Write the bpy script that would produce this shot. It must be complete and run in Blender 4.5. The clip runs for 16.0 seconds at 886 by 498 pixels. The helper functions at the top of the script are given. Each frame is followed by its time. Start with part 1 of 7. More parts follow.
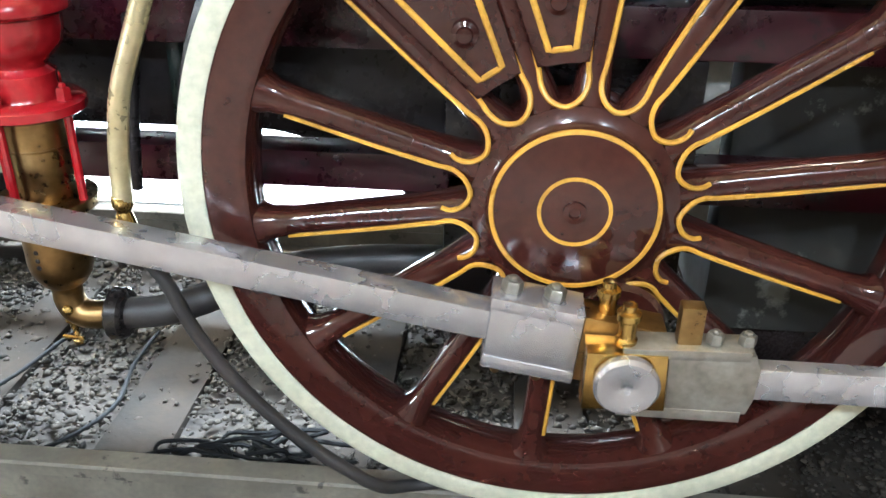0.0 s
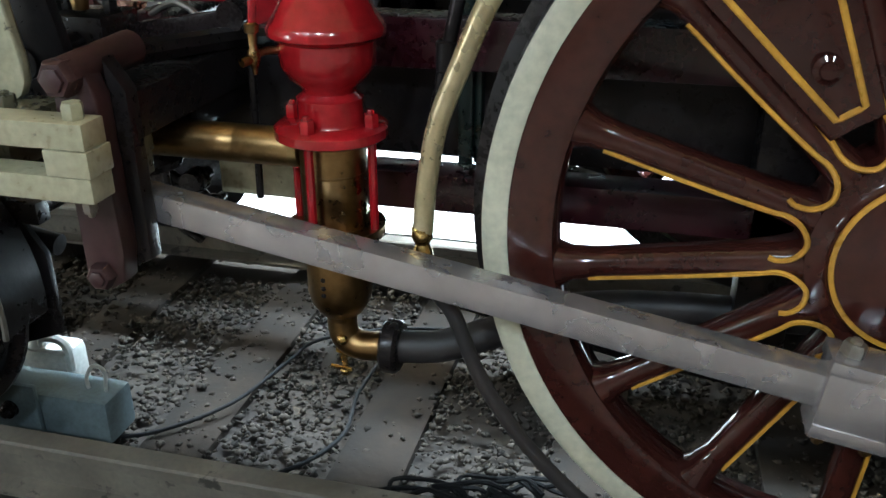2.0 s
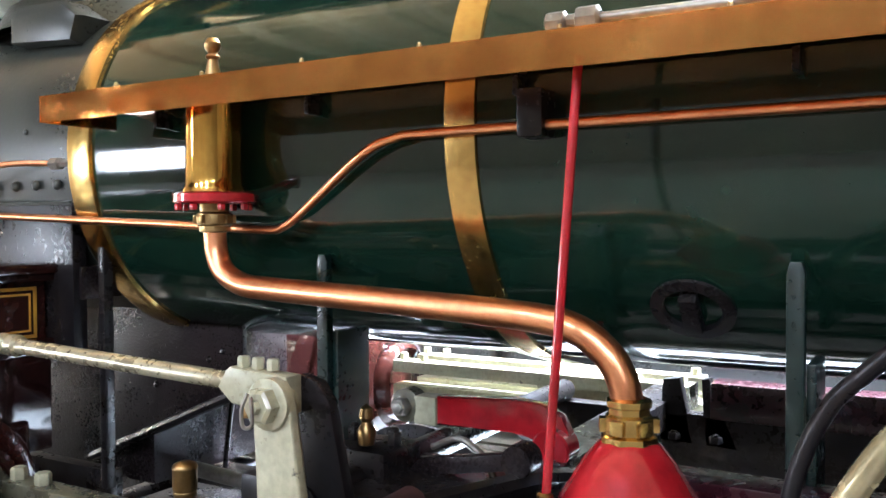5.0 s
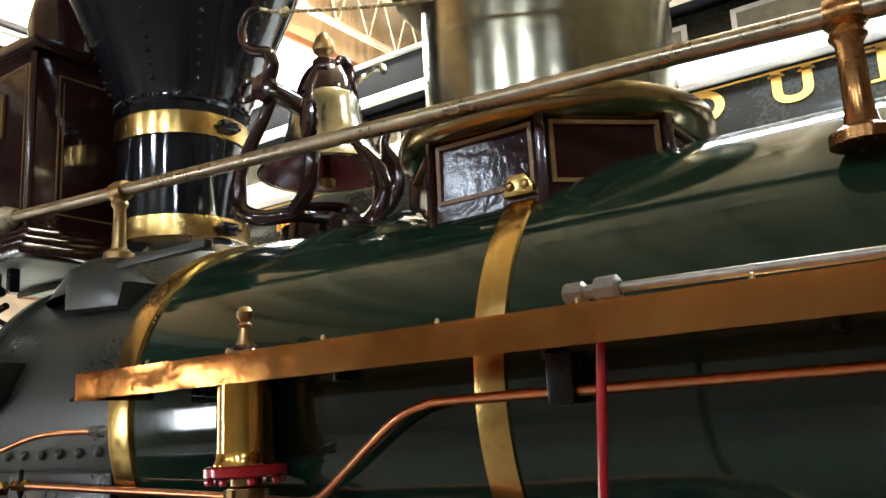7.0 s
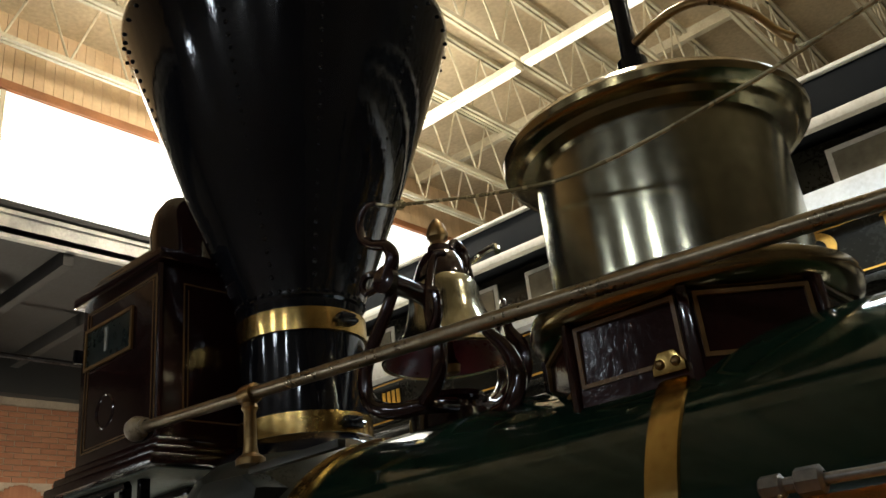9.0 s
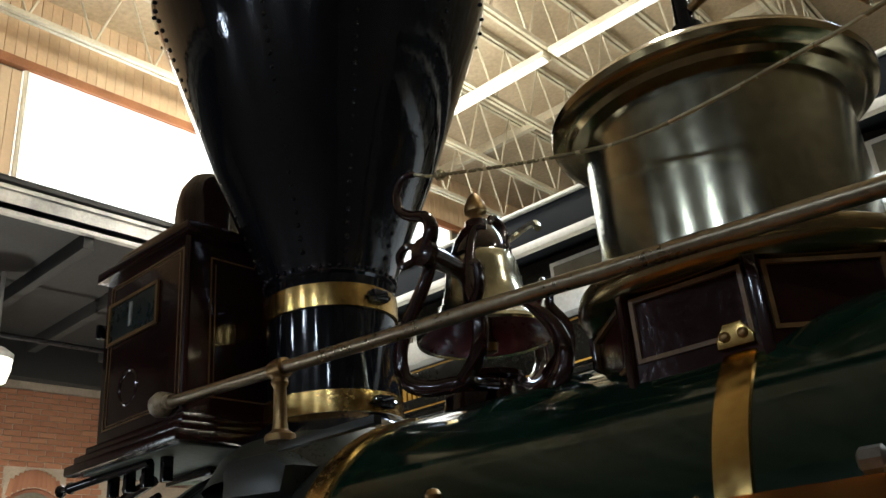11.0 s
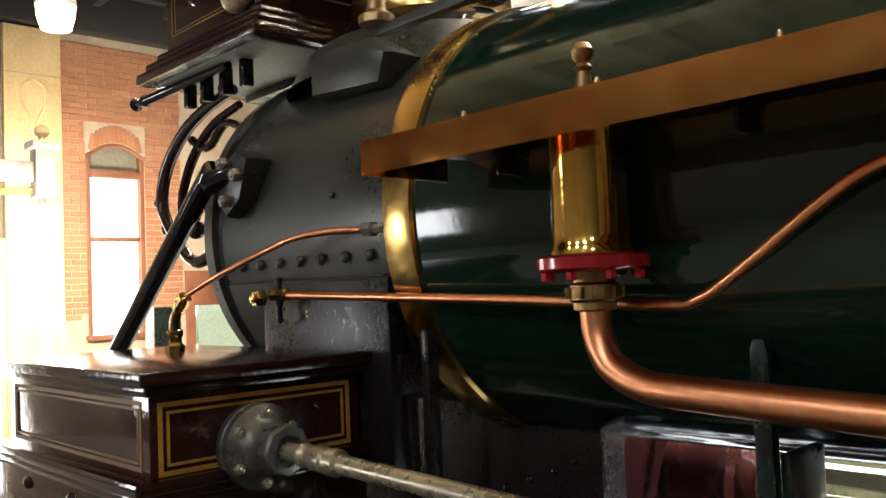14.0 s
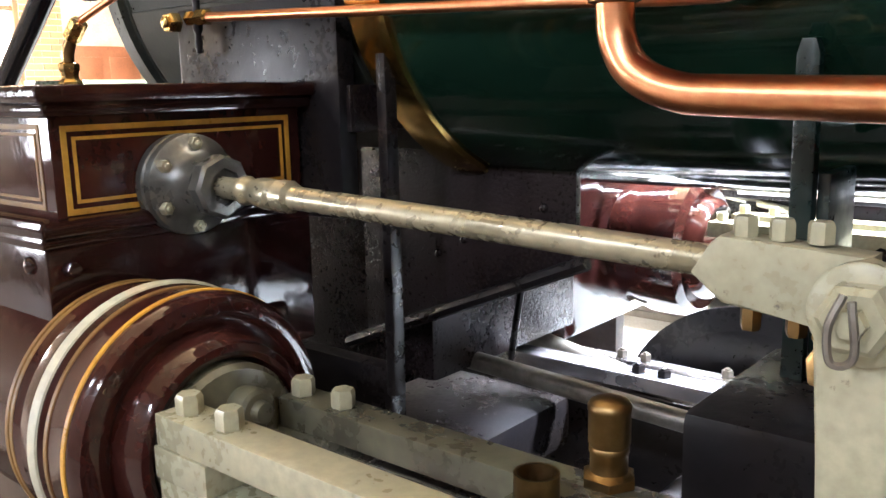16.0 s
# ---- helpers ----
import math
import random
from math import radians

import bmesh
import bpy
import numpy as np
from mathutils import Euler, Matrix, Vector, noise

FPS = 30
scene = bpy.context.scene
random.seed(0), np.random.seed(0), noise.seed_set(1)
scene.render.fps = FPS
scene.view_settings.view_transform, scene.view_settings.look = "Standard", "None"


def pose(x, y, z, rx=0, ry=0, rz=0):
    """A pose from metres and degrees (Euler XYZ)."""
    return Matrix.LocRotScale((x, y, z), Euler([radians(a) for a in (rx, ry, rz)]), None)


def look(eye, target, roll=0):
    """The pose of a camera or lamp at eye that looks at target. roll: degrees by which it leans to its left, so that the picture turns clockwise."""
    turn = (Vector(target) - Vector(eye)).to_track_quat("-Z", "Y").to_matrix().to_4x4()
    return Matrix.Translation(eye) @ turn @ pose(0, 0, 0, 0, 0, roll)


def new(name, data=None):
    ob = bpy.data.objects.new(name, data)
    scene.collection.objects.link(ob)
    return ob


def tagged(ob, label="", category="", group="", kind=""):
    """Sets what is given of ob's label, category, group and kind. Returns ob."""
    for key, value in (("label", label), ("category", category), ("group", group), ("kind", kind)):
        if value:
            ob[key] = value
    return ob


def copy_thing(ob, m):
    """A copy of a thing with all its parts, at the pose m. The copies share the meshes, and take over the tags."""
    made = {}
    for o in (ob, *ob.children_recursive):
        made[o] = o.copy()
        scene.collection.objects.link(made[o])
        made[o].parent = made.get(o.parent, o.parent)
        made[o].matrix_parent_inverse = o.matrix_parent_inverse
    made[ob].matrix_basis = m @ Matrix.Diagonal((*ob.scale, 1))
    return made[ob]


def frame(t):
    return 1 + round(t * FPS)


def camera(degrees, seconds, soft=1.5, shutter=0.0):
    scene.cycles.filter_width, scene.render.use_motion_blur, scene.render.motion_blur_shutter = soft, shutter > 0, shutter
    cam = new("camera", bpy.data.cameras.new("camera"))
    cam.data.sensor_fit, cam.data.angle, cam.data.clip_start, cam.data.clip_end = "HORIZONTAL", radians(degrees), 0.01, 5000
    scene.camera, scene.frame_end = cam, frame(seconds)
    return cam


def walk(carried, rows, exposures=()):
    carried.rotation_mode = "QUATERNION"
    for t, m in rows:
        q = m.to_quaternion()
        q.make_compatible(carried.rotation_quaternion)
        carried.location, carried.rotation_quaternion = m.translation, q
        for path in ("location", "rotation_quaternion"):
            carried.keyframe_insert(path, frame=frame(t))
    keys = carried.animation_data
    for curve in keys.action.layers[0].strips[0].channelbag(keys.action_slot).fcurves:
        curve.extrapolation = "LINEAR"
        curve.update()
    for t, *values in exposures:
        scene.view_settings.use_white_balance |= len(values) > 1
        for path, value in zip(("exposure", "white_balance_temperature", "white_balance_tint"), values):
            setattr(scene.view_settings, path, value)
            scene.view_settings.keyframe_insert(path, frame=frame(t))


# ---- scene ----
cam = camera(54.6, 16.0)
PATH = [
    (0, (-0.135, -2.386, 1.499), (-0.275, -0.614, 0.583), 0.9),
    (0.5, (-0.224, -2.388, 1.454), (-0.446, -0.605, 0.574), 1.6),
    (1, (-0.331, -2.359, 1.456), (-0.662, -0.599, 0.565), 0.9),
    (1.5, (-0.443, -2.362, 1.462), (-0.795, -0.601, 0.58), 0.2),
    (2, (-0.504, -2.339, 1.462), (-0.939, -0.58, 0.616), 0.0),
    (2.5, (-0.528, -2.274, 1.467), (-1.1, -0.504, 0.732), 0.2),
    (3, (-0.553, -2.213, 1.487), (-1.297, -0.45, 0.905), -0.6),
    (3.5, (-0.56, -2.191, 1.513), (-1.446, -0.439, 1.133), -0.1),
    (4, (-0.599, -2.182, 1.544), (-1.568, -0.449, 1.3), 0.6),
    (4.2, (-0.636, -2.175, 1.556), (-1.619, -0.445, 1.346), 0.6),
    (6.3, (-0.684, -2.092, 1.71), (-1.747, -0.412, 1.935), -2.7),
    (6.5, (-0.675, -2.08, 1.724), (-1.755, -0.417, 1.988), -2.9),
    (7, (-0.629, -2.048, 1.751), (-1.743, -0.439, 2.163), -3.2),
    (7.5, (-0.602, -2.053, 1.768), (-1.763, -0.508, 2.282), -3.4),
    (8, (-0.617, -2.067, 1.802), (-1.796, -0.586, 2.446), -5.5),
    (8.5, (-0.674, -2.08, 1.823), (-1.852, -0.632, 2.541), -6.5),
    (9, (-0.736, -2.094, 1.832), (-1.913, -0.681, 2.618), -6.6),
    (9.2, (-0.754, -2.088, 1.833), (-1.93, -0.691, 2.649), -6.4),
    (11.3, (-0.921, -2.034, 1.802), (-2.142, -0.651, 2.575), -4.5),
    (11.5, (-0.949, -1.997, 1.798), (-2.192, -0.615, 2.537), -4.3),
    (12, (-0.998, -1.908, 1.778), (-2.296, -0.557, 2.479), -3.4),
    (12.5, (-1.024, -1.857, 1.76), (-2.362, -0.519, 2.407), -2.9),
    (13, (-1.104, -1.839, 1.747), (-2.48, -0.495, 2.293), -2.8),
    (13.5, (-1.217, -1.826, 1.699), (-2.641, -0.461, 2.029), -2.4),
    (14, (-1.307, -1.84, 1.642), (-2.754, -0.464, 1.744), -2.4),
    (14.5, (-1.346, -1.853, 1.594), (-2.789, -0.469, 1.592), -2.5),
    (15, (-1.392, -1.846, 1.545), (-2.828, -0.457, 1.44), -2.4),
    (15.5, (-1.476, -1.803, 1.516), (-2.881, -0.401, 1.273), -1.9),
    (16, (-1.589, -1.747, 1.49), (-2.856, -0.245, 1.119), -1.3),
]
EXPOSURES = [(0, 2.5, 5350, 3), (0.5, 2.45, 5300, 2), (1, 1.95, 5300, 0), (1.5, 1.25, 5300, 0), (2, 1.1, 5350, 0), (2.5, 1.35, 5450, 2), (3, 1.55, 5500, 7), (3.5, 2.0, 5200, 9), (4, 2.2, 5150, 12), (6.5, 1.2, 5500, 7), (7, 0.75, 5550, 7), (7.5, 0.05, 5700, 7), (8, -0.45, 5750, 7), (9, -1.3, 5800, 5), (11.5, -1.0, 5250, 6), (12.5, -0.45, 5900, 7), (13, -0.2, 5950, 8), (14, 0.35, 5950, 10), (15, 0.8, 5950, 12), (16, 1.75, 5700, 13)]
walk(cam, [(t, look(eye, target, roll)) for t, eye, target, roll in PATH], EXPOSURES)

# ---- light ----
world = bpy.data.worlds.new("hall_air")
scene.world = world
world.use_nodes = True
world.node_tree.nodes["Background"].inputs[0].default_value = (0.9, 0.85, 0.75, 1)
world.node_tree.nodes["Background"].inputs[1].default_value = 0.03


def area_lamp(name, eye, target, sx, sy, watts, colour=(1, 0.9, 0.75)):
    d = bpy.data.lights.new(name, "AREA")
    d.shape, d.size, d.size_y, d.energy, d.color = "RECTANGLE", sx, sy, watts, colour
    ob = new(name, d)
    ob.matrix_world = look(eye, target)
    return ob


WARM, COOL = (1.0, 0.84, 0.62), (0.92, 0.96, 1.0)


def round_lamp(eye, watts, colour, r=0.16):
    d = bpy.data.lights.new("high_bay_light", "POINT")
    d.energy, d.color, d.shadow_soft_size = watts, colour, r
    new("high_bay_light", d).location = (eye[0], eye[1], eye[2] - (0.22 if eye[1] > 0 else 0.16))


BAYS = [(-2.5, 1.5, 6.45), (1.6, 1.4, 6.45), (-6.0, 2.6, 6.45), (-5.8, -6.4, 5.1), (-0.6, -6.4, 5.1), (-3.1, -6.4, 5.1), (2.4, -6.4, 5.1)]
for b, w in zip(BAYS, (420, 300, 800, 85, 150, 112, 100)):
    round_lamp(b, w, WARM if b[1] > 0 else (0.95, 0.97, 1.0))
area_lamp("window_daylight", (-7.9, 2.3, 6.2), (0, 0.5, 2.0), 3.0, 1.1, 170, (1, 0.93, 0.82))
# Added fill light without a fixture, brightening the walkway and coach eave.
area_lamp("walkway_lamp", (-1.2, 2.1, 4.6), (-1.2, 1.9, 0), 5.0, 0.3, 650, COOL).data.spread = radians(105)
d = bpy.data.lights.new("globe_glow", "POINT")
d.energy, d.color, d.shadow_soft_size = 900, WARM, 0.14
new("globe_glow", d).location = (-9.75, 1.05, 2.05)

# ---- materials ----


def mat(name, col, rough=0.4, metal=0.0, col2=None, big=3.0, fine=60.0, bump=0.05, coat=0.0, rvar=0.12, chips=None, chip_size=16.0, chip_at=0.63):
    """Base colour wandering to col2 over large stains, with fine grain in gloss and relief."""
    m = bpy.data.materials.new(name)
    m.use_nodes = True
    nt = m.node_tree
    b = nt.nodes["Principled BSDF"]
    tc = nt.nodes.new("ShaderNodeTexCoord")
    n1, n2 = nt.nodes.new("ShaderNodeTexNoise"), nt.nodes.new("ShaderNodeTexNoise")
    n1.inputs["Scale"].default_value, n1.inputs["Detail"].default_value = big, 5
    n2.inputs["Scale"].default_value, n2.inputs["Detail"].default_value = fine, 4
    for n in (n1, n2):
        nt.links.new(tc.outputs["Object"], n.inputs["Vector"])
    ramp = nt.nodes.new("ShaderNodeValToRGB")
    ramp.color_ramp.elements[0].position, ramp.color_ramp.elements[1].position = 0.35, 0.68
    c2 = col2 or tuple(c * 0.72 for c in col)
    ramp.color_ramp.elements[0].color, ramp.color_ramp.elements[1].color = (*c2, 1), (*col, 1)
    nt.links.new(n1.outputs["Fac"], ramp.inputs["Fac"])
    mix = nt.nodes.new("ShaderNodeMixRGB")
    mix.blend_type = "OVERLAY"
    mix.inputs[0].default_value = 0.35
    nt.links.new(ramp.outputs["Color"], mix.inputs[1])
    nt.links.new(n2.outputs["Fac"], mix.inputs[2])
    paint = mix.outputs[0]
    if chips:
        n3 = nt.nodes.new("ShaderNodeTexNoise")
        n3.inputs["Scale"].default_value, n3.inputs["Detail"].default_value, n3.inputs["Roughness"].default_value = chip_size, 9, 0.68
        nt.links.new(tc.outputs["Object"], n3.inputs["Vector"])
        r3 = nt.nodes.new("ShaderNodeValToRGB")
        r3.color_ramp.elements[0].position, r3.color_ramp.elements[1].position = chip_at, chip_at + 0.05
        nt.links.new(n3.outputs["Fac"], r3.inputs["Fac"])
        wear = nt.nodes.new("ShaderNodeMixRGB")
        wear.inputs[2].default_value = (*chips, 1)
        nt.links.new(r3.outputs["Color"], wear.inputs[0])
        nt.links.new(paint, wear.inputs[1])
        paint = wear.outputs[0]
    nt.links.new(paint, b.inputs["Base Color"])
    mr = nt.nodes.new("ShaderNodeMapRange")
    mr.inputs["To Min"].default_value, mr.inputs["To Max"].default_value = max(0.03, rough - rvar), min(1, rough + rvar)
    add = nt.nodes.new("ShaderNodeMath")
    add.operation = "MULTIPLY_ADD"
    nt.links.new(n1.outputs["Fac"], add.inputs[0])
    add.inputs[1].default_value = 0.6
    half = nt.nodes.new("ShaderNodeMath")
    half.operation = "MULTIPLY"
    half.inputs[1].default_value = 0.4
    nt.links.new(n2.outputs["Fac"], half.inputs[0])
    nt.links.new(half.outputs[0], add.inputs[2])
    nt.links.new(add.outputs[0], mr.inputs["Value"])
    mr.inputs["From Min"].default_value, mr.inputs["From Max"].default_value = 0.3, 0.7
    nt.links.new(mr.outputs[0], b.inputs["Roughness"])
    b.inputs["Metallic"].default_value = metal
    b.inputs["Coat Weight"].default_value = coat
    b.inputs["Coat Roughness"].default_value = 0.08
    if bump:
        bp = nt.nodes.new("ShaderNodeBump")
        bp.inputs["Strength"].default_value, bp.inputs["Distance"].default_value = min(1, bump * 4), 0.004
        both = nt.nodes.new("ShaderNodeMath")
        both.operation = "MULTIPLY_ADD"
        both.inputs[1].default_value = 0.35
        nt.links.new(n2.outputs["Fac"], both.inputs[0])
        nt.links.new(n1.outputs["Fac"], both.inputs[2])
        nt.links.new(both.outputs[0], bp.inputs["Height"])
        nt.links.new(bp.outputs[0], b.inputs["Normal"])
    return m


def random_mat(name, a, b2, rough=0.9, by="island", fine=40.0, bump=0.2):
    """Pieces that differ one from another, each with its own grain."""
    m = mat(name, a, rough, 0, None, 6, fine, bump)
    nt = m.node_tree
    b = nt.nodes["Principled BSDF"]
    src = b.inputs["Base Color"].links[0].from_socket
    if by == "island":
        info, key = nt.nodes.new("ShaderNodeNewGeometry"), "Random Per Island"
    else:
        info, key = nt.nodes.new("ShaderNodeObjectInfo"), "Random"
    ramp = nt.nodes.new("ShaderNodeValToRGB")
    ramp.color_ramp.elements[0].color, ramp.color_ramp.elements[1].color = (*a, 1), (*b2, 1)
    nt.links.new(info.outputs[key], ramp.inputs["Fac"])
    mix = nt.nodes.new("ShaderNodeMixRGB")
    mix.inputs[0].default_value = 0.6
    nt.links.new(src, mix.inputs[1])
    nt.links.new(ramp.outputs[0], mix.inputs[2])
    nt.links.new(mix.outputs[0], b.inputs["Base Color"])
    return m


def glow(name, col, strength):
    m = bpy.data.materials.new(name)
    m.use_nodes = True
    b = m.node_tree.nodes["Principled BSDF"]
    b.inputs["Base Color"].default_value = (*col, 1)
    b.inputs["Emission Color"].default_value = (*col, 1)
    b.inputs["Emission Strength"].default_value = strength
    return m


GREEN = mat("boiler_green_enamel", (0.0062, 0.0200, 0.0118), 0.08, 0, (0.0050, 0.0165, 0.0096), 1.6, 30, 0.03, 0.0, 0.04)
GREEN.node_tree.nodes["Principled BSDF"].inputs["Specular IOR Level"].default_value = 0.5
FRAME_GREEN = mat("dark_green_iron", (0.005, 0.016, 0.013), 0.30, 0, None, 4, 70, 0.05, 0.2)
GRAPHITE = mat("smokebox_graphite", (0.044, 0.046, 0.036), 0.36, 0.1, (0.028, 0.030, 0.023), 2.5, 80, 0.07, 0, 0.14, (0.10, 0.10, 0.085), 30, 0.66)
BLACK = mat("stack_black_enamel", (0.007, 0.008, 0.011), 0.06, 0, (0.006, 0.006, 0.008), 5.0, 16, 0.16, 0.0, 0.03)
BLACK.node_tree.nodes["Principled BSDF"].inputs["Specular IOR Level"].default_value = 0.4
IRON = mat("grimy_black_iron", (0.008, 0.007, 0.008), 0.30, 0.0, (0.015, 0.012, 0.011), 5, 60, 0.14, 0, 0.14)
SOOT = mat("sooty_plate", (0.018, 0.012, 0.012), 0.26, 0.0, (0.008, 0.006, 0.006), 3, 110, 0.30, 0, 0.16)
for m_ in (IRON, SOOT):
    m_.node_tree.nodes["Principled BSDF"].inputs["Specular IOR Level"].default_value = 0.3
MAROON = mat("maroon_varnish", (0.046, 0.0125, 0.0090), 0.085, 0, (0.030, 0.0080, 0.0065), 4, 42, 0.075, 0.2, 0.06, (0.014, 0.006, 0.005), 14, 0.68)
DARK_MAROON = mat("dark_maroon_varnish", (0.028, 0.0080, 0.0062), 0.10, 0, (0.017, 0.0055, 0.005), 4, 38, 0.10, 0.2, 0.06)
FRAME_RED = mat("frame_crimson_paint", (0.040, 0.005, 0.010), 0.30, 0, (0.020, 0.003, 0.006), 4, 60, 0.06, 0.2, 0.12, (0.010, 0.006, 0.006), 9, 0.56)
YELLOW = mat("gold_lining_paint", (0.62, 0.33, 0.035), 0.35, 0, (0.42, 0.22, 0.03), 9, 90, 0.03)
DULL_GOLD = mat("aged_gold_lining", (0.24, 0.135, 0.035), 0.4, 0, (0.15, 0.08, 0.025), 9, 90, 0.03)
RED = mat("signal_red_enamel", (0.40, 0.008, 0.014), 0.20, 0, (0.26, 0.006, 0.010), 4, 45, 0.03, 0.5, 0.06)
BRASS = mat("polished_brass", (0.66, 0.45, 0.15), 0.22, 1, (0.54, 0.36, 0.11), 4, 50, 0.035, 0, 0.10)
OLD_BRASS = mat("tarnished_brass", (0.36, 0.24, 0.10), 0.34, 1, (0.24, 0.15, 0.06), 5, 60, 0.03, 0, 0.12)
SILVER_BRASS = mat("pale_nickel_brass", (0.52, 0.49, 0.36), 0.20, 1, (0.38, 0.36, 0.25), 2, 30, 0.008, 0, 0.05)
CRAZED = mat("crazed_maroon_varnish", (0.030, 0.009, 0.007), 0.10, 0, (0.016, 0.005, 0.005), 3, 46, 0.18, 0.05, 0.08)
LID_BRASS = mat("dark_polished_brass", (0.36, 0.28, 0.14), 0.19, 1, (0.25, 0.19, 0.09), 3, 40, 0.012, 0, 0.06)
IVORY = mat("worn_ivory_ball", (0.55, 0.46, 0.31), 0.32, 0.2, (0.40, 0.32, 0.20), 8, 60, 0.03)
RAIL_BRASS = mat("dull_handrail_brass", (0.44, 0.37, 0.25), 0.34, 1, (0.29, 0.24, 0.16), 7, 70, 0.04, 0, 0.12)
COPPER = mat("polished_copper", (0.80, 0.36, 0.17), 0.32, 1, (0.72, 0.31, 0.14), 3, 50, 0.004, 0, 0.04)
SHELF_COPPER = mat("dented_copper_sheet", (0.80, 0.37, 0.10), 0.12, 1, (0.62, 0.27, 0.065), 6, 20, 0.11, 0, 0.05)
STEEL = mat("satin_steel", (0.50, 0.485, 0.50), 0.27, 0.75, (0.43, 0.415, 0.43), 1.5, 12, 0.0, 0, 0.02)
WORN_STEEL = mat("worn_steel", (0.33, 0.31, 0.27), 0.42, 0.7, (0.20, 0.18, 0.15), 9, 70, 0.06)
CREAM = mat("cream_iron_paint", (0.42, 0.395, 0.265), 0.34, 0, (0.34, 0.325, 0.215), 5, 60, 0.07, 0.15, 0.12, (0.075, 0.068, 0.05), 18, 0.66)
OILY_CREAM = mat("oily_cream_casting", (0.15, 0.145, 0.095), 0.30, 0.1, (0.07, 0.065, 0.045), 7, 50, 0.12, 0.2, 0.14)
GLAND = mat("dark_cast_steel", (0.20, 0.20, 0.185), 0.34, 0.6, (0.10, 0.10, 0.09), 8, 60, 0.12)
CREAM_METAL = mat("pale_polished_rod", (0.50, 0.46, 0.32), 0.30, 0.6, (0.32, 0.29, 0.19), 6, 60, 0.05, 0, 0.12, (0.16, 0.13, 0.08), 24, 0.62)
TYRE_WHITE = mat("off_white_tyre_paint", (0.52, 0.51, 0.39), 0.45, 0, (0.45, 0.44, 0.33), 8, 50, 0.06, 0, 0.12, (0.16, 0.14, 0.11), 26, 0.69)
HOSE_PALE = mat("yellowed_hose_cover", (0.54, 0.47, 0.28), 0.28, 0.6, (0.42, 0.36, 0.20), 5, 40, 0.004)
RUBBER = mat("black_rubber", (0.022, 0.020, 0.020), 0.5, 0, (0.035, 0.030, 0.028), 10, 80, 0.06)
RAIL = mat("dusty_painted_rail", (0.155, 0.138, 0.108), 0.65, 0, (0.085, 0.074, 0.058), 5, 60, 0.12, 0, 0.12, (0.035, 0.030, 0.024), 11, 0.60)
# Earth, stone and sleeper: oily tones, lowered further for the shade beside the locomotive.
EARTH = mat("oily_ballast_earth", (0.034, 0.028, 0.022), 0.95, 0, (0.016, 0.013, 0.011), 2.5, 45, 0.25)
STONE = random_mat("ballast_stone", (0.010, 0.008, 0.006), (0.066, 0.054, 0.041), 0.9)
TIE = mat("weathered_sleeper_wood", (0.020, 0.0145, 0.010), 0.95, 0, (0.008, 0.006, 0.004), 7, 45, 0.5)
PAVING = mat("dark_brown_paving", (0.19, 0.165, 0.145), 0.7, 0, (0.13, 0.112, 0.098), 3, 40, 0.15)
BELL_RED = mat("bell_inside_red", (0.15, 0.012, 0.024), 0.3, 0, (0.09, 0.012, 0.014), 4, 40, 0.03, 0.2)
CONCRETE = mat("pale_concrete", (0.50, 0.51, 0.50), 0.75, 0, (0.36, 0.37, 0.36), 2, 50, 0.08)
BRICK = random_mat("orange_brick", (0.28, 0.115, 0.055), (0.40, 0.185, 0.09), 0.85, "object")
MORTAR = mat("pale_mortar", (0.42, 0.33, 0.24), 0.9, 0, None, 4, 60, 0.15)
TERRACOTTA = mat("cream_terracotta", (0.66, 0.50, 0.26), 0.6, 0, (0.54, 0.38, 0.18), 3, 30, 0.06)
WOOD_TRIM = mat("brown_window_wood", (0.20, 0.075, 0.035), 0.5, 0, None, 5, 60, 0.08)
PLANK = random_mat("cream_plank", (0.62, 0.44, 0.26), (0.74, 0.55, 0.34), 0.7, "island", 30, 0.05)
ROOF = mat("cream_roof_deck", (0.58, 0.48, 0.32), 0.8, 0, (0.44, 0.35, 0.22), 1.2, 20, 0.06)
TRUSS = mat("cream_steel_truss", (0.70, 0.64, 0.48), 0.55, 0, (0.55, 0.49, 0.35), 4, 40, 0.04)
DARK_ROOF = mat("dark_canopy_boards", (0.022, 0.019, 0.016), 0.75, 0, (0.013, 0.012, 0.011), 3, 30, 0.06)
FASCIA = mat("grey_fascia_paint", (0.62, 0.58, 0.52), 0.5, 0, (0.30, 0.29, 0.27), 3, 30, 0.04)
CAR_GREEN = mat("coach_olive_paint", (0.013, 0.012, 0.008), 0.25, 0, (0.009, 0.008, 0.006), 2, 40, 0.02, 0.1)
CAR_ROOF = mat("coach_roof_navy", (0.008, 0.010, 0.014), 0.85, 0, None, 2, 40, 0.05)
CAR_TRIM = mat("coach_grey_trim", (0.74, 0.72, 0.66), 0.45, 0, None, 3, 40, 0.03)
TOOL_BLUE = mat("grey_blue_plastic", (0.165, 0.21, 0.22), 0.45, 0, (0.13, 0.165, 0.175), 8, 80, 0.04)
JUG_WHITE = mat("milky_plastic", (0.60, 0.61, 0.56), 0.4, 0, None, 6, 60, 0.03)
PLASTER = mat("hall_plaster", (0.19, 0.155, 0.115), 0.85, 0, None, 1.5, 30, 0.06)
DUSKY = mat("dusty_brown_wall", (0.13, 0.118, 0.108), 0.85, 0, (0.10, 0.090, 0.082), 1.5, 30, 0.06)
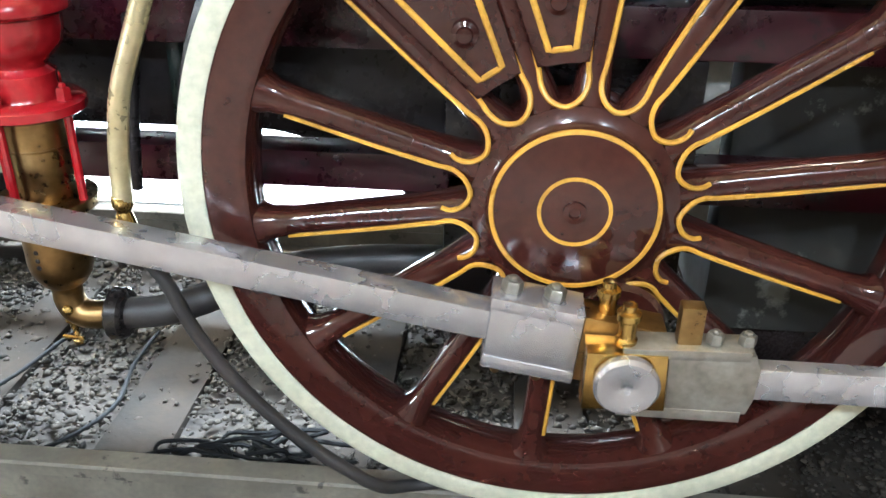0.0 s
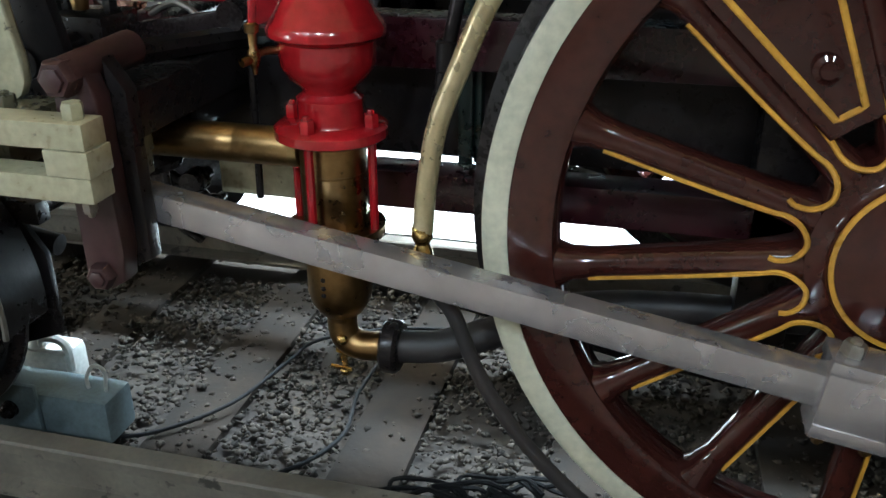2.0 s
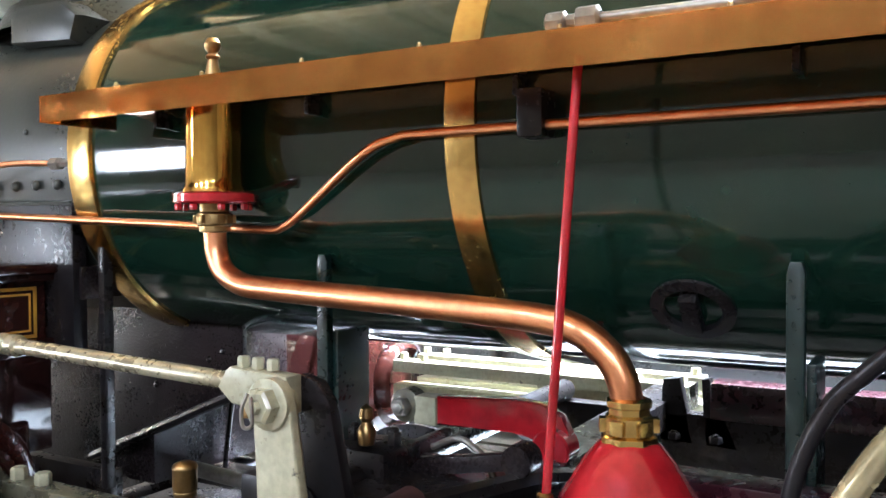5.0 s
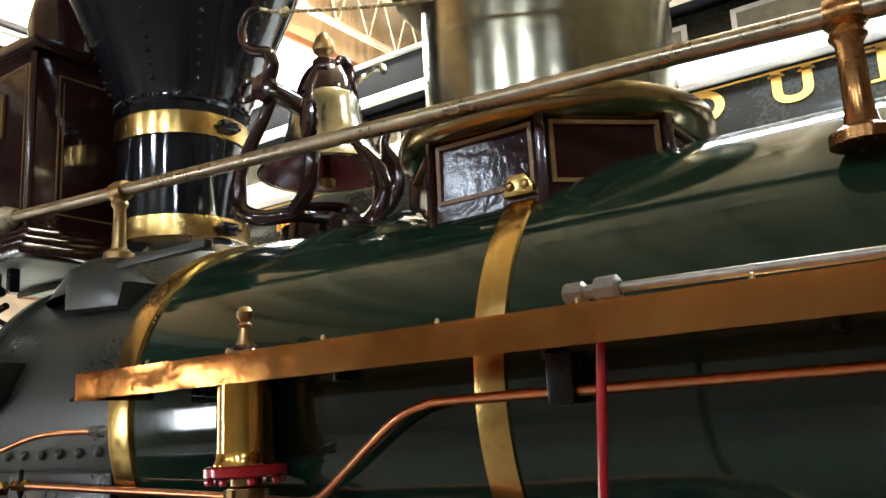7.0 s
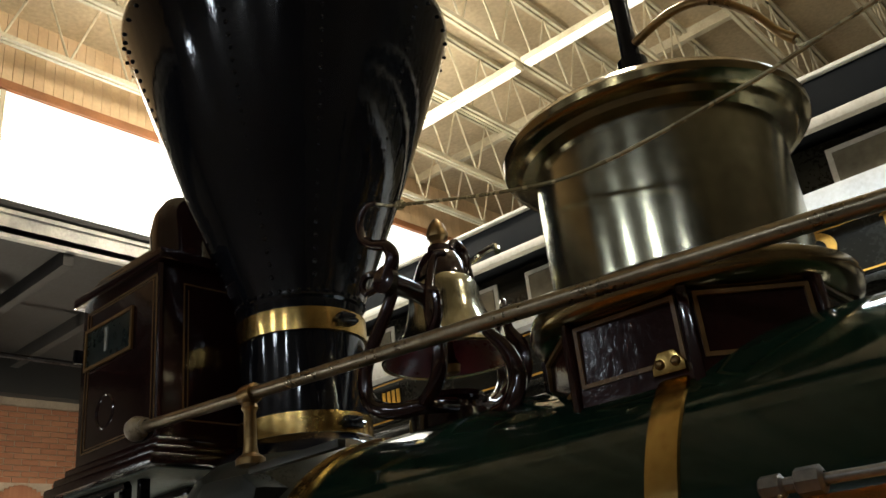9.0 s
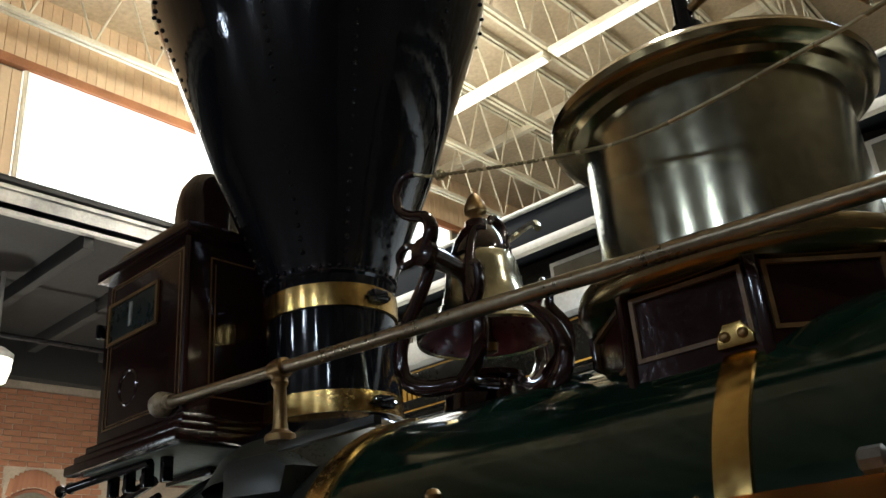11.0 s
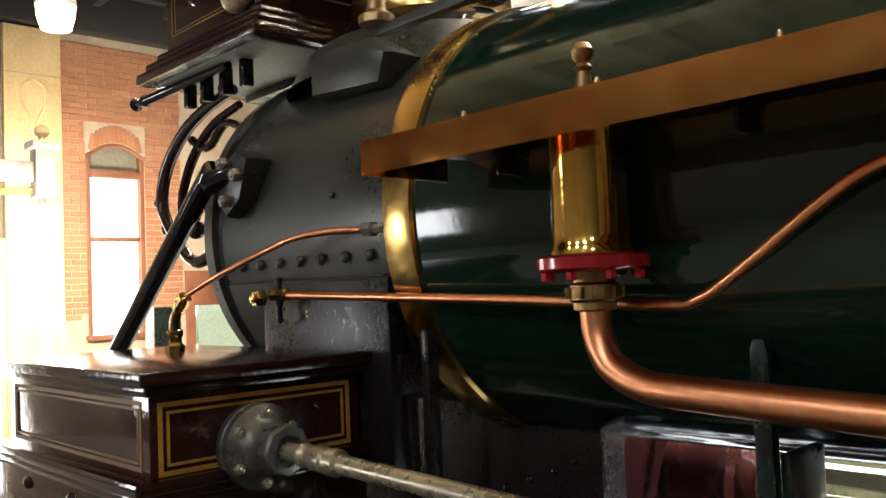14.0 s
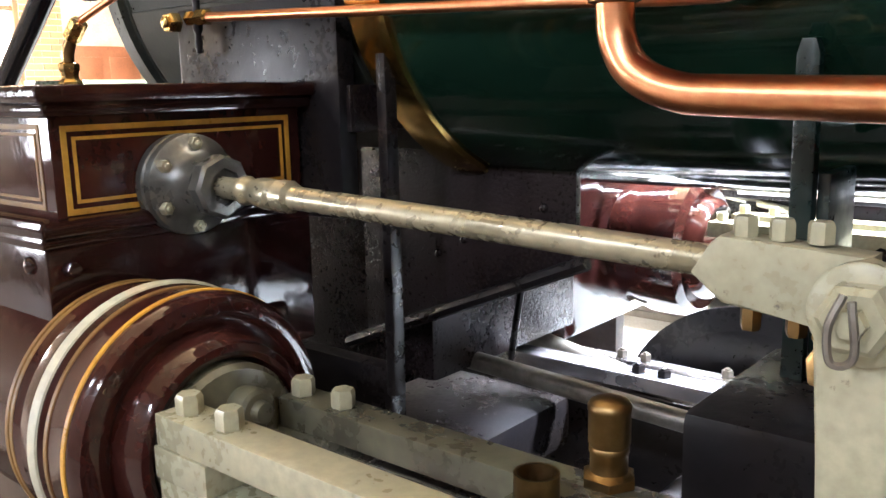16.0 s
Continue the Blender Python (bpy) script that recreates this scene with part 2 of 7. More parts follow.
GLASS_DARK = mat("dusky_window_glass", (0.22, 0.20, 0.15), 0.08, 0, (0.14, 0.13, 0.10), 1.5, 20, 0.005, 0.3, 0.03)
BRIGHT_PANE = glow("sunlit_doorway_pane", (1.0, 0.95, 0.86), 4.0)
SUN_PANE = glow("end_window_pane", (1.0, 0.97, 0.92), 14.0)
PANE_GLOW = glow("daylit_pane", (1.0, 0.95, 0.86), 5.0)
PANE_SOFT = glow("frosted_daylit_pane", (1.0, 0.97, 0.90), 1.6)
LAMP_GLOW = glow("lamp_globe_glass", (1.0, 0.88, 0.60), 9.0)
STRIP_GLOW = glow("strip_tube", (1.0, 0.93, 0.76), 3.0)
DARK_PANEL = mat("dark_green_panel", (0.016, 0.026, 0.022), 0.3, 0, None, 4, 40, 0.03)
PALE_LETTER = mat("pale_number_paint", (0.46, 0.47, 0.42), 0.5, 0, None, 9, 60, 0.02)

stretch = BLACK.node_tree.nodes.new("ShaderNodeMapping")
stretch.inputs["Scale"].default_value = (1.4, 1.4, 0.22)
BLACK.node_tree.links.new(next(n for n in BLACK.node_tree.nodes if n.type == "TEX_COORD").outputs["Object"], stretch.inputs["Vector"])
for n_ in BLACK.node_tree.nodes:
    if n_.type == "TEX_NOISE":
        BLACK.node_tree.links.new(stretch.outputs["Vector"], n_.inputs["Vector"])
for m_ in (CAR_ROOF, CAR_GREEN, TIE, STONE, EARTH, CRAZED):
    m_.node_tree.nodes["Principled BSDF"].inputs["Specular IOR Level"].default_value = 0.2
CUP_BRASS = mat("rippled_bright_brass", (0.72, 0.45, 0.10), 0.09, 1, (0.58, 0.34, 0.07), 9, 30, 0.06, 0, 0.04)
POST_BRASS = mat("brown_lacquered_brass", (0.34, 0.17, 0.055), 0.24, 0.9, (0.24, 0.11, 0.035), 8, 60, 0.04)
WHEEL_RED = mat("brushed_red_paint", (0.36, 0.012, 0.018), 0.24, 0, (0.22, 0.007, 0.011), 9, 38, 0.25, 0.4, 0.10)
HANGER = mat("dusty_maroon_iron", (0.050, 0.021, 0.022), 0.42, 0, (0.024, 0.012, 0.012), 9, 60, 0.08)
WRINKLED = mat("wrinkled_maroon_varnish", (0.034, 0.0095, 0.007), 0.11, 0, (0.020, 0.006, 0.005), 4, 70, 0.30, 0.2, 0.06)
LETTER_GOLD = mat("pale_gold_lettering", (0.46, 0.30, 0.16), 0.4, 0, (0.34, 0.21, 0.11), 14, 90, 0.02)
MINT = mat("pale_mint_board", (0.52, 0.66, 0.54), 0.5, 0, (0.46, 0.60, 0.49), 3, 40, 0.03)
BOARD = mat("pale_green_underside", (0.40, 0.46, 0.40), 0.6, 0, (0.30, 0.34, 0.30), 4, 40, 0.06)

# ---- shape tools ----


def part(name, bm, material, parent=None, label="", smooth=True, at=None):
    """Links a bmesh as one mesh object, as a part of parent where one is given."""
    me = bpy.data.meshes.new(name)
    bm.normal_update()
    bm.to_mesh(me)
    bm.free()
    me.materials.append(material)
    if smooth:
        me.shade_smooth()
        me.set_sharp_from_angle(angle=radians(38))
    ob = new(name, me)
    if at is not None:
        ob.location = at
    if parent is not None:
        ob.parent = parent
    if label:
        ob["label"] = label
    return ob


def again(ob, where, parent=None, turn=(0, 0, 0)):
    """Another object on the same mesh."""
    o = bpy.data.objects.new(ob.name.split(".")[0], ob.data)
    scene.collection.objects.link(o)
    o.location, o.rotation_euler = where, [radians(a) for a in turn]
    o.parent = parent if parent is not None else ob.parent
    return o


def thing(name, label, category, group="", kind="", at=(0, 0, 0)):
    ob = new(name)
    ob.location = at
    return tagged(ob, label, category, group, kind)


def add_box(bm, x0, x1, y0, y1, z0, z1, bev=0.0, m=None):
    vs = [bm.verts.new(v) for v in ((x0, y0, z0), (x1, y0, z0), (x1, y1, z0), (x0, y1, z0), (x0, y0, z1), (x1, y0, z1), (x1, y1, z1), (x0, y1, z1))]
    fs = [bm.faces.new([vs[i] for i in f]) for f in ((3, 2, 1, 0), (4, 5, 6, 7), (0, 1, 5, 4), (1, 2, 6, 5), (2, 3, 7, 6), (3, 0, 4, 7))]
    if bev:
        es = list({e for f in fs for e in f.edges})
        r = bmesh.ops.bevel(bm, geom=es, offset=bev, segments=2, affect="EDGES", profile=0.6)
        vs = list({v for f in r["faces"] for v in f.verts} | {v for v in vs if v.is_valid})
    if m is not None:
        bmesh.ops.transform(bm, matrix=m, verts=[v for v in vs if v.is_valid])
    return bm


def box(*a, **k):
    return add_box(bmesh.new(), *a, **k)


def add_lathe(bm, prof, centre=(0, 0, 0), axis="z", n=32, turn=0.0):
    """Turns (radius, height) pairs about an axis through centre; ends on the axis are closed."""
    rings = []
    c = Vector(centre)

    def put(r, h, a):
        u, v = r * math.cos(a), r * math.sin(a)
        return c + Vector({"z": (u, v, h), "x": (h, u, v), "y": (u, h, v)}[axis])
    for r, h in prof:
        if r <= 1e-6:
            rings.append([bm.verts.new(put(0, h, 0))])
        else:
            rings.append([bm.verts.new(put(r, h, turn + 2 * math.pi * i / n)) for i in range(n)])
    made = []
    for a, b in zip(rings, rings[1:]):
        for i in range(n):
            j = (i + 1) % n
            if len(a) == 1 and len(b) == 1:
                continue
            if len(a) == 1:
                f = (a[0], b[j], b[i])
            elif len(b) == 1:
                f = (a[i], a[j], b[0])
            else:
                f = (a[i], a[j], b[j], b[i])
            if axis == "y":
                f = f[::-1]
            made.append(bm.faces.new(f))
    return bm


def lathe(prof, centre=(0, 0, 0), axis="z", n=32, turn=0.0):
    bm = add_lathe(bmesh.new(), prof, centre, axis, n, turn)
    bmesh.ops.recalc_face_normals(bm, faces=bm.faces)
    return bm


def smooth_path(pts, step=6):
    """A rounded line through points (Catmull-Rom)."""
    p = [Vector(q) for q in pts]
    p = [2 * p[0] - p[1]] + p + [2 * p[-1] - p[-2]]
    out = []
    for i in range(1, len(p) - 2):
        a, b, c, d = p[i - 1], p[i], p[i + 1], p[i + 2]
        for k in range(step):
            t = k / step
            out.append(0.5 * ((2 * b) + (c - a) * t + (2 * a - 5 * b + 4 * c - d) * t * t + (3 * b - a - 3 * c + d) * t ** 3))
    out.append(p[-2])
    return out


def add_tube(bm, pts, r, n=12, rounded=6, flat=1.0, closed=False):
    """A pipe along points; r is one radius or one for each given point."""
    if rounded and len(pts) > 2:
        fine = smooth_path(pts, rounded)
    else:
        fine = [Vector(q) for q in pts]
    m = len(fine)
    if isinstance(r, (int, float)):
        rs = [r] * m
    else:
        rs = [float(np.interp(i / (m - 1) * (len(r) - 1), range(len(r)), r)) for i in range(m)]
    up = None
    rings = []
    for i, q in enumerate(fine):
        d = (fine[min(i + 1, m - 1)] - fine[max(i - 1, 0)]).normalized()
        if up is None:
            up = Vector((0, 1, 0)) if abs(d.y) < 0.9 else Vector((0, 0, 1))
        up = (up - d * up.dot(d)).normalized()
        side = d.cross(up)
        rings.append([bm.verts.new(q + (side * math.cos(2 * math.pi * k / n) + up * math.sin(2 * math.pi * k / n) * flat) * rs[i]) for k in range(n)])
    for a, b in zip(rings, rings[1:]):
        for k in range(n):
            bm.faces.new((a[k], a[(k + 1) % n], b[(k + 1) % n], b[k]))
    bm.faces.new(rings[0][::-1])
    bm.faces.new(rings[-1])
    return bm


def tube(pts, r, n=12, rounded=6, flat=1.0):
    return add_tube(bmesh.new(), pts, r, n, rounded, flat)


def add_slab(bm, outline, y0, y1, bev=0.0):
    """A plate: an outline in x and z, from y0 (outer) to y1."""
    a = [bm.verts.new((x, y0, z)) for x, z in outline]
    b = [bm.verts.new((x, y1, z)) for x, z in outline]
    n = len(a)
    fs = [bm.faces.new(a), bm.faces.new(b[::-1])]
    for i in range(n):
        fs.append(bm.faces.new((a[i], b[i], b[(i + 1) % n], a[(i + 1) % n])))
    if bev:
        es = [e for e in fs[0].edges] + [e for e in fs[1].edges]
        bmesh.ops.bevel(bm, geom=es, offset=bev, segments=2, affect="EDGES", profile=0.6)
    return bm


def slab(outline, y0, y1, bev=0.0):
    bm = add_slab(bmesh.new(), outline, y0, y1, bev)
    bmesh.ops.recalc_face_normals(bm, faces=bm.faces)
    return bm


def hexnut(r, h, stud=0.5, axis="z", n=6):
    """A nut or bolt head standing on its origin, with a rounded top and the stud's end."""
    s = {"z": 1, "x": 1, "y": -1}[axis]
    prof = [(r * 0.92, 0), (r, 0.08 * h), (r, 0.8 * h), (r * 0.85, h), (r * stud, h)]
    if stud:
        prof += [(r * stud, h * 1.2), (r * stud * 0.7, h * 1.3), (0, h * 1.32)]
    else:
        prof += [(0, h * 1.02)]
    bm = add_lathe(bmesh.new(), [(a, s * b) for a, b in prof], (0, 0, 0), axis, n)
    bmesh.ops.recalc_face_normals(bm, faces=bm.faces)
    return bm


def dome_rivet(r, axis="y", sign=-1, n=10):
    prof = [(r, 0), (r * 0.92, sign * r * 0.35), (r * 0.6, sign * r * 0.65), (0, sign * r * 0.78)]
    bm = add_lathe(bmesh.new(), prof, (0, 0, 0), axis, n)
    bmesh.ops.recalc_face_normals(bm, faces=bm.faces)
    return bm


def lettering(name, text, size, depth, m, material, parent=None, label="", spacing=1.0, bold=0.0):
    cu = bpy.data.curves.new(name, "FONT")
    cu.body, cu.size, cu.extrude, cu.align_x, cu.align_y, cu.space_character, cu.offset = text, size, depth, "CENTER", "CENTER", spacing, bold
    tmp = new(name + "_curve", cu)
    me = bpy.data.meshes.new_from_object(tmp.evaluated_get(bpy.context.evaluated_depsgraph_get()))
    bpy.data.objects.remove(tmp)
    me.materials.append(material)
    me.transform(m)
    ob = new(name, me)
    if parent is not None:
        ob.parent = parent
    if label:
        ob["label"] = label
    return ob


def frame_strip(bm, x0, x1, z0, z1, y, w, t=0.002):
    """A flat painted rectangle line on a side that faces -y, one ring."""
    rows = []
    for d, yy in ((0, y), (0, y - t), (w, y - t), (w, y)):
        rows.append([bm.verts.new(v) for v in ((x0 + d, yy, z0 + d), (x1 - d, yy, z0 + d), (x1 - d, yy, z1 - d), (x0 + d, yy, z1 - d))])
    for p_, q_ in zip(rows, rows[1:]):
        for i in range(4):
            bm.faces.new((p_[i], p_[(i + 1) % 4], q_[(i + 1) % 4], q_[i]))
    bmesh.ops.recalc_face_normals(bm, faces=bm.faces)
    return bm

# ---- the hall ----
GZ = -0.24
ground = part("ground", box(-12.2, 9, -7, 1.02, GZ - 0.2, GZ), EARTH)
tagged(ground, "oily earth between the rails under the ballast, darkened for shade", "ground", kind="structure")
walk_floor = part("pavement", box(-12.2, 9, 1.02, 11, GZ - 0.2, -0.10, bev=0.01), CONCRETE)
tagged(walk_floor, "pale concrete walkway between the two tracks, brightly lit", "pavement", kind="structure")
hall = [("wall_south", (-12.2, 9, -7.3, -7, GZ, 7.8)), ("wall_north", (-12.2, 9, 11, 11.3, GZ, 7.8)), ("wall_east", (9, 9.3, -7.3, 11.3, GZ, 7.8))]
for nm, b in hall:
    tagged(part(nm, box(*b), DUSKY if nm == "wall_south" else PLASTER), "plain wall closing the hall", "wall", kind="structure")
roof = part("ceiling", box(-12.2, 9.3, -7.3, 11.3, 7.75, 7.9), ROOF)
tagged(roof, "cream boarded roof deck above steel trusses", "ceiling", kind="structure")

# end wall under the canopy: brick with an arched window, cream pilaster beside it
WX = -11.5
wall_w = part("wall_west", box(WX - 0.3, WX, -7, 1.78, GZ, 5.4), PLASTER)
tagged(wall_w, "end wall of the hall beneath the canopy", "wall", kind="structure")
bm = bmesh.new()
add_box(bm, WX - 0.3, WX - 0.012, 1.78, 2.08, GZ, 4.85)
add_box(bm, WX - 0.3, WX - 0.012, 2.80, 3.30, GZ, 4.85)
add_box(bm, WX - 0.3, WX - 0.012, 2.08, 2.80, 3.72, 4.85)
add_box(bm, WX - 0.3, WX - 0.012, 2.08, 2.80, GZ, 1.30)
add_box(bm, WX - 0.3, WX - 0.012, 3.30, 11, GZ, 4.85)
add_box(bm, WX - 0.3, WX - 0.012, 1.78, 11, 4.85, 5.4)
brick_wall = tagged(part("brick_wall", bm, MORTAR, smooth=False), "orange brick wall with pale mortar and an arched window", "wall", kind="structure")
pil = part("pilaster", box(WX, WX + 0.10, 1.16, 1.78, GZ, 4.85, bev=0.012), TERRACOTTA)
tagged(pil, "cream terracotta pilaster with relief vase ornament", "pilaster", kind="structure")
bm = bmesh.new()
for z in (0.6, 1.4, 2.2, 2.9, 3.6, 4.3):
    add_box(bm, WX + 0.098, WX + 0.103, 1.17, 1.77, z, z + 0.012)
part("block_joint", bm, MORTAR, pil)
bm = bmesh.new()
for s in (-1, 1):
    add_tube(bm, [(WX + 0.105, 1.47 + s * 0.02, 4.25), (WX + 0.105, 1.47 + s * 0.13, 4.15), (WX + 0.105, 1.47 + s * 0.12, 3.95), (WX + 0.105, 1.47 + s * 0.03, 3.75), (WX + 0.105, 1.47 + s * 0.09, 3.6), (WX + 0.105, 1.47, 3.45)], 0.016, 6)
    add_tube(bm, [(WX + 0.105, 1.47, 3.4), (WX + 0.105, 1.47 + s * 0.07, 3.3), (WX + 0.105, 1.47 + s * 0.03, 3.15), (WX + 0.105, 1.47, 3.05)], 0.013, 6)
part("relief_ornament", bm, TERRACOTTA, pil, "raised vase and leaf scroll")

window = thing("window_1", "tall arched sash window with brown wooden frame, daylit", "window", kind="structure", at=(WX, 2.44, 1.3))
def wpart(name, b, m, label="", bev=0.0):
    bm = box(b[0] - WX, b[1] - WX, b[2] - 2.44, b[3] - 2.44, b[4] - 1.3, b[5] - 1.3, bev=bev)
    return part(name, bm, m, window, label)
wpart("window_frame", (WX - 0.2, WX - 0.02, 2.08, 2.135, 1.3, 3.62), WOOD_TRIM, bev=0.006)
wpart("window_frame", (WX - 0.2, WX - 0.02, 2.745, 2.80, 1.3, 3.62), WOOD_TRIM, bev=0.006)
wpart("transom", (WX - 0.18, WX - 0.01, 2.135, 2.745, 3.20, 3.29), WOOD_TRIM, bev=0.006)
wpart("meeting_rail", (WX - 0.15, WX - 0.05, 2.135, 2.745, 2.43, 2.48), WOOD_TRIM, bev=0.005)
wpart("window_sill", (WX - 0.2, WX + 0.06, 2.05, 2.83, 1.25, 1.31), WOOD_TRIM, bev=0.008)
wpart("pane", (WX - 0.12, WX - 0.11, 2.135, 2.745, 2.48, 3.20), PANE_SOFT, "frosted pane bright with daylight")
wpart("pane", (WX - 0.14, WX - 0.13, 2.135, 2.745, 1.31, 2.43), PANE_SOFT, "frosted pane bright with daylight")
wpart("pane", (WX - 0.12, WX - 0.11, 2.135, 2.745, 3.29, 3.72), GLASS_DARK, "dark fanlight pane")
# arch filling above the fanlight
bm = bmesh.new()
arch = [(2.08 + 0.72 * i / 12, 3.42 + 0.15 * math.sin(math.pi * i / 12)) for i in range(13)]
for (ya, za), (yb, zb) in zip(arch, arch[1:]):
    for x0, x1, lo, hi in ((WX - 0.2, WX - 0.006, 0.05, None), ):
        v = [bm.verts.new(p) for p in ((x0, ya, za + lo), (x1, ya, za + lo), (x1, yb, zb + lo), (x0, yb, zb + lo), (x0, ya, 3.76), (x1, ya, 3.76), (x1, yb, 3.76), (x0, yb, 3.76))]
        for f in ((0, 1, 2, 3), (7, 6, 5, 4), (1, 5, 6, 2), (0, 3, 7, 4), (0, 4, 5, 1), (2, 6, 7, 3)):
            bm.faces.new([v[i] for i in f])
part("arch_infill", bm, MORTAR, brick_wall, smooth=False)
part("arch_trim", tube([(WX - 0.03, y, z + 0.03) for y, z in arch], 0.03, 6, 2), WOOD_TRIM, brick_wall, "curved brown window head")
soldier = part("brick", box(-0.02, 0.0, -0.032, 0.032, 0, 0.20, bev=0.003), BRICK, brick_wall)
soldier.location = (WX + 0.004, 2.04, 3.4)
for i in range(1, 12):
    a = math.pi * i / 12
    y, z = 2.08 + 0.72 * i / 12, 3.42 + 0.15 * math.sin(a) + 0.06
    again(soldier, (WX + 0.004, y, z), brick_wall, (-(y - 2.44) * -40, 0, 0))
for i, (y, z, w, hgt) in enumerate([(3.75, GZ, 0.9, 2.3)]):
    dr = thing("door_1", "brown panelled wooden door in the end wall", "door", kind="structure", at=(WX, y, GZ))
    part("leaf", box(-0.01, 0.04, -w / 2, w / 2, 0, hgt, bev=0.006), WOOD_TRIM, dr)
    for r in range(4):
        for s in (-1, 1):
            part("panel", box(0.038, 0.052, s * 0.2 - 0.15, s * 0.2 + 0.15, 0.15 + r * 0.53, 0.58 + r * 0.53, bev=0.006), WOOD_TRIM, dr)

# glazed doorway flooded with daylight beside the pilaster, and windows behind the platform
gd_ = thing("door_2", "wide glazed doorway overexposed by daylight", "door", kind="structure", at=(WX, -0.4, GZ))
part("pane", box(0.0, 0.02, -1.6, 1.54, 0.05, 2.55), BRIGHT_PANE, gd_, "bright glass")
for y in (-1.62, -0.55, 0.5, 1.50):
    part("door_post", box(0.0, 0.06, y, y + 0.06, 0, 2.6, bev=0.006), TERRACOTTA, gd_)
part("door_head", box(0.0, 0.07, -1.62, 1.56, 2.55, 2.68, bev=0.01), TERRACOTTA, gd_)
wn = thing("window_3", "large bright window at the far end of the platform", "window", kind="structure", at=(-10.9, -7, 1.0))
part("pane", box(0, 1.7, 0, 0.01, 0, 1.5), SUN_PANE, wn)
part("window_frame", box(-0.05, 1.75, 0, 0.05, 1.5, 1.58, bev=0.005), WOOD_TRIM, wn)
platform = part("platform", box(-12.2, 9, -7, -1.75, GZ - 0.2, -0.06, bev=0.01), PAVING)
tagged(platform, "dark brown paved visitor platform beside the locomotive", "platform", kind="structure")

# canopy over the end wall, its fascia and joists
canopy = thing("canopy", "dark boarded platform canopy with grey fascia", "canopy", kind="structure", at=(-8, 0, 5.3))
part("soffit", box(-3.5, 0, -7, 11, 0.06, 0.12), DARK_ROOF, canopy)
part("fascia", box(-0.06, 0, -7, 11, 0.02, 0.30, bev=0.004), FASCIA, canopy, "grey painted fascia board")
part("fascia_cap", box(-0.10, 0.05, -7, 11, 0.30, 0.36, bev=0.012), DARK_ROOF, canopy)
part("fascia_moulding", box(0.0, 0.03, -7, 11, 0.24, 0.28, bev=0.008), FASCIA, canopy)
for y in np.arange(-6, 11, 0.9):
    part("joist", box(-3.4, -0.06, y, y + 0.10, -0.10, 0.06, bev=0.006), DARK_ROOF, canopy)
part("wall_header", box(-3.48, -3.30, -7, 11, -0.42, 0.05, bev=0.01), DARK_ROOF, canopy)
part("conduit", tube([(-1.6, -7, -0.52), (-1.6, 2, -0.52), (-1.6, 11, -0.52)], 0.03, 8, 0), IRON, canopy)

# upper end wall above the canopy: planks, great window, coloured band
upper = thing("upper_wall", "cream plank end wall above the canopy with a wide window", "wall", kind="structure", at=(-8.1, 0, 5.6))
bm = bmesh.new()
for i in range(76):
    y = -6.9 + i * 0.10
    add_box(bm, -0.03, 0.0, y, y + 0.094, 0, 1.24)
for i in range(180):
    y = -6.9 + i * 0.10
    add_box(bm, -0.03, 0.0, y, y + 0.094, 1.36, 2.15)
part("planking", bm, PLANK, upper, "vertical cream boards")
part("backing", box(-0.12, -0.04, -7, 11, -0.2, 2.16), PLASTER, upper)
part("band", box(-0.02, 0.05, -7, 11, 1.26, 1.36, bev=0.01), mat("rust_band", (0.36, 0.15, 0.06), 0.7), upper, "rust-coloured dentil band")
wide = thing("window_2", "wide white window, overexposed by daylight", "window", kind="structure", at=(-8.1, 3.6, 5.62))
part("pane", box(-0.02, 0.0, -3.1, 2.9, 0.0, 1.24), PANE_GLOW, wide)
for y in (-3.1, -1.0, 1.0, 2.85):
    part("mullion", box(0.0, 0.02, y, y + 0.05, 0, 1.24, bev=0.004), TRUSS, wide)

# roof trusses: two chords and a zigzag of bars
def truss(x):
    t = thing("roof_truss", "cream open-web steel roof truss", "roof truss", "roof trusses", at=(x, 0, 6.85))
    bm = bmesh.new()
    for s in (-0.045, 0.012):
        add_box(bm, s, s + 0.033, -7, 11, 0.0, 0.05)
    part("bottom_chord", bm, TRUSS, t)
    bm = bmesh.new()
    for s in (-0.045, 0.012):
        add_box(bm, s, s + 0.033, -7, 11, 0.84, 0.90)
    part("top_chord", bm, TRUSS, t)
    bm = bmesh.new()
    for i in range(30):
        y = -7 + i * 0.6
        add_tube(bm, [(0, y, 0.03), (0, y + 0.3, 0.86)], 0.012, 5, 0)
        add_tube(bm, [(0, y + 0.3, 0.86), (0, y + 0.6, 0.03)], 0.012, 5, 0)
    tagged(part("web", bm, TRUSS, t), kind="stuff")
    return t
first = truss(-7.35)
for k in range(1, 18):
    copy_thing(first, pose(-7.35 + 0.915 * k, 0, 6.85))
for y in (2.2, 6.2, -1.8):
    tagged(part("purlin", box(-8, 9, y, y + 0.08, 7.62, 7.745), TRUSS), "cream roof purlin under the deck", "purlin", kind="structure")
for j, x in enumerate(np.arange(-7.6, 4.5, 1.52)):
    for y in (4.1,):
        st = thing("strip_light", "white fluorescent strip light under the trusses", "strip light", "strip lights", at=(x, y, 6.80))
        part("housing", box(0, 1.46, -0.07, 0.07, 0.0, 0.06, bev=0.008), TRUSS, st)
        part("tube", box(0.03, 1.43, -0.05, 0.05, -0.02, 0.0, bev=0.008), STRIP_GLOW, st, "lit tube")

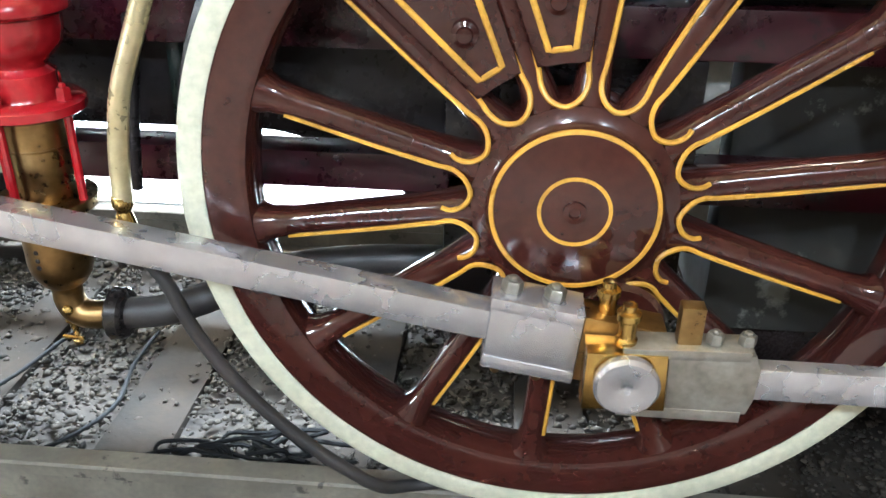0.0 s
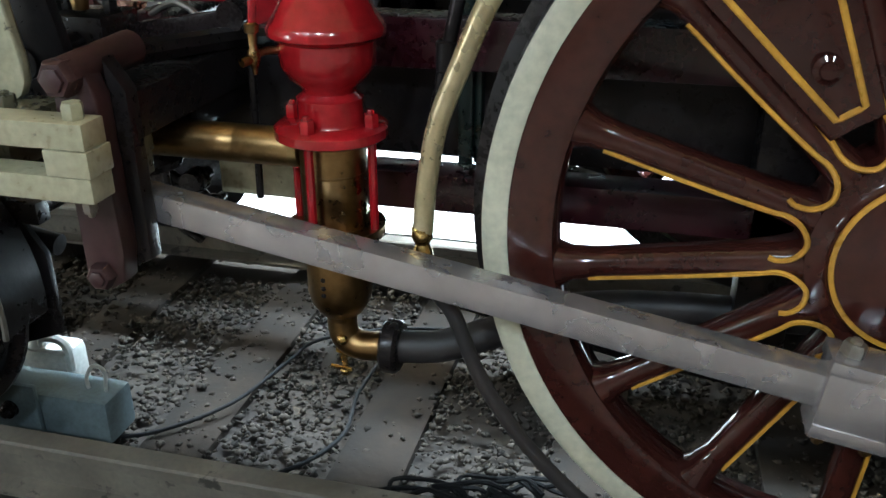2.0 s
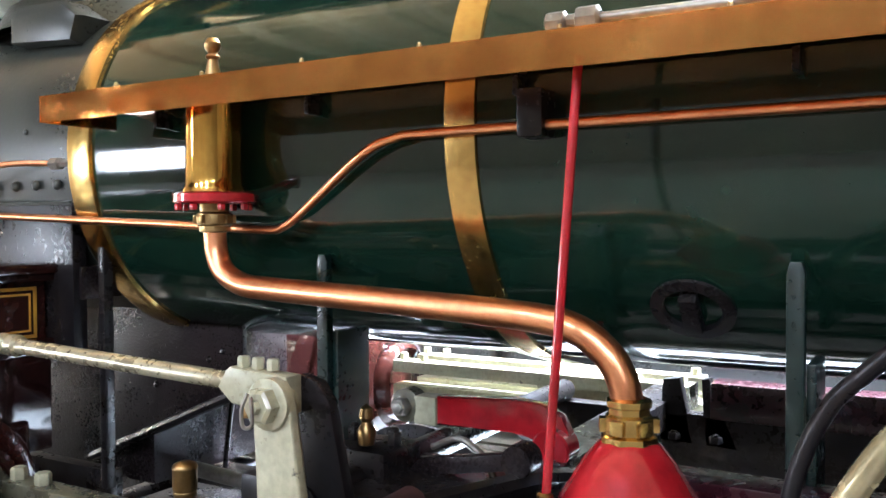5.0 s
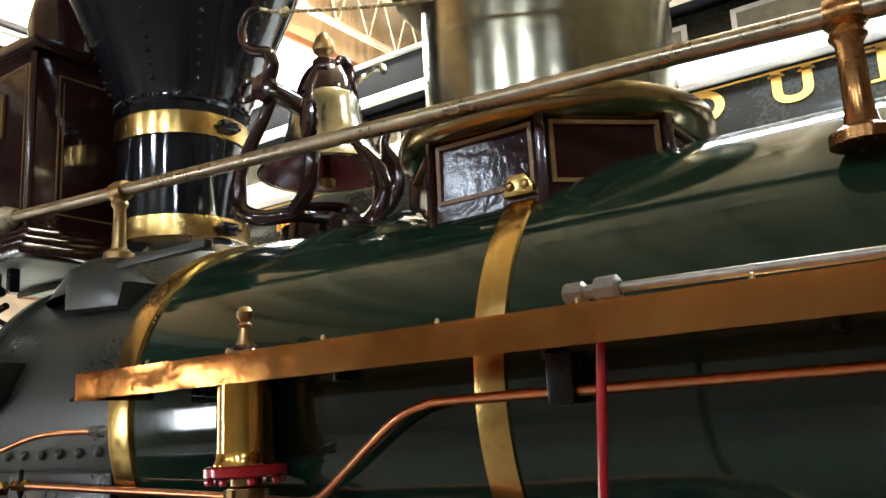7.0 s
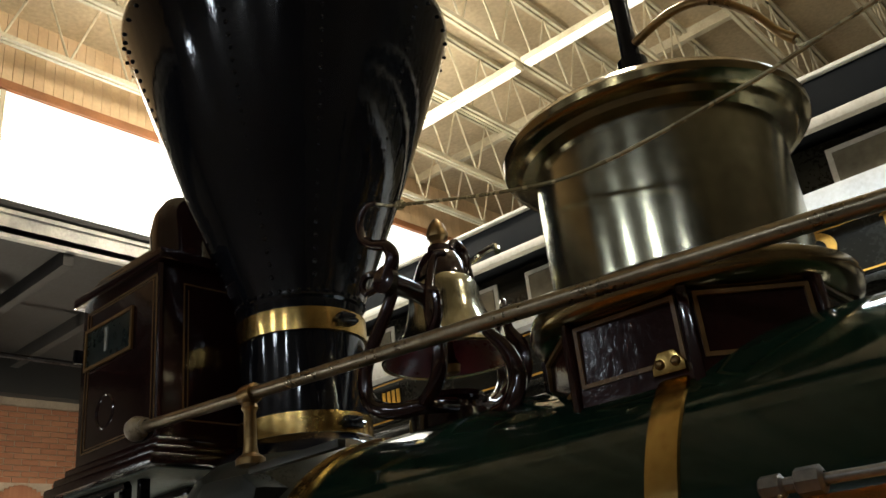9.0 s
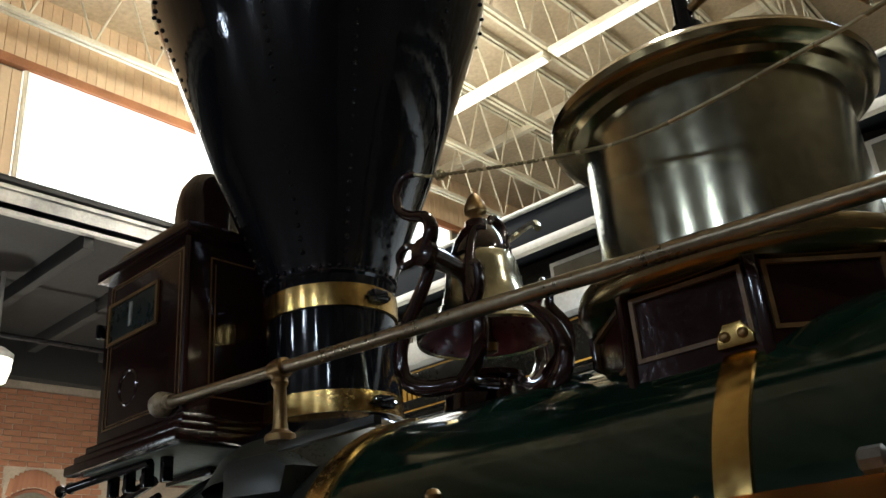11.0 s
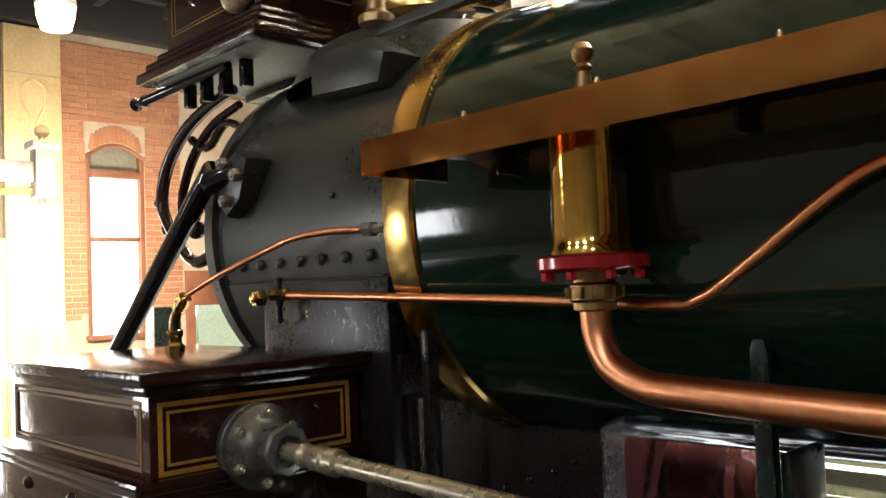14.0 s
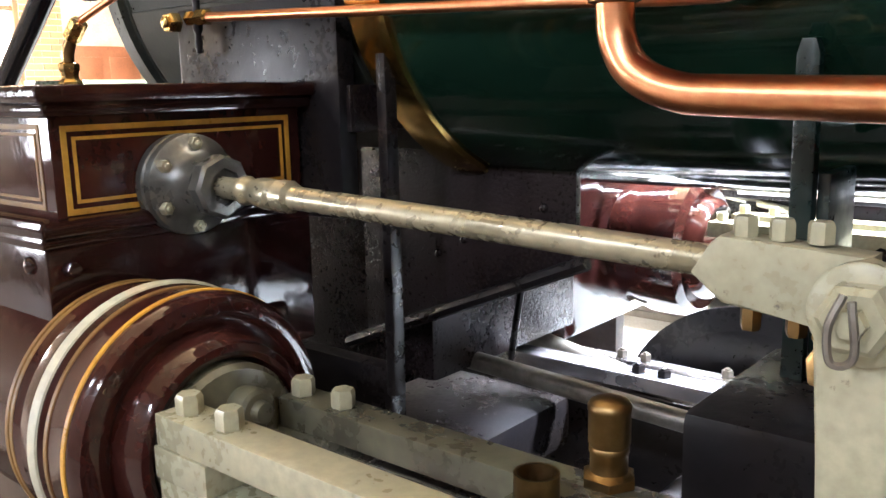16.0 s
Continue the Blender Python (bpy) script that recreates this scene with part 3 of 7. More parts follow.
for b in BAYS:
    hb = thing("high_bay_lamp", "round metal high-bay lamp hanging from the roof, lit", "ceiling lamp", "high-bay lamps", at=b)
    rim = [(0.20, 0.005)] if b[1] > 0 else [(0.42, -0.17), (0.41, -0.15), (0.30, -0.02)]
    part("reflector", lathe(rim + [(0.19, 0.04), (0.12, 0.16), (0.06, 0.20), (0.05, 0.40), (0.012, 0.42), (0.012, 7.73 - b[2]), (0, 7.73 - b[2])], n=28), FASCIA, hb)

# hanging wall lamp and lantern globe near the end wall
wl = thing("pendant_lamp", "white glass drum lamp hanging under the canopy, lit", "lamp", at=(-9.3, 0.99, 4.2))
part("shade", lathe([(0, -0.02), (0.13, 0.0), (0.165, 0.12), (0.17, 0.22), (0, 0.23)], n=24), LAMP_GLOW, wl, "glowing white glass bowl")
part("cap", lathe([(0.18, 0.21), (0.18, 0.27), (0.10, 0.33), (0.03, 0.36), (0.02, 1.12), (0, 1.12)], n=20), FASCIA, wl)
lt = thing("lantern", "grey iron lantern post with round white globes, lit", "lantern", at=(-9.9, 1.05, GZ))
part("post", lathe([(0.12, 0), (0.12, 0.1), (0.05, 0.25), (0.04, 3.0), (0.0, 3.0)], n=16), FASCIA, lt)
part("head", box(-0.09, 0.09, -0.09, 0.09, 2.95, 3.45, bev=0.02), FASCIA, lt)
part("head_cap", box(-0.13, 0.13, -0.13, 0.13, 3.42, 3.50, bev=0.02), FASCIA, lt)
part("finial", lathe([(0.03, 3.5), (0.03, 3.54), (0.07, 3.58), (0.07, 3.63), (0, 3.68)], n=14), TERRACOTTA, lt)
part("globe", lathe([(0.03, 2.90), (0.11, 2.84), (0.14, 2.74), (0.11, 2.63), (0, 2.58)], centre=(0.0, 0.0, 0), n=20), LAMP_GLOW, lt, "lit white globe")
part("cross_arm", box(-0.05, 0.05, -0.75, -0.09, 3.10, 3.30, bev=0.02), FASCIA, lt)
part("bead_fringe", tube([(0, -0.75, 3.02), (0, -0.45, 3.0), (0, -0.1, 3.02)], 0.035, 8), OLD_BRASS, lt, "hanging bead fringe")

# notice board and vented cabinet on the walkway
nb = thing("notice_board", "pale mint notice board on two thin legs", "board", at=(-9.0, 2.15, GZ))
part("board", box(-0.02, 0.02, 0.0, 0.80, 0.62 - GZ, 1.62 - GZ, bev=0.006), MINT, nb)
for y in (0.06, 0.70):
    part("leg", box(-0.018, 0.018, y, y + 0.04, 0, 0.62 - GZ, bev=0.004), FASCIA, nb)
vc = thing("vented_cabinet", "dark green steel cabinet with rows of vent holes", "cabinet", at=(-9.0, 1.72, GZ))
part("body", box(-0.20, 0.0, 0.0, 0.27, 0, 1.62 - GZ, bev=0.008), DARK_PANEL, vc)
for r in range(7):
    for c in range(3):
        part("vent_rim", lathe([(0.006, 0.0), (0.010, 0.004), (0.011, 0.0)], (0, 0.16 + c * 0.035, 1.52 - GZ - r * 0.035), "x", 8), BOARD, vc)

# ---- passenger coach on the next track ----
coach = thing("passenger_coach", "dark olive wooden passenger coach with gold lettering", "railway coach", at=(0, 3.0, 0))
part("body", box(-7.5, 8, 0, 2.9, 0.95, 3.76, bev=0.03), CAR_GREEN, coach)
part("letterboard", box(-7.5, 8, -0.025, 0.0, 3.36, 3.70, bev=0.004), CAR_GREEN, coach, "dark letterboard")
part("letterboard_moulding", box(-7.5, 8, -0.05, 0.0, 3.30, 3.345, bev=0.01), CAR_GREEN, coach)
part("eave", box(-7.5, 8, -0.12, 0.25, 3.725, 3.91, bev=0.015), CAR_TRIM, coach, "pale grey eave moulding")
part("lower_roof", box(-7.5, 8, 0.0, 2.9, 3.84, 3.92, bev=0.03), CAR_TRIM, coach)
part("clerestory", box(-7.4, 7.9, 0.45, 2.45, 3.90, 4.45, bev=0.02), CAR_GREEN, coach)
part("clerestory_sill", box(-7.4, 7.9, 0.40, 0.46, 3.92, 4.0, bev=0.01), CAR_TRIM, coach)
part("roof", box(-7.6, 8.1, 0.2, 2.7, 4.50, 4.78, bev=0.015), CAR_ROOF, coach, "navy-black roof")
part("roof_cap", box(-7.62, 8.12, 0.17, 2.73, 4.782, 4.812, bev=0.006), CAR_TRIM, coach, "pale roof edge strip")
part("roof_edge", box(-7.6, 8.1, 0.16, 0.24, 4.43, 4.50, bev=0.015), CAR_TRIM, coach)
for i in range(12):
    x = -7.0 + i * 1.25
    fr = part("clerestory_window", box(x, x + 0.95, 0.435, 0.45, 4.05, 4.38, bev=0.004), CAR_TRIM, coach)
    part("pane", box(x + 0.04, x + 0.91, 0.425, 0.436, 4.09, 4.34), GLASS_DARK, fr)
for i in range(15):
    x = -7.0 + i
    fr = part("side_window", box(x, x + 0.62, -0.02, 0.0, 2.1, 3.15, bev=0.006), DARK_MAROON, coach)
    part("pane", box(x + 0.05, x + 0.57, -0.026, -0.018, 2.16, 3.09), GLASS_DARK, fr)
for i, ch in enumerate("DUL"):
    lettering("letter", ch, 0.27, 0.004, pose(-2.11 + i * 0.52, -0.03, 3.575, 90, 0, 0) @ Matrix.Diagonal((1.3, 1, 1, 1)), YELLOW, coach, "gold serif letter", bold=0.008)
for i, ch in enumerate("DUL"):
    x = -2.11 + i * 0.52
    for dx, dz in {"D": ((-0.095, 0.088), (-0.095, -0.088)), "U": ((-0.085, 0.088), (0.085, 0.088)), "L": ((-0.085, 0.088), (-0.085, -0.088))}[ch]:
        part("serif", slab([(x + dx - 0.05, 3.575 + dz - 0.007), (x + dx + 0.05, 3.575 + dz - 0.007), (x + dx + 0.04, 3.575 + dz + 0.007), (x + dx - 0.04, 3.575 + dz + 0.007)], -0.034, -0.026), YELLOW, coach)
for k in range(4):
    part("letter_bar", box(-5.80 + k * 0.055, -5.765 + k * 0.055, -0.034, -0.026, 3.47, 3.62), YELLOW, coach, "gold bar of lettering")
bm = bmesh.new()
for z in (3.375, 3.685):
    add_box(bm, -7.5, 8, -0.03, -0.024, z, z + 0.012)
part("gold_line", bm, YELLOW, coach)
for x in (-7.1, -5.5, -3.1, -1.5, 2.6, 4.4):
    wh = part("wheel", lathe([(0, -0.06), (0.12, -0.07), (0.13, -0.03), (0.36, -0.01), (0.38, -0.06), (0.43, -0.06), (0.43, 0.06), (0, 0.06)], (x, 0.55, 0.43), "y", 36), IRON, coach)
for x in (-6.3, -2.3, 3.5):
    part("truck_frame", box(x - 1.2, x + 1.2, 0.30, 0.40, 0.42, 0.62, bev=0.02), CREAM, coach, "pale truck side frame")
    # The drum's pinkish red has the cold light painted into it.
    part("brake_drum", lathe([(0, -0.42), (0.11, -0.42), (0.125, -0.40), (0.125, -0.02), (0.145, 0.0), (0.145, 0.03), (0.06, 0.05), (0.05, 0.2), (0, 0.2)], (x - 2.05, 0.26, 0.70), "x", 28), mat("faded_red_drum", (0.42, 0.12, 0.10), 0.4, 0, (0.30, 0.08, 0.07), 5, 50, 0.05), coach, "red brake cylinder, its red paled for the cold light on it")
    for k in range(4):
        part("frame_bolt", hexnut(0.03, 0.03, 0.5), WORN_STEEL, coach, at=(x - 0.9 + k * 0.5, 0.35, 0.62))
part("underframe", box(-7.2, 7.6, 0.25, 2.6, 0.66, 0.95, bev=0.01), IRON, coach, "black underframe below the floor")
part("side_sill", box(-7.5, 8, -0.02, 0.12, 0.84, 0.95, bev=0.008), IRON, coach)
for z in (0.865, 0.925):
    part("sill_stripe", box(-3.4, -2.3, -0.032, -0.021, z, z + 0.016), CAR_TRIM, coach, "pale painted sill strip")
for x, w in ((-1.05, 0.9), (0.6, 1.3), (-4.3, 0.8), (5.6, 1.2)):
    bx = part("battery_box", box(x, x + w, 0.22, 0.9, 0.18, 0.66, bev=0.015), IRON, coach, "black battery box under the floor")
    part("box_latch", box(x + w / 2 - 0.04, x + w / 2 + 0.04, 0.20, 0.22, 0.40, 0.48, bev=0.004), WORN_STEEL, bx)
for x in (-3.4, -0.2, 2.1):
    part("queen_post", box(x - 0.03, x + 0.03, 0.17, 0.23, 0.52, 0.80, bev=0.006), IRON, coach)
part("truss_rod", tube([(-4, 0.2, 0.9), (-2, 0.2, 0.55), (1, 0.2, 0.55), (3, 0.2, 0.9)], 0.022, 8, 0), CREAM, coach)

# ---- track ----
def rail_at(name, y, label):
    prof = [(-0.066, -0.16), (0.066, -0.16), (0.066, -0.148), (0.014, -0.135), (0.012, -0.05), (0.036, -0.036), (0.036, -0.006), (0.030, 0.0), (-0.030, 0.0), (-0.036, -0.006), (-0.036, -0.036), (-0.012, -0.05), (-0.014, -0.135), (-0.066, -0.148)]
    bm = bmesh.new()
    a = [bm.verts.new((-9, y + p, z)) for p, z in prof]
    b = [bm.verts.new((8, y + p, z)) for p, z in prof]
    for i in range(len(a)):
        j = (i + 1) % len(a)
        bm.faces.new((a[i], a[j], b[j], b[i]))
    bm.faces.new(a[::-1]), bm.faces.new(b)
    bmesh.ops.recalc_face_normals(bm, faces=bm.faces)
    return tagged(part(name, bm, RAIL), label, "rail", "rails", "structure")
rail_at("rail", -0.7535, "dusty grey-beige steel rail under the driving wheel")
rail_at("rail", 0.7535, "dusty grey-beige steel rail on the far side")
rail_at("rail", 3.5, "dusty steel rail under the coach"), rail_at("rail", 5.0, "dusty steel rail under the coach")
sleeper0 = None
for i in range(22):
    x = -1.205 + (i - 12) * 0.62
    m = pose(x, 0, GZ - 0.018, 0, 0, random.uniform(-1.5, 1.5))
    if sleeper0 is None:
        bm = bmesh.new()
        add_box(bm, -0.11, 0.11, -1.28, 1.0, -0.1, 0.045, bev=0.012)
        for v in bm.verts:
            v.co += Vector((noise.noise(v.co * 4) * 0.006, 0, noise.noise(v.co * 5) * 0.004))
        sleeper0 = part("sleeper", bm, TIE)
        sleeper0.matrix_world = m
        tagged(sleeper0, "weathered flat grey-brown wooden sleeper", "sleeper", "sleepers under the rails")
    else:
        copy_thing(sleeper0, m)

# loose ballast, one scatter of small broken stones
def scatter(name, n, x0, x1, y0, y1, z, size, material, label, keep=None):
    rng = np.random.default_rng(7)
    ico = np.array([(0, 0, 1), (0.9, 0, 0.1), (0, 0.9, -0.1), (-0.9, 0, 0.1), (0, -0.9, 0), (0, 0, -1)], float)
    tri = np.array([(0, 1, 2), (0, 2, 3), (0, 3, 4), (0, 4, 1), (5, 2, 1), (5, 3, 2), (5, 4, 3), (5, 1, 4)])
    px_ = rng.uniform(x0, x1, n)
    py_ = rng.uniform(y0, y1, n)
    ph = ((px_ + 1.205) / 0.62 + 0.5) % 1 - 0.5
    on_tie = (np.abs(ph) * 0.62 < 0.115) & (rng.uniform(0, 1, n) > np.where(np.abs(px_ + 1.205) < 0.2, 0.15, 0.62))
    on_rail = np.abs(np.abs(py_) - 0.7535) < 0.075
    ok = ~(on_tie | on_rail)
    px_, py_ = px_[ok], py_[ok]
    n = len(px_)
    s = size * rng.lognormal(0, 0.45, n).clip(0.4, 2.2)
    a = rng.uniform(0, 6.28, n)
    V = ico[None] * rng.uniform(0.6, 1.15, (n, 6, 1)) * s[:, None, None] * np.array([1, 0.8, 0.6])
    X = V[:, :, 0] * np.cos(a)[:, None] - V[:, :, 1] * np.sin(a)[:, None] + px_[:, None]
    Y = V[:, :, 0] * np.sin(a)[:, None] + V[:, :, 1] * np.cos(a)[:, None] + py_[:, None]
    hump = 0.018 * np.sin(px_ * 5.1) * np.cos(py_ * 4.3) + 0.02
    Z = V[:, :, 2] + z + (hump + rng.uniform(-0.004, 0.012, n))[:, None]
    co = np.stack([X, Y, Z], 2).reshape(-1, 3)
    fa = (tri[None] + (np.arange(n) * 6)[:, None, None]).reshape(-1, 3)
    me = bpy.data.meshes.new(name)
    me.vertices.add(len(co)), me.vertices.foreach_set("co", co.ravel())
    me.loops.add(fa.size), me.loops.foreach_set("vertex_index", fa.ravel().astype(np.int32))
    me.polygons.add(len(fa)), me.polygons.foreach_set("loop_start", np.arange(0, fa.size, 3, dtype=np.int32))
    me.update(calc_edges=True)
    me.materials.append(material)
    return tagged(new(name, me), label, "ballast", kind="stuff")
scatter("ballast", 34000, -4.2, 1.6, -1.5, 1.0, GZ, 0.0125, STONE, "loose grey crushed-stone ballast between the sleepers")

# ---- locomotive ----
loco = thing("steam_locomotive", "green and maroon antique steam locomotive with brass fittings", "steam locomotive")
BC = 1.85            # smokebox axis
JC, BR = 1.83, 0.56  # axis and radius of the boiler jacket


def on_boiler(x, z, r, c=BC):
    """The near side of the smokebox or jacket at a height."""
    return Vector((x, -math.sqrt(max(0, r * r - (z - c) ** 2)), z))


# boiler barrel and bands
boiler = part("boiler", lathe([(0, -2.86), (0.50, -2.86), (BR, -2.85), (BR, -2.2), (BR, -1.0), (BR, 0.45), (0.50, 0.46), (0, 0.46)], (0, 0, JC), "x", 128), GREEN, loco, "dark green enamelled boiler barrel")
for x0, x1, r in ((-2.845, -2.745, 0.571), (-1.60, -1.52, 0.567), (-0.25, -0.17, 0.567)):
    part("boiler_band", lathe([(BR - 0.004, x0), (r, x0 + 0.004), (r + 0.002, x0 + 0.02), (r + 0.002, x1 - 0.02), (r, x1 - 0.004), (BR - 0.004, x1)], (0, 0, JC), "x", 128), BRASS, boiler, "polished brass boiler band")
tag = part("band_clip", slab([(-1.60, 2.265), (-1.52, 2.265), (-1.52, 2.285), (-1.54, 2.315), (-1.58, 2.315), (-1.60, 2.285)], -0.392, -0.37, 0.004), BRASS, boiler, "brass clip with two bolts")
for x in (-1.58, -1.54):
    part("band_bolt", dome_rivet(0.012), OLD_BRASS, boiler, at=(x, -0.392, 2.288))
# washout plug
p = on_boiler(-1.112, 1.445, BR, JC)
plug = part("washout_plug", lathe([(0.085, 0.0), (0.085, 0.008), (0.06, 0.010), (0.055, -0.012), (0, -0.012)], n=32), IRON, boiler, "round recessed washout plug with a square lug")
plug.matrix_world = look(p, (p.x, 0, JC)) @ pose(0, 0, 0.0)
lug = part("plug_lug", box(-0.018, 0.018, -0.05, 0.05, 0, 0.03, bev=0.005), IRON, boiler)
lug.matrix_world = plug.matrix_world @ pose(0, 0, 0)

# smokebox
sb = part("smokebox", lathe([(0, -3.725), (0.50, -3.725), (0.535, -3.715), (0.535, -3.665), (0.53, -3.66), (0.53, -2.86), (0, -2.86)], (0, 0, BC), "x", 128), GRAPHITE, loco, "dark graphite-grey smokebox")
part("front_ring", lathe([(0.53, -3.74), (0.548, -3.735), (0.552, -3.68), (0.532, -3.675)], (0, 0, BC), "x", 96), GRAPHITE, sb)
for i in range(7):
    part("seam_rivet", dome_rivet(0.016), GRAPHITE, sb, at=on_boiler(-3.55 + i * 0.10, 1.742, 0.536))
lap = bmesh.new()
ang = [math.asin((z - BC) / 0.533) for z in (1.695, 1.335)]
prev = None
for k in range(13):
    a = ang[0] + (ang[1] - ang[0]) * k / 12
    row = [(x, -r * math.cos(a), BC + r * math.sin(a)) for x, r in ((-3.64, 0.535), (-3.64, 0.546), (-2.905, 0.546), (-2.905, 0.535))]
    row = [lap.verts.new(v) for v in row]
    if prev:
        for i in range(3):
            lap.faces.new((prev[i], prev[i + 1], row[i + 1], row[i]))
    else:
        lap.faces.new(row)
    prev = row
bmesh.ops.recalc_face_normals(lap, faces=lap.faces)
part("lap_plate", lap, GRAPHITE, sb, "lapped lower smokebox plate")
for x, z in ((-3.09, 1.905), (-3.2, 2.25)):
    part("rivet", dome_rivet(0.010), GRAPHITE, sb, at=on_boiler(x, z, 0.533))
# saddle and side plates below the smokebox
part("saddle", box(-3.70, -2.95, -0.18, 0.50, 0.75, 1.45, bev=0.02), SOOT, loco, "sooty cast saddle under the smokebox")
part("saddle_flange", box(-3.66, -2.88, -0.50, -0.30, 1.40, 1.50, bev=0.01), SOOT, loco)
bp_ = part("belly_plate", slab([(-3.15, 0.86), (-2.52, 1.115), (-2.52, 1.40), (-3.15, 1.40)], -0.21, -0.19, 0.003), SOOT, loco, "sooty glossy vertical plate with rivets")
for x, z in ((-2.60, 1.20), (-2.66, 1.17), (-2.74, 1.14), (-2.82, 1.11), (-2.90, 1.07)):
    part("plate_rivet", dome_rivet(0.011), SOOT, bp_, at=(x, -0.21, z + 0.03))
part("saddle_leg", box(-3.45, -2.893, -0.520, -0.47, 1.22, 1.69, bev=0.010), IRON, loco, "black cast leg of the smokebox saddle")
part("stay_bar", box(-2.802, -2.776, -0.505, -0.47, 0.85, 1.56, bev=0.006), IRON, loco)
part("front_frame", box(-3.95, -2.87, -0.42, -0.37, 0.42, 0.87, bev=0.008), IRON, loco, "oily black front frame plate")
part("diagonal_brace", tube([(-3.20, -0.23, 0.83), (-2.48, -0.23, 1.127)], 0.017, 8, 0), IRON, loco)

# smokestack
st = part("smokestack", lathe([(0, 2.30), (0.40, 2.33), (0.33, 2.42), (0.27, 2.46), (0.243, 2.48), (0.243, 2.98), (0.252, 2.99), (0.25, 3.01), (0.43, 3.46), (0.715, 4.24), (0.722, 4.27), (0.71, 4.30), (0.60, 4.55), (0.46, 4.85), (0.40, 5.0), (0, 5.0)], (-3.25, 0, 0), "z", 96), BLACK, loco, "glossy black balloon smokestack")
for z in (2.507, 2.897):
    band = part("stack_band", lathe([(0.244, z - 0.045), (0.253, z - 0.043), (0.254, z), (0.253, z + 0.043), (0.244, z + 0.045)], (-3.25, 0, 0), "z", 72), BRASS, st, "brass band clamped by a bolt")
    part("clamp", box(-3.000, -2.97, -0.035, 0.035, z - 0.022, z + 0.022, bev=0.005), BLACK, band)
    part("clamp_nut", tube([(-2.982, -0.05, z), (-2.982, 0.05, z)], 0.009, 6, 0), BLACK, band)
riv = bmesh.new()
for a0 in (-150, -118, -62, -28, 10):
    a = radians(a0)
    for i in range(26):
        z = 3.06 + i * 0.046
        r = 0.25 + (z - 3.01) / 1.23 * 0.465
        if 3.01 < z < 4.24:
            bmesh.ops.create_uvsphere(riv, u_segments=8, v_segments=5, radius=0.011, matrix=Matrix.Translation((-3.25 + r * math.cos(a), r * math.sin(a), z)))
for i in range(44):
    a = 2 * math.pi * i / 44
    for r, z in ((0.252, 3.005), (0.71, 4.22)):
        bmesh.ops.create_uvsphere(riv, u_segments=8, v_segments=5, radius=0.009, matrix=Matrix.Translation((-3.25 + r * math.cos(a), r * math.sin(a), z)))
tagged(part("rivet_seam", riv, BLACK, st), kind="stuff")
part("stack_saddle", lathe([(0.46, 2.26), (0.40, 2.36), (0.30, 2.43), (0.255, 2.47), (0.25, 2.48)], (-3.25, 0, 0), "z", 64), GRAPHITE, loco, "flared grey stack base")
# side step box on the smokebox carrying the handrail post
part("handrail_bracket", slab([(-3.27, 2.20), (-2.97, 2.18), (-2.94, 2.26), (-3.02, 2.315), (-3.23, 2.322), (-3.27, 2.29)], -0.465, -0.28, 0.03), GRAPHITE, loco, "cast grey handrail pad")
part("bracket_arm", box(-2.97, -2.55, -0.47, -0.44, 2.30, 2.325, bev=0.004), GRAPHITE, loco).matrix_world = Matrix.Translation((0, 0, 0))

# handrail with posts
HR = [(-3.62, 2.585), (-0.3, 2.405)]
def hrz(x):
    return HR[0][1] + (x - HR[0][0]) * (HR[1][1] - HR[0][1]) / (HR[1][0] - HR[0][0])
hr = part("handrail", tube([(-3.60, -0.47, hrz(-3.60)), (-0.3, -0.47, hrz(-0.3))], 0.0205, 20, 0), RAIL_BRASS, loco, "long dull brass handrail")
part("ball_end", lathe([(0, -0.054), (0.025, -0.047), (0.042, -0.026), (0.047, 0.0), (0.040, 0.026), (0.028, 0.040), (0.029, 0.050), (0.029, 0.060), (0.021, 0.064)], (-3.635, -0.47, hrz(-3.63)), "x", 28), IVORY, hr, "round worn ivory-coloured ball finial")
def rail_post(x, foot, r):
    z = hrz(x)
    po = part("handrail_post", lathe([(0, foot), (r * 2.2, foot), (r * 2.2, foot + 0.02), (r * 1.2, foot + 0.035), (r, foot + 0.06), (r * 0.9, z - 0.06), (r * 1.3, z - 0.045), (r * 1.1, z - 0.03), (r * 1.5, z - 0.02), (0, z - 0.01)], (x, -0.47, 0), "z", 20), POST_BRASS if x > -1 else OLD_BRASS, loco, "turned brass handrail post")
    part("post_eye", lathe([(0.021, -0.032), (0.031, -0.03), (0.034, 0), (0.031, 0.03), (0.021, 0.032)], (x, -0.47, z), "x", 20), POST_BRASS if x > -1 else OLD_BRASS, po)
rail_post(-2.955, 2.325, 0.021)
rail_post(-0.83, 2.19, 0.026)

# bell, yoke and stand
bell = part("bell", lathe([(0.215, 2.605), (0.226, 2.60), (0.229, 2.608), (0.222, 2.62), (0.213, 2.623), (0.205, 2.635), (0.196, 2.638), (0.188, 2.65), (0.178, 2.653), (0.160, 2.680), (0.142, 2.72), (0.130, 2.76), (0.123, 2.80), (0.119, 2.84), (0.112, 2.865), (0.098, 2.880), (0.06, 2.886), (0.0, 2.886)], (-2.50, 0, 0), "z", 56), SILVER_BRASS, loco, "pale brass bell")
part("bell_inside", lathe([(0.222, 2.601), (0.20, 2.625), (0.165, 2.665), (0.130, 2.73), (0.115, 2.79), (0.10, 2.86), (0, 2.87)], (-2.50, 0, 0), "z", 48), BELL_RED, bell, "maroon inside of the bell mouth")
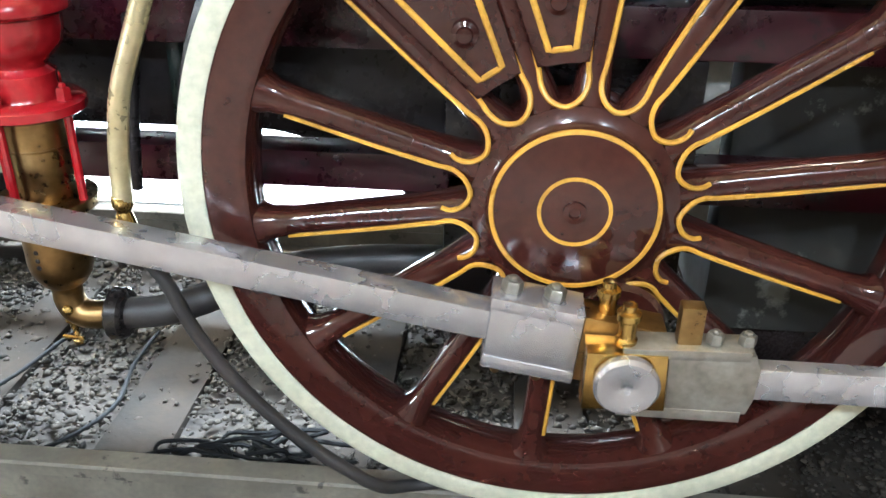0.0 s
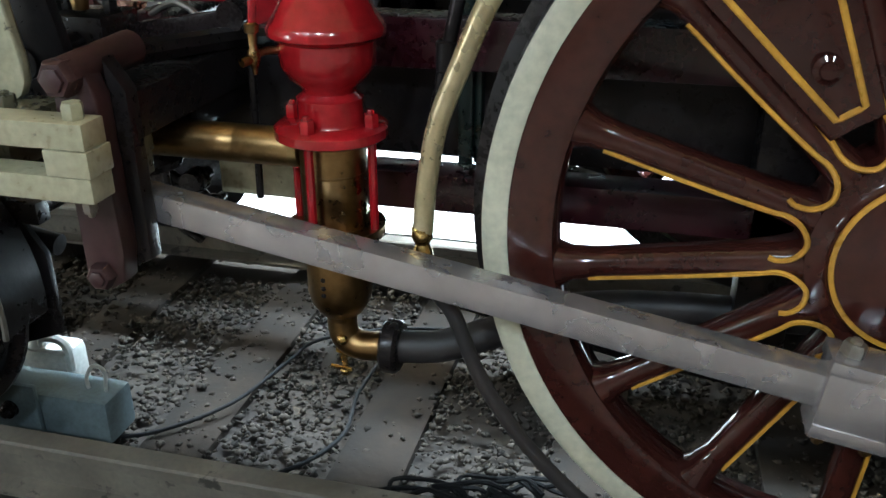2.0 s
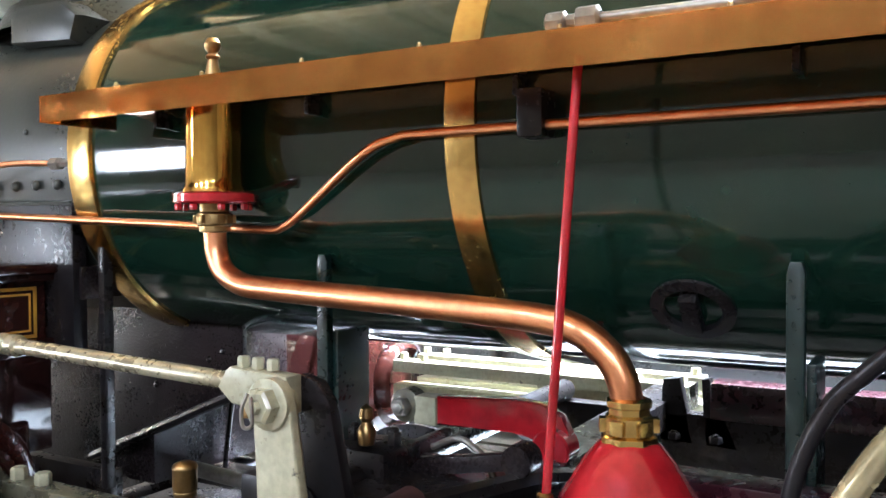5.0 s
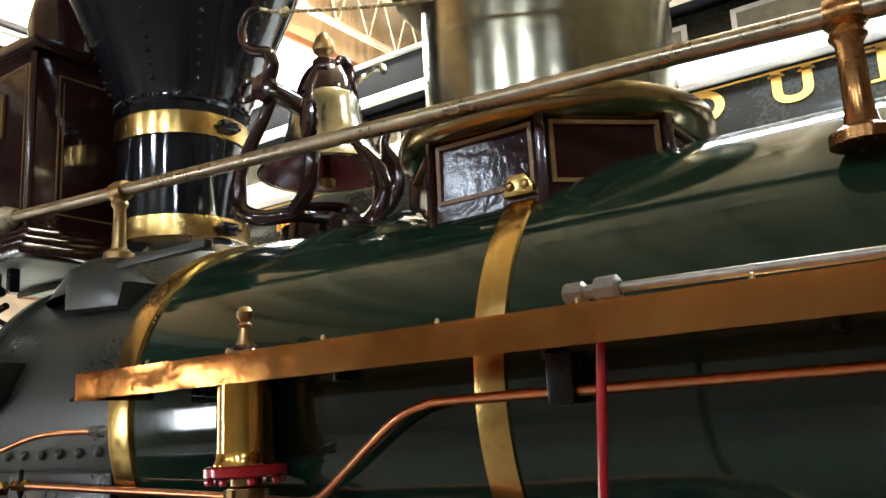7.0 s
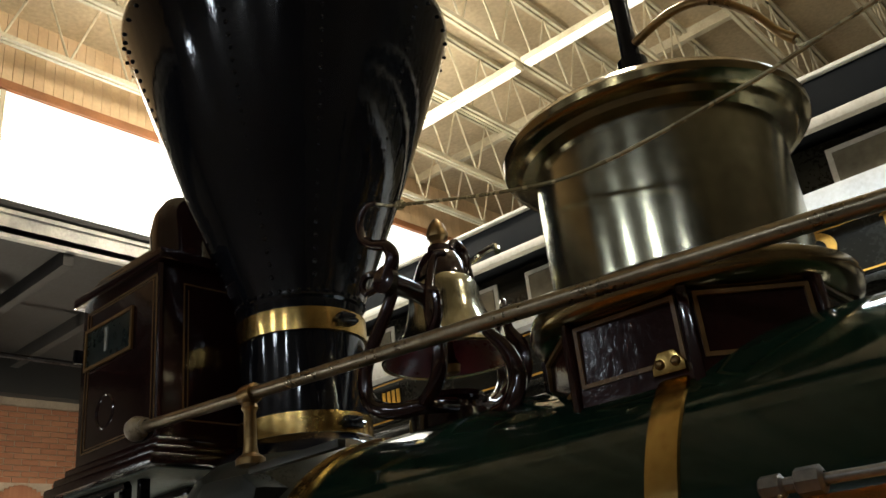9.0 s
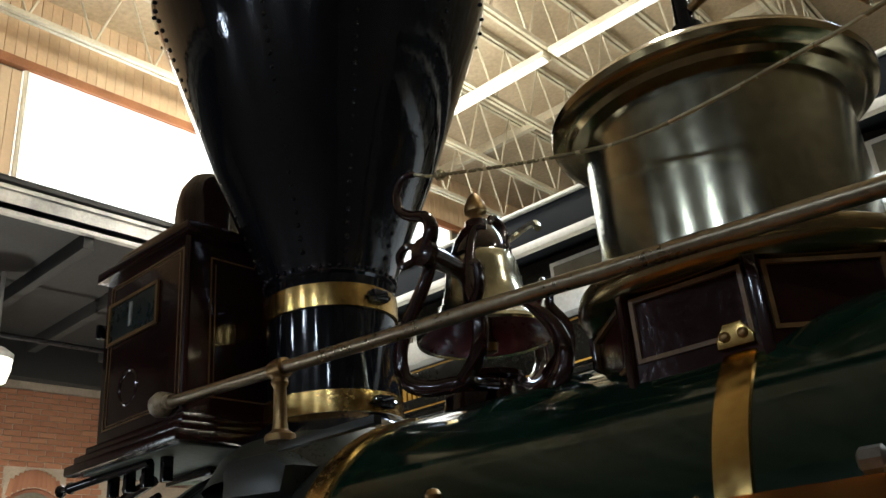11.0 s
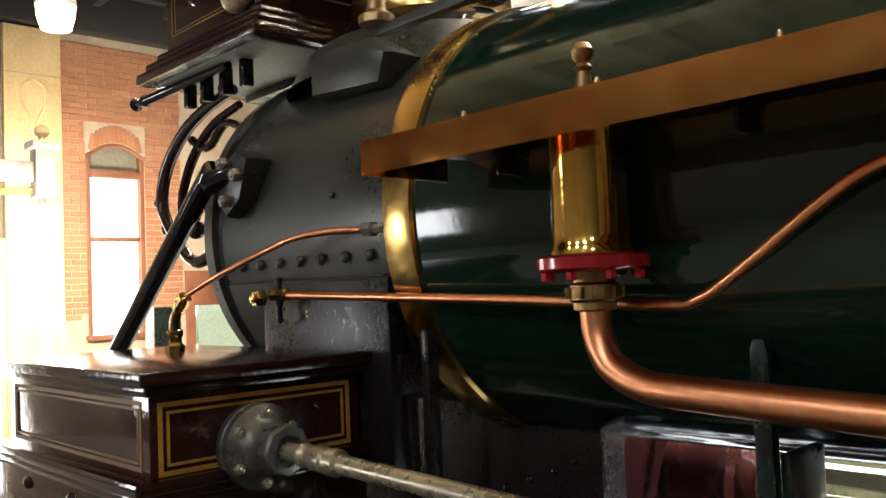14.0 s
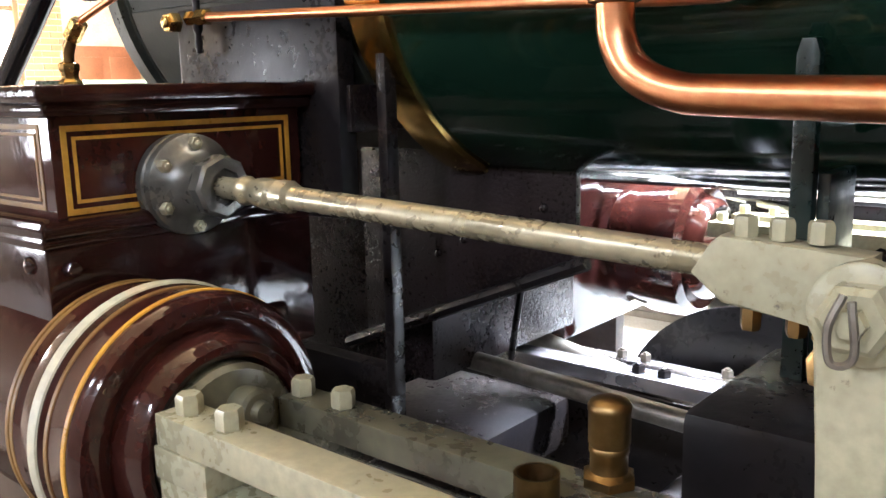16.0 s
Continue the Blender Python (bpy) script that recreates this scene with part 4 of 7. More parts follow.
part("clapper", lathe([(0, 2.55), (0.025, 2.56), (0.03, 2.585), (0.015, 2.61), (0.008, 2.85), (0, 2.85)], (-2.50, 0, 0), "z", 12), OLD_BRASS, bell)
part("bell_crown", lathe([(0.0, 2.88), (0.098, 2.882), (0.096, 2.90), (0.082, 2.94), (0.062, 2.975), (0.042, 2.99), (0.040, 3.01), (0, 3.01)], (-2.50, 0, 0), "z", 24), DARK_MAROON, bell)
part("acorn_finial", lathe([(0, 3.005), (0.034, 3.008), (0.030, 3.018), (0.020, 3.028), (0.024, 3.036), (0.037, 3.045), (0.039, 3.058), (0.034, 3.075), (0.026, 3.095), (0.012, 3.115), (0, 3.12)], (-2.50, 0, 0), "z", 20), OLD_BRASS, bell, "dull brass acorn finial")
stand = part("bell_stand", lathe([(0, 2.36), (0.15, 2.37), (0.14, 2.42), (0.10, 2.44), (0.10, 2.455), (0.12, 2.465), (0.11, 2.485), (0, 2.49)], (-2.52, 0, 0), "z", 32), DARK_MAROON, loco, "dark maroon iron bell stand with scrolled arms")
for s in (1,):
    part("stand_arm", tube([(-2.50, s * 0.05, 2.47), (-2.50, s * 0.18, 2.47), (-2.50, s * 0.275, 2.56), (-2.50, s * 0.26, 2.70), (-2.50, s * 0.17, 2.83), (-2.50, s * 0.13, 2.95), (-2.50, s * 0.13, 3.02), (-2.50, s * 0.09, 3.05), (-2.50, s * 0.06, 3.02)], [0.028, 0.030, 0.028, 0.024, 0.024, 0.026, 0.020, 0.016, 0.012], 12), DARK_MAROON, stand)
    part("arm_scroll", tube([(-2.50, s * 0.25, 2.72), (-2.47, s * 0.27, 2.80), (-2.44, s * 0.25, 2.84), (-2.43, s * 0.23, 2.82)], [0.016, 0.013, 0.011, 0.012], 8), DARK_MAROON, stand)
part("stand_horn", tube([(-2.33, 0.05, 2.44), (-2.26, 0.05, 2.50), (-2.25, 0.05, 2.58), (-2.29, 0.05, 2.66), (-2.27, 0.05, 2.72), (-2.245, 0.05, 2.715)], [0.034, 0.036, 0.030, 0.020, 0.014, 0.014], 10, flat=0.5), DARK_MAROON, stand)
part("stand_horn", tube([(-2.62, 0.16, 2.95), (-2.52, 0.20, 3.01), (-2.40, 0.18, 3.02), (-2.36, 0.15, 2.98)], 0.012, 8), SILVER_BRASS, stand)
part("stand_arm", tube([(-2.458, -0.28, 2.80), (-2.50, -0.285, 2.72), (-2.57, -0.285, 2.63), (-2.615, -0.285, 2.54), (-2.60, -0.285, 2.455), (-2.52, -0.28, 2.412), (-2.41, -0.25, 2.405), (-2.40, -0.12, 2.42)], [0.022, 0.024, 0.025, 0.026, 0.026, 0.025, 0.024, 0.024], 12, flat=0.7), DARK_MAROON, stand)
part("stand_arm", tube([(-2.33, -0.17, 2.885), (-2.362, -0.19, 2.88), (-2.365, -0.22, 2.79), (-2.35, -0.25, 2.68), (-2.315, -0.265, 2.57), (-2.335, -0.265, 2.47), (-2.40, -0.26, 2.41)], [0.010, 0.012, 0.016, 0.020, 0.023, 0.024, 0.022], 12, flat=0.7), DARK_MAROON, stand)
part("arm_scroll", tube([(-2.345, -0.265, 2.60), (-2.30, -0.275, 2.65), (-2.295, -0.28, 2.72), (-2.315, -0.28, 2.735)], [0.018, 0.015, 0.012, 0.010], 8), DARK_MAROON, stand)
part("stand_horn", tube([(-2.20, -0.20, 2.33), (-2.10, -0.25, 2.335), (-2.065, -0.25, 2.40), (-2.085, -0.25, 2.48), (-2.15, -0.25, 2.56), (-2.20, -0.23, 2.60)], [0.030, 0.036, 0.034, 0.026, 0.016, 0.010], 10, flat=0.6), DARK_MAROON, stand)
part("yoke_axle", tube([(-2.458, -0.31, 2.805), (-2.49, -0.09, 2.805)], 0.034, 16, 0), DARK_MAROON, stand)
part("axle_cap", lathe([(0.045, 0.0), (0.045, -0.025), (0.022, -0.03), (0, -0.03)], (-2.458, -0.305, 2.805), "y", 20), DARK_MAROON, stand)
part("bell_crank", tube([(-2.458, -0.315, 2.805), (-2.425, -0.315, 2.865), (-2.445, -0.315, 2.915), (-2.503, -0.315, 2.941), (-2.550, -0.315, 2.98), (-2.558, -0.315, 3.04), (-2.53, -0.31, 3.085), (-2.49, -0.30, 3.088)], [0.026, 0.023, 0.020, 0.017, 0.015, 0.013, 0.011, 0.010], 10), DARK_MAROON, stand, "S-curved bell crank")
part("crank_eye", tube([(-2.46, -0.318, 2.81), (-2.52, -0.318, 2.845), (-2.56, -0.318, 2.83), (-2.55, -0.318, 2.79), (-2.50, -0.318, 2.79)], 0.012, 8), DARK_MAROON, stand)
rope = part("bell_rope", tube([(-2.49, -0.30, 3.085), (-2.385, -0.30, 3.04), (-1.885, -0.42, 2.84), (-1.615, -0.45, 2.778), (-1.273, -0.455, 2.794), (-1.069, -0.46, 2.817), (-0.3, -0.48, 2.95)], 0.0055, 6), HOSE_PALE, loco, "pale twisted bell rope")
part("rope_knot", lathe([(0, -0.02), (0.014, -0.012), (0.017, 0), (0.014, 0.012), (0, 0.02)], (-2.385, -0.30, 3.04), "x", 10), HOSE_PALE, rope)

# sand dome: panelled base, brass ring, drum and lid
DX = -1.655
dome = part("dome_base", lathe([(0.41, 2.20), (0.40, 2.45), (0, 2.45)], (DX, 0, 0), "z", 8, math.pi / 8), CRAZED, loco, "eight-sided maroon dome base with gold lined panels", smooth=False)
for k in range(8):
    a = k * math.pi / 4
    bm = bmesh.new()
    ap = 0.357
    for c in ((-0.135, 0.135, 2.285, 2.295), (-0.135, 0.135, 2.425, 2.435), (-0.135, -0.125, 2.295, 2.425), (0.125, 0.135, 2.295, 2.425)):
        add_box(bm, c[0], c[1], -ap - 0.024, -ap - 0.010, c[2], c[3])
    o = part("panel_lining", bm, DULL_GOLD, dome)
    o.matrix_world = pose(DX, 0, 0, 0, 0, math.degrees(a))
    bm = box(-0.012, 0.012, -0.012, 0.012, 2.22, 2.45, bev=0.004)
    o = part("corner_post", bm, DARK_MAROON, dome)
    o.matrix_world = pose(DX, 0, 0, 0, 0, math.degrees(a) + 22.5) @ pose(0, -0.405, 0)
part("dome_skirt", lathe([(0.37, 2.435), (0.40, 2.445), (0.425, 2.465), (0.432, 2.49), (0.425, 2.515), (0.40, 2.53), (0.37, 2.538), (0.35, 2.55)], (DX, 0, 0), "z", 96), LID_BRASS, loco, "rounded brass ring moulding").scale = (1, 1, 1)
dd = part("dome_drum", lathe([(0.348, 2.53), (0.348, 2.95), (0.34, 2.96)], (DX, 0, 0), "z", 112), SILVER_BRASS, loco, "satin brass sand dome drum")
lid = part("dome_lid", lathe([(0.34, 2.94), (0.355, 2.945), (0.385, 2.95), (0.395, 2.965), (0.415, 2.968), (0.432, 2.985), (0.434, 3.005), (0.42, 3.025), (0.395, 3.035), (0.385, 3.05), (0.33, 3.085), (0.24, 3.13), (0.15, 3.165), (0.08, 3.185), (0.07, 3.21), (0.045, 3.22), (0, 3.225)], (DX, 0, 0), "z", 112), LID_BRASS, loco, "moulded brass dome lid")
part("whistle_stem", lathe([(0.05, 3.21), (0.042, 3.26), (0.034, 3.27), (0.046, 3.275), (0.046, 3.31), (0.03, 3.32), (0.026, 3.45), (0.03, 3.6), (0, 3.6)], (DX, 0, 0), "z", 20), BLACK, lid, "black whistle stem")
part("whistle_lever", tube([(DX, 0, 3.36), (-1.50, -0.03, 3.38), (-1.376, -0.05, 3.34), (-1.27, -0.08, 3.22), (-1.21, -0.10, 3.11), (-1.175, -0.10, 3.065)], [0.014, 0.014, 0.013, 0.012, 0.012, 0.014], 10), OLD_BRASS, lid, "curved brass whistle lever")
part("lever_cord", tube([(-1.175, -0.10, 3.065), (-1.136, -0.10, 3.04), (-0.8, -0.16, 3.05), (-0.3, -0.25, 3.12)], 0.005, 6), HOSE_PALE, lid)

# headlamp on its bracket
hx0, hx1, hy = -4.15, -3.52, 0.45
lamp = part("headlamp_body", box(hx0, hx1, -hy, hy, 2.52, 3.22, bev=0.006), DARK_MAROON, loco, "box headlamp in glossy dark maroon")
part("headlamp_cornice", box(hx0 - 0.035, hx1 + 0.035, -hy - 0.035, hy + 0.035, 3.215, 3.265, bev=0.014), DARK_MAROON, lamp)
part("headlamp_roof", slab([(hx0 - 0.01, 3.265), (hx1 + 0.01, 3.265), (hx1 - 0.12, 3.31), (hx0 + 0.12, 3.31)], -hy, hy, 0.01), DARK_MAROON, lamp)
for k, (o, z0, z1) in enumerate(((0.02, 2.50, 2.535), (0.05, 2.465, 2.50), (0.075, 2.425, 2.465))):
    part("plinth_moulding", box(hx0 - o - 0.03, hx1 + o, -hy - o, hy + o, z0, z1, bev=0.012), WRINKLED, lamp)
for o, w in ((0.04, 0.006), (0.065, 0.004)):
    part("side_lining", frame_strip(bmesh.new(), hx0 + o, hx1 - o, 2.56 + o * 0.5, 3.20 - o * 0.5, -hy, w), DULL_GOLD, lamp)
part("number_panel", box(-4.09, -3.74, -hy - 0.008, -hy, 2.935, 3.085, bev=0.003), DARK_PANEL, lamp)
part("number_frame", frame_strip(bmesh.new(), -4.105, -3.725, 2.92, 3.10, -hy - 0.003, 0.014, 0.010), DULL_GOLD, lamp)
lettering("numeral", "1", 0.135, 0.003, pose(-3.925, -hy - 0.011, 3.01, 90, 0, 0), PALE_LETTER, lamp, "pale painted numeral", bold=0.004)
part("ornament_ring", lathe([(0.06, 0), (0.066, -0.006), (0.072, 0)], (-3.93, -hy, 2.72), "y", 28), DARK_MAROON, lamp)
part("corner_bead", tube([(hx1 - 0.005, -hy - 0.005, 2.54), (hx1 - 0.005, -hy - 0.005, 3.21)], 0.014, 8, 0), DARK_MAROON, lamp)
bm = bmesh.new()
for (y0, y1, z0, z1) in ((-0.36, 0.36, 2.60, 2.606), (-0.36, 0.36, 3.14, 3.146), (-0.36, -0.354, 2.606, 3.14), (-0.34, -0.336, 2.62, 3.12)):
    add_box(bm, hx1, hx1 + 0.002, y0, y1, z0, z1)
part("rear_lining", bm, DULL_GOLD, lamp)
part("lamp_chimney", lathe([(0.16, 3.29), (0.15, 3.33), (0.15, 3.68), (0.135, 3.77), (0.09, 3.84), (0, 3.86)], (-4.12, 0, 0), "z", 32), DARK_MAROON, lamp, "round-topped maroon lamp chimney")
part("lifting_ring", tube([(-3.86, -0.38, 3.27), (-3.86, -0.36, 3.31), (-3.80, -0.34, 3.325), (-3.74, -0.36, 3.31), (-3.74, -0.38, 3.27)], 0.009, 8), BLACK, lamp)
for x, y in ((hx0 - 0.02, -hy), (hx0 - 0.02, -0.2)):
    part("side_hinge", box(x - 0.02, x, y - 0.02, y + 0.03, 2.98, 3.04, bev=0.005), BLACK, lamp)
part("underside_board", box(hx0 - 0.02, hx1 + 0.03, -hy - 0.03, hy + 0.03, 2.419, 2.4245), BOARD, lamp, "pale greenish board below the plinth")
# scrolled bracket under the lamp
br = part("lamp_bracket", box(-4.12, -3.80, -0.16, 0.16, 2.385, 2.416, bev=0.006), DARK_MAROON, loco, "scrolled maroon iron lamp bracket")
for y in (-0.36, 0.36):
    part("scroll", tube([(-3.86, y, 2.36), (-4.06, y, 2.325), (-4.215, y, 2.27), (-4.35, y, 2.17), (-4.41, y, 2.04), (-4.36, y, 1.94), (-4.26, y, 1.85), (-4.19, y, 1.80), (-4.11, y, 1.79), (-4.035, y, 1.82), (-4.01, y, 1.88), (-4.03, y, 1.945), (-4.075, y, 1.98), (-4.12, y, 1.965), (-4.145, y, 1.93)], [0.02, 0.022, 0.024, 0.024, 0.024, 0.022, 0.022, 0.022, 0.024, 0.022, 0.020, 0.018, 0.016, 0.013, 0.012], 10), DARK_MAROON, br)
    part("scroll", tube([(-3.82, y, 2.30), (-4.00, y, 2.26), (-4.15, y, 2.17), (-4.24, y, 2.05), (-4.25, y, 1.96), (-4.22, y, 1.90)], [0.014, 0.016, 0.018, 0.018, 0.016, 0.014], 8), DARK_MAROON, br)
    part("scroll", tube([(-3.80, y, 2.22), (-3.92, y, 2.25), (-4.03, y, 2.19), (-4.12, y, 2.20), (-4.16, y, 2.235)], [0.014, 0.015, 0.015, 0.013, 0.017], 8), DARK_MAROON, br)
    part("scroll", tube([(-3.80, y, 2.12), (-3.93, y, 2.13), (-4.05, y, 2.06), (-4.12, y, 2.00)], [0.013, 0.015, 0.015, 0.011], 8), DARK_MAROON, br)
    part("scroll_drop", lathe([(0, -0.036), (0.018, -0.031), (0.032, -0.015), (0.035, 0.002), (0.028, 0.022), (0.012, 0.034), (0, 0.036)], (-4.145, y, 1.906), "z", 14), DARK_MAROON, br)
    for x, z in ((-4.40, 2.135), (-4.44, 2.03), (-4.385, 1.925), (-4.06, 2.36), (-3.93, 2.375)):
        part("scroll_knob", lathe([(0, -0.02), (0.014, -0.014), (0.018, 0), (0.014, 0.014), (0, 0.02)], (x, y, z), "z", 10), DARK_MAROON, br)
part("bracket_rod", lathe([(0, -4.46), (0.018, -4.455), (0.026, -4.44), (0.018, -4.425), (0.014, -4.42), (0.016, -4.36), (0.024, -4.355), (0.018, -4.34), (0.015, -3.75)], (0, -0.44, 2.405), "x", 14), BLACK, br)
for x in (-4.1, -3.98, -3.85, -3.72):
    part("bracket_lug", box(x, x + 0.03, -0.42, -0.38, 2.33, 2.43, bev=0.006), BLACK, br)
# smokebox brace down to the pilot beam
part("brace_shoe", slab([(-3.59, 1.94), (-3.555, 2.04), (-3.48, 2.075), (-3.415, 2.045), (-3.46, 1.93), (-3.54, 1.885)], -0.585, -0.49, 0.018), GRAPHITE, loco, "cast grey brace shoe")
for x, z in ((-3.46, 2.0), (-3.52, 1.93), (-3.53, 2.04)):
    part("shoe_nut", hexnut(0.020, 0.022, 0.5, "y"), WORN_STEEL, loco, at=(x, -0.585, z))
part("front_brace", tube([(-3.50, -0.56, 2.02), (-3.60, -0.60, 1.99), (-3.68, -0.60, 1.95), (-4.80, -0.60, 1.08)], [0.034, 0.034, 0.032, 0.032], 14, 5), BLACK, loco, "round black front brace")

# copper running shelf
SZ = 1.932
sh = part("running_shelf", box(-2.565, 0.4, -0.836, -0.40, SZ - 0.016, SZ - 0.004), SHELF_COPPER, loco, "copper-edged running shelf")
bm = bmesh.new()
nx = 90
for i in range(nx + 1):
    x = -2.57 + (0.4 + 2.57) * i / nx
    j = 0.0018 * noise.noise((x * 5, 0, 0)) + 0.0012 * noise.noise((x * 17, 3, 0))
    k = 0.0018 * noise.noise((x * 6, 9, 0))
    for z, w in ((SZ - 0.064, k), (SZ - 0.042, -j), (SZ - 0.02, j), (SZ, k * 0.5)):
        bm.verts.new((x, -0.842 + w, z))
bm.verts.ensure_lookup_table()
for i in range(nx):
    for k in range(3):
        a = i * 4 + k
        bm.faces.new([bm.verts[q] for q in (a, a + 4, a + 5, a + 1)])
bmesh.ops.solidify(bm, geom=list(bm.faces), thickness=0.005)
bmesh.ops.recalc_face_normals(bm, faces=bm.faces)
part("shelf_edge", bm, SHELF_COPPER, sh, "dented copper edging")
part("shelf_end", box(-2.572, -2.565, -0.84, -0.62, SZ - 0.064, SZ, bev=0.002), SHELF_COPPER, sh)
for x in (-2.45, -1.95, -1.42, -0.9, -0.3):
    part("shelf_bracket", slab([(x, SZ - 0.02), (x + 0.012, SZ - 0.02), (x + 0.012, SZ - 0.06), (x, SZ - 0.06)], -0.60, -0.53, 0.002), IRON, sh)
pin = part("shelf_pin", lathe([(0.005, -0.001), (0.004, 0.008), (0, 0.011)], n=8), OLD_BRASS, sh, at=(-2.3, -0.835, SZ))
for k in range(1, 9):
    again(pin, (-2.3 + k * 0.27, -0.835, SZ), sh)
rod = part("reach_rod", tube([(-1.19, -0.775, 1.958), (0.3, -0.775, 1.94)], 0.0085, 12, 0), WORN_STEEL, loco, "thin steel reach rod lying along the shelf")
part("rod_joint", lathe([(0.012, -1.27), (0.019, -1.265), (0.019, -1.235), (0.012, -1.23), (0.012, -1.215), (0.022, -1.21), (0.022, -1.175), (0.012, -1.17)], (0, -0.775, 1.958), "x", 8), WORN_STEEL, rod)

# drip cup hanging through the shelf
CX, CY = -2.205, -0.63
cup = part("check_cup", lathe([(0, 1.69), (0.074, 1.69), (0.076, 1.70), (0.070, 1.712), (0.068, 1.73), (0.066, 1.90), (0.07, 1.915), (0, 1.92)], (CX, CY, 0), "z", 40), CUP_BRASS, loco, "rippled bright brass cup hanging below the shelf")
part("cup_flange", lathe([(0, 1.668), (0.088, 1.668), (0.098, 1.674), (0.098, 1.692), (0.088, 1.697), (0, 1.697)], (CX, CY, 0), "z", 40), RED, cup, "red painted flange")
for k in range(8):
    a = k * math.pi / 4 + 0.2
    part("flange_bolt", hexnut(0.010, -0.014, 0), RED, cup, at=(CX + 0.084 * math.cos(a), CY + 0.084 * math.sin(a), 1.668))
part("cup_cap", lathe([(0.068, SZ - 0.003), (0.066, SZ + 0.012), (0.05, SZ + 0.03), (0.024, SZ + 0.045), (0, SZ + 0.048)], (CX, CY, 0), "z", 32), MAROON, cup, "maroon domed cap")
part("cup_finial", lathe([(0.022, SZ + 0.042), (0.017, SZ + 0.06), (0.012, SZ + 0.085), (0.018, SZ + 0.092), (0.011, SZ + 0.100), (0.019, SZ + 0.112), (0.020, SZ + 0.124), (0.012, SZ + 0.136), (0, SZ + 0.139)], (CX, CY, 0), "z", 20), OLD_BRASS, cup)
un = part("union_nut", lathe([(0.030, 1.600), (0.038, 1.603), (0.038, 1.615), (0.044, 1.62), (0.044, 1.645), (0.036, 1.65), (0.036, 1.668), (0, 1.668)], (CX, CY, 0), "z", 12), OLD_BRASS, cup)
for k in range(8):
    a = k * math.pi / 4
    part("nut_lug", box(-0.010, 0.010, -0.008, 0.008, -0.010, 0.010, bev=0.002), OLD_BRASS, cup).matrix_world = pose(CX + 0.043 * math.cos(a), CY + 0.043 * math.sin(a), 1.632, 0, 0, math.degrees(a) + 90)
part("feed_pipe", tube([(CX, CY, 1.605), (CX + 0.006, CY, 1.55), (CX + 0.035, CY - 0.004, 1.505), (CX + 0.10, CY - 0.01, 1.477), (CX + 0.20, CY - 0.02, 1.470), (-1.60, -0.69, 1.457), (-1.33, -0.725, 1.447), (-1.235, -0.737, 1.432), (-1.175, -0.743, 1.395), (-1.143, -0.745, 1.345), (-1.133, -0.745, 1.28)], 0.0275, 24, 8), COPPER, loco, "thick polished copper feed pipe")
part("oil_pipe", tube([(-3.28, -0.568, 1.655), (-2.9, -0.562, 1.640), (-2.4, -0.556, 1.620), (-2.12, -0.552, 1.606), (-2.05, -0.556, 1.614), (-1.97, -0.572, 1.655), (-1.79, -0.598, 1.770), (-1.70, -0.600, 1.802), (-1.60, -0.600, 1.808), (-1.0, -0.600, 1.808), (0.3, -0.60, 1.808)], 0.0105, 14, 8), COPPER, loco, "thin copper oil pipe along the boiler")
part("pipe_clamp", box(-1.40, -1.345, -0.625, -0.52, 1.785, 1.88, bev=0.006), IRON, loco)
fx = part("pipe_fitting", lathe([(0.012, -3.33), (0.017, -3.325), (0.017, -3.30), (0.013, -3.295), (0.013, -3.29), (0.019, -3.285), (0.019, -3.255), (0.012, -3.25)], (0, -0.568, 1.655), "x", 6), BRASS, loco, "brass union")
part("stop_cock", lathe([(0, 1.575), (0.006, 1.578), (0.010, 1.60), (0.007, 1.62), (0.012, 1.63), (0.012, 1.66), (0.008, 1.68), (0.01, 1.70), (0, 1.705)], (-3.305, -0.56, 0), "z", 10), IRON, loco)
part("gauge_plug", hexnut(0.024, 0.030, 0.6, "y"), BRASS, loco, at=(-3.36, -0.575, 1.648))
part("blower_pipe", tube([(-2.90, -0.565, 1.800), (-3.02, -0.60, 1.803), (-3.14, -0.62, 1.795), (-3.28, -0.63, 1.765), (-3.45, -0.66, 1.715), (-3.60, -0.68, 1.665)], 0.0085, 12, 6), COPPER, loco)
part("pipe_nut", lathe([(0.010, -2.925), (0.019, -2.92), (0.019, -2.885), (0.012, -2.88), (0.012, -2.84)], (0, -0.562, 1.800), "x", 6), WORN_STEEL, loco)

# steam chest and cylinder
chest = part("steam_chest", box(-3.885, -3.01, -1.068, -0.53, 1.27, 1.475, bev=0.004), MAROON, loco, "maroon steam chest lined in gold")
part("chest_lid", box(-3.93, -2.965, -1.105, -0.50, 1.478, 1.508, bev=0.010), WRINKLED, chest, "glossy overhanging lid")
part("lid_moulding", box(-3.915, -2.98, -1.09, -0.515, 1.455, 1.480, bev=0.010), DARK_MAROON, chest)
part("plinth_moulding", box(-3.91, -2.985, -1.110, -0.51, 1.255, 1.285, bev=0.010), DARK_MAROON, chest)
part("plinth_moulding", box(-3.895, -2.996, -1.105, -0.525, 1.235, 1.258, bev=0.008), DARK_MAROON, chest)
part("side_lining", frame_strip(bmesh.new(), -3.845, -3.045, 1.297, 1.443, -1.068, 0.009), DULL_GOLD, chest)
part("side_lining", frame_strip(bmesh.new(), -3.83, -3.06, 1.312, 1.428, -1.068, 0.005), DULL_GOLD, chest)
bm = bmesh.new()
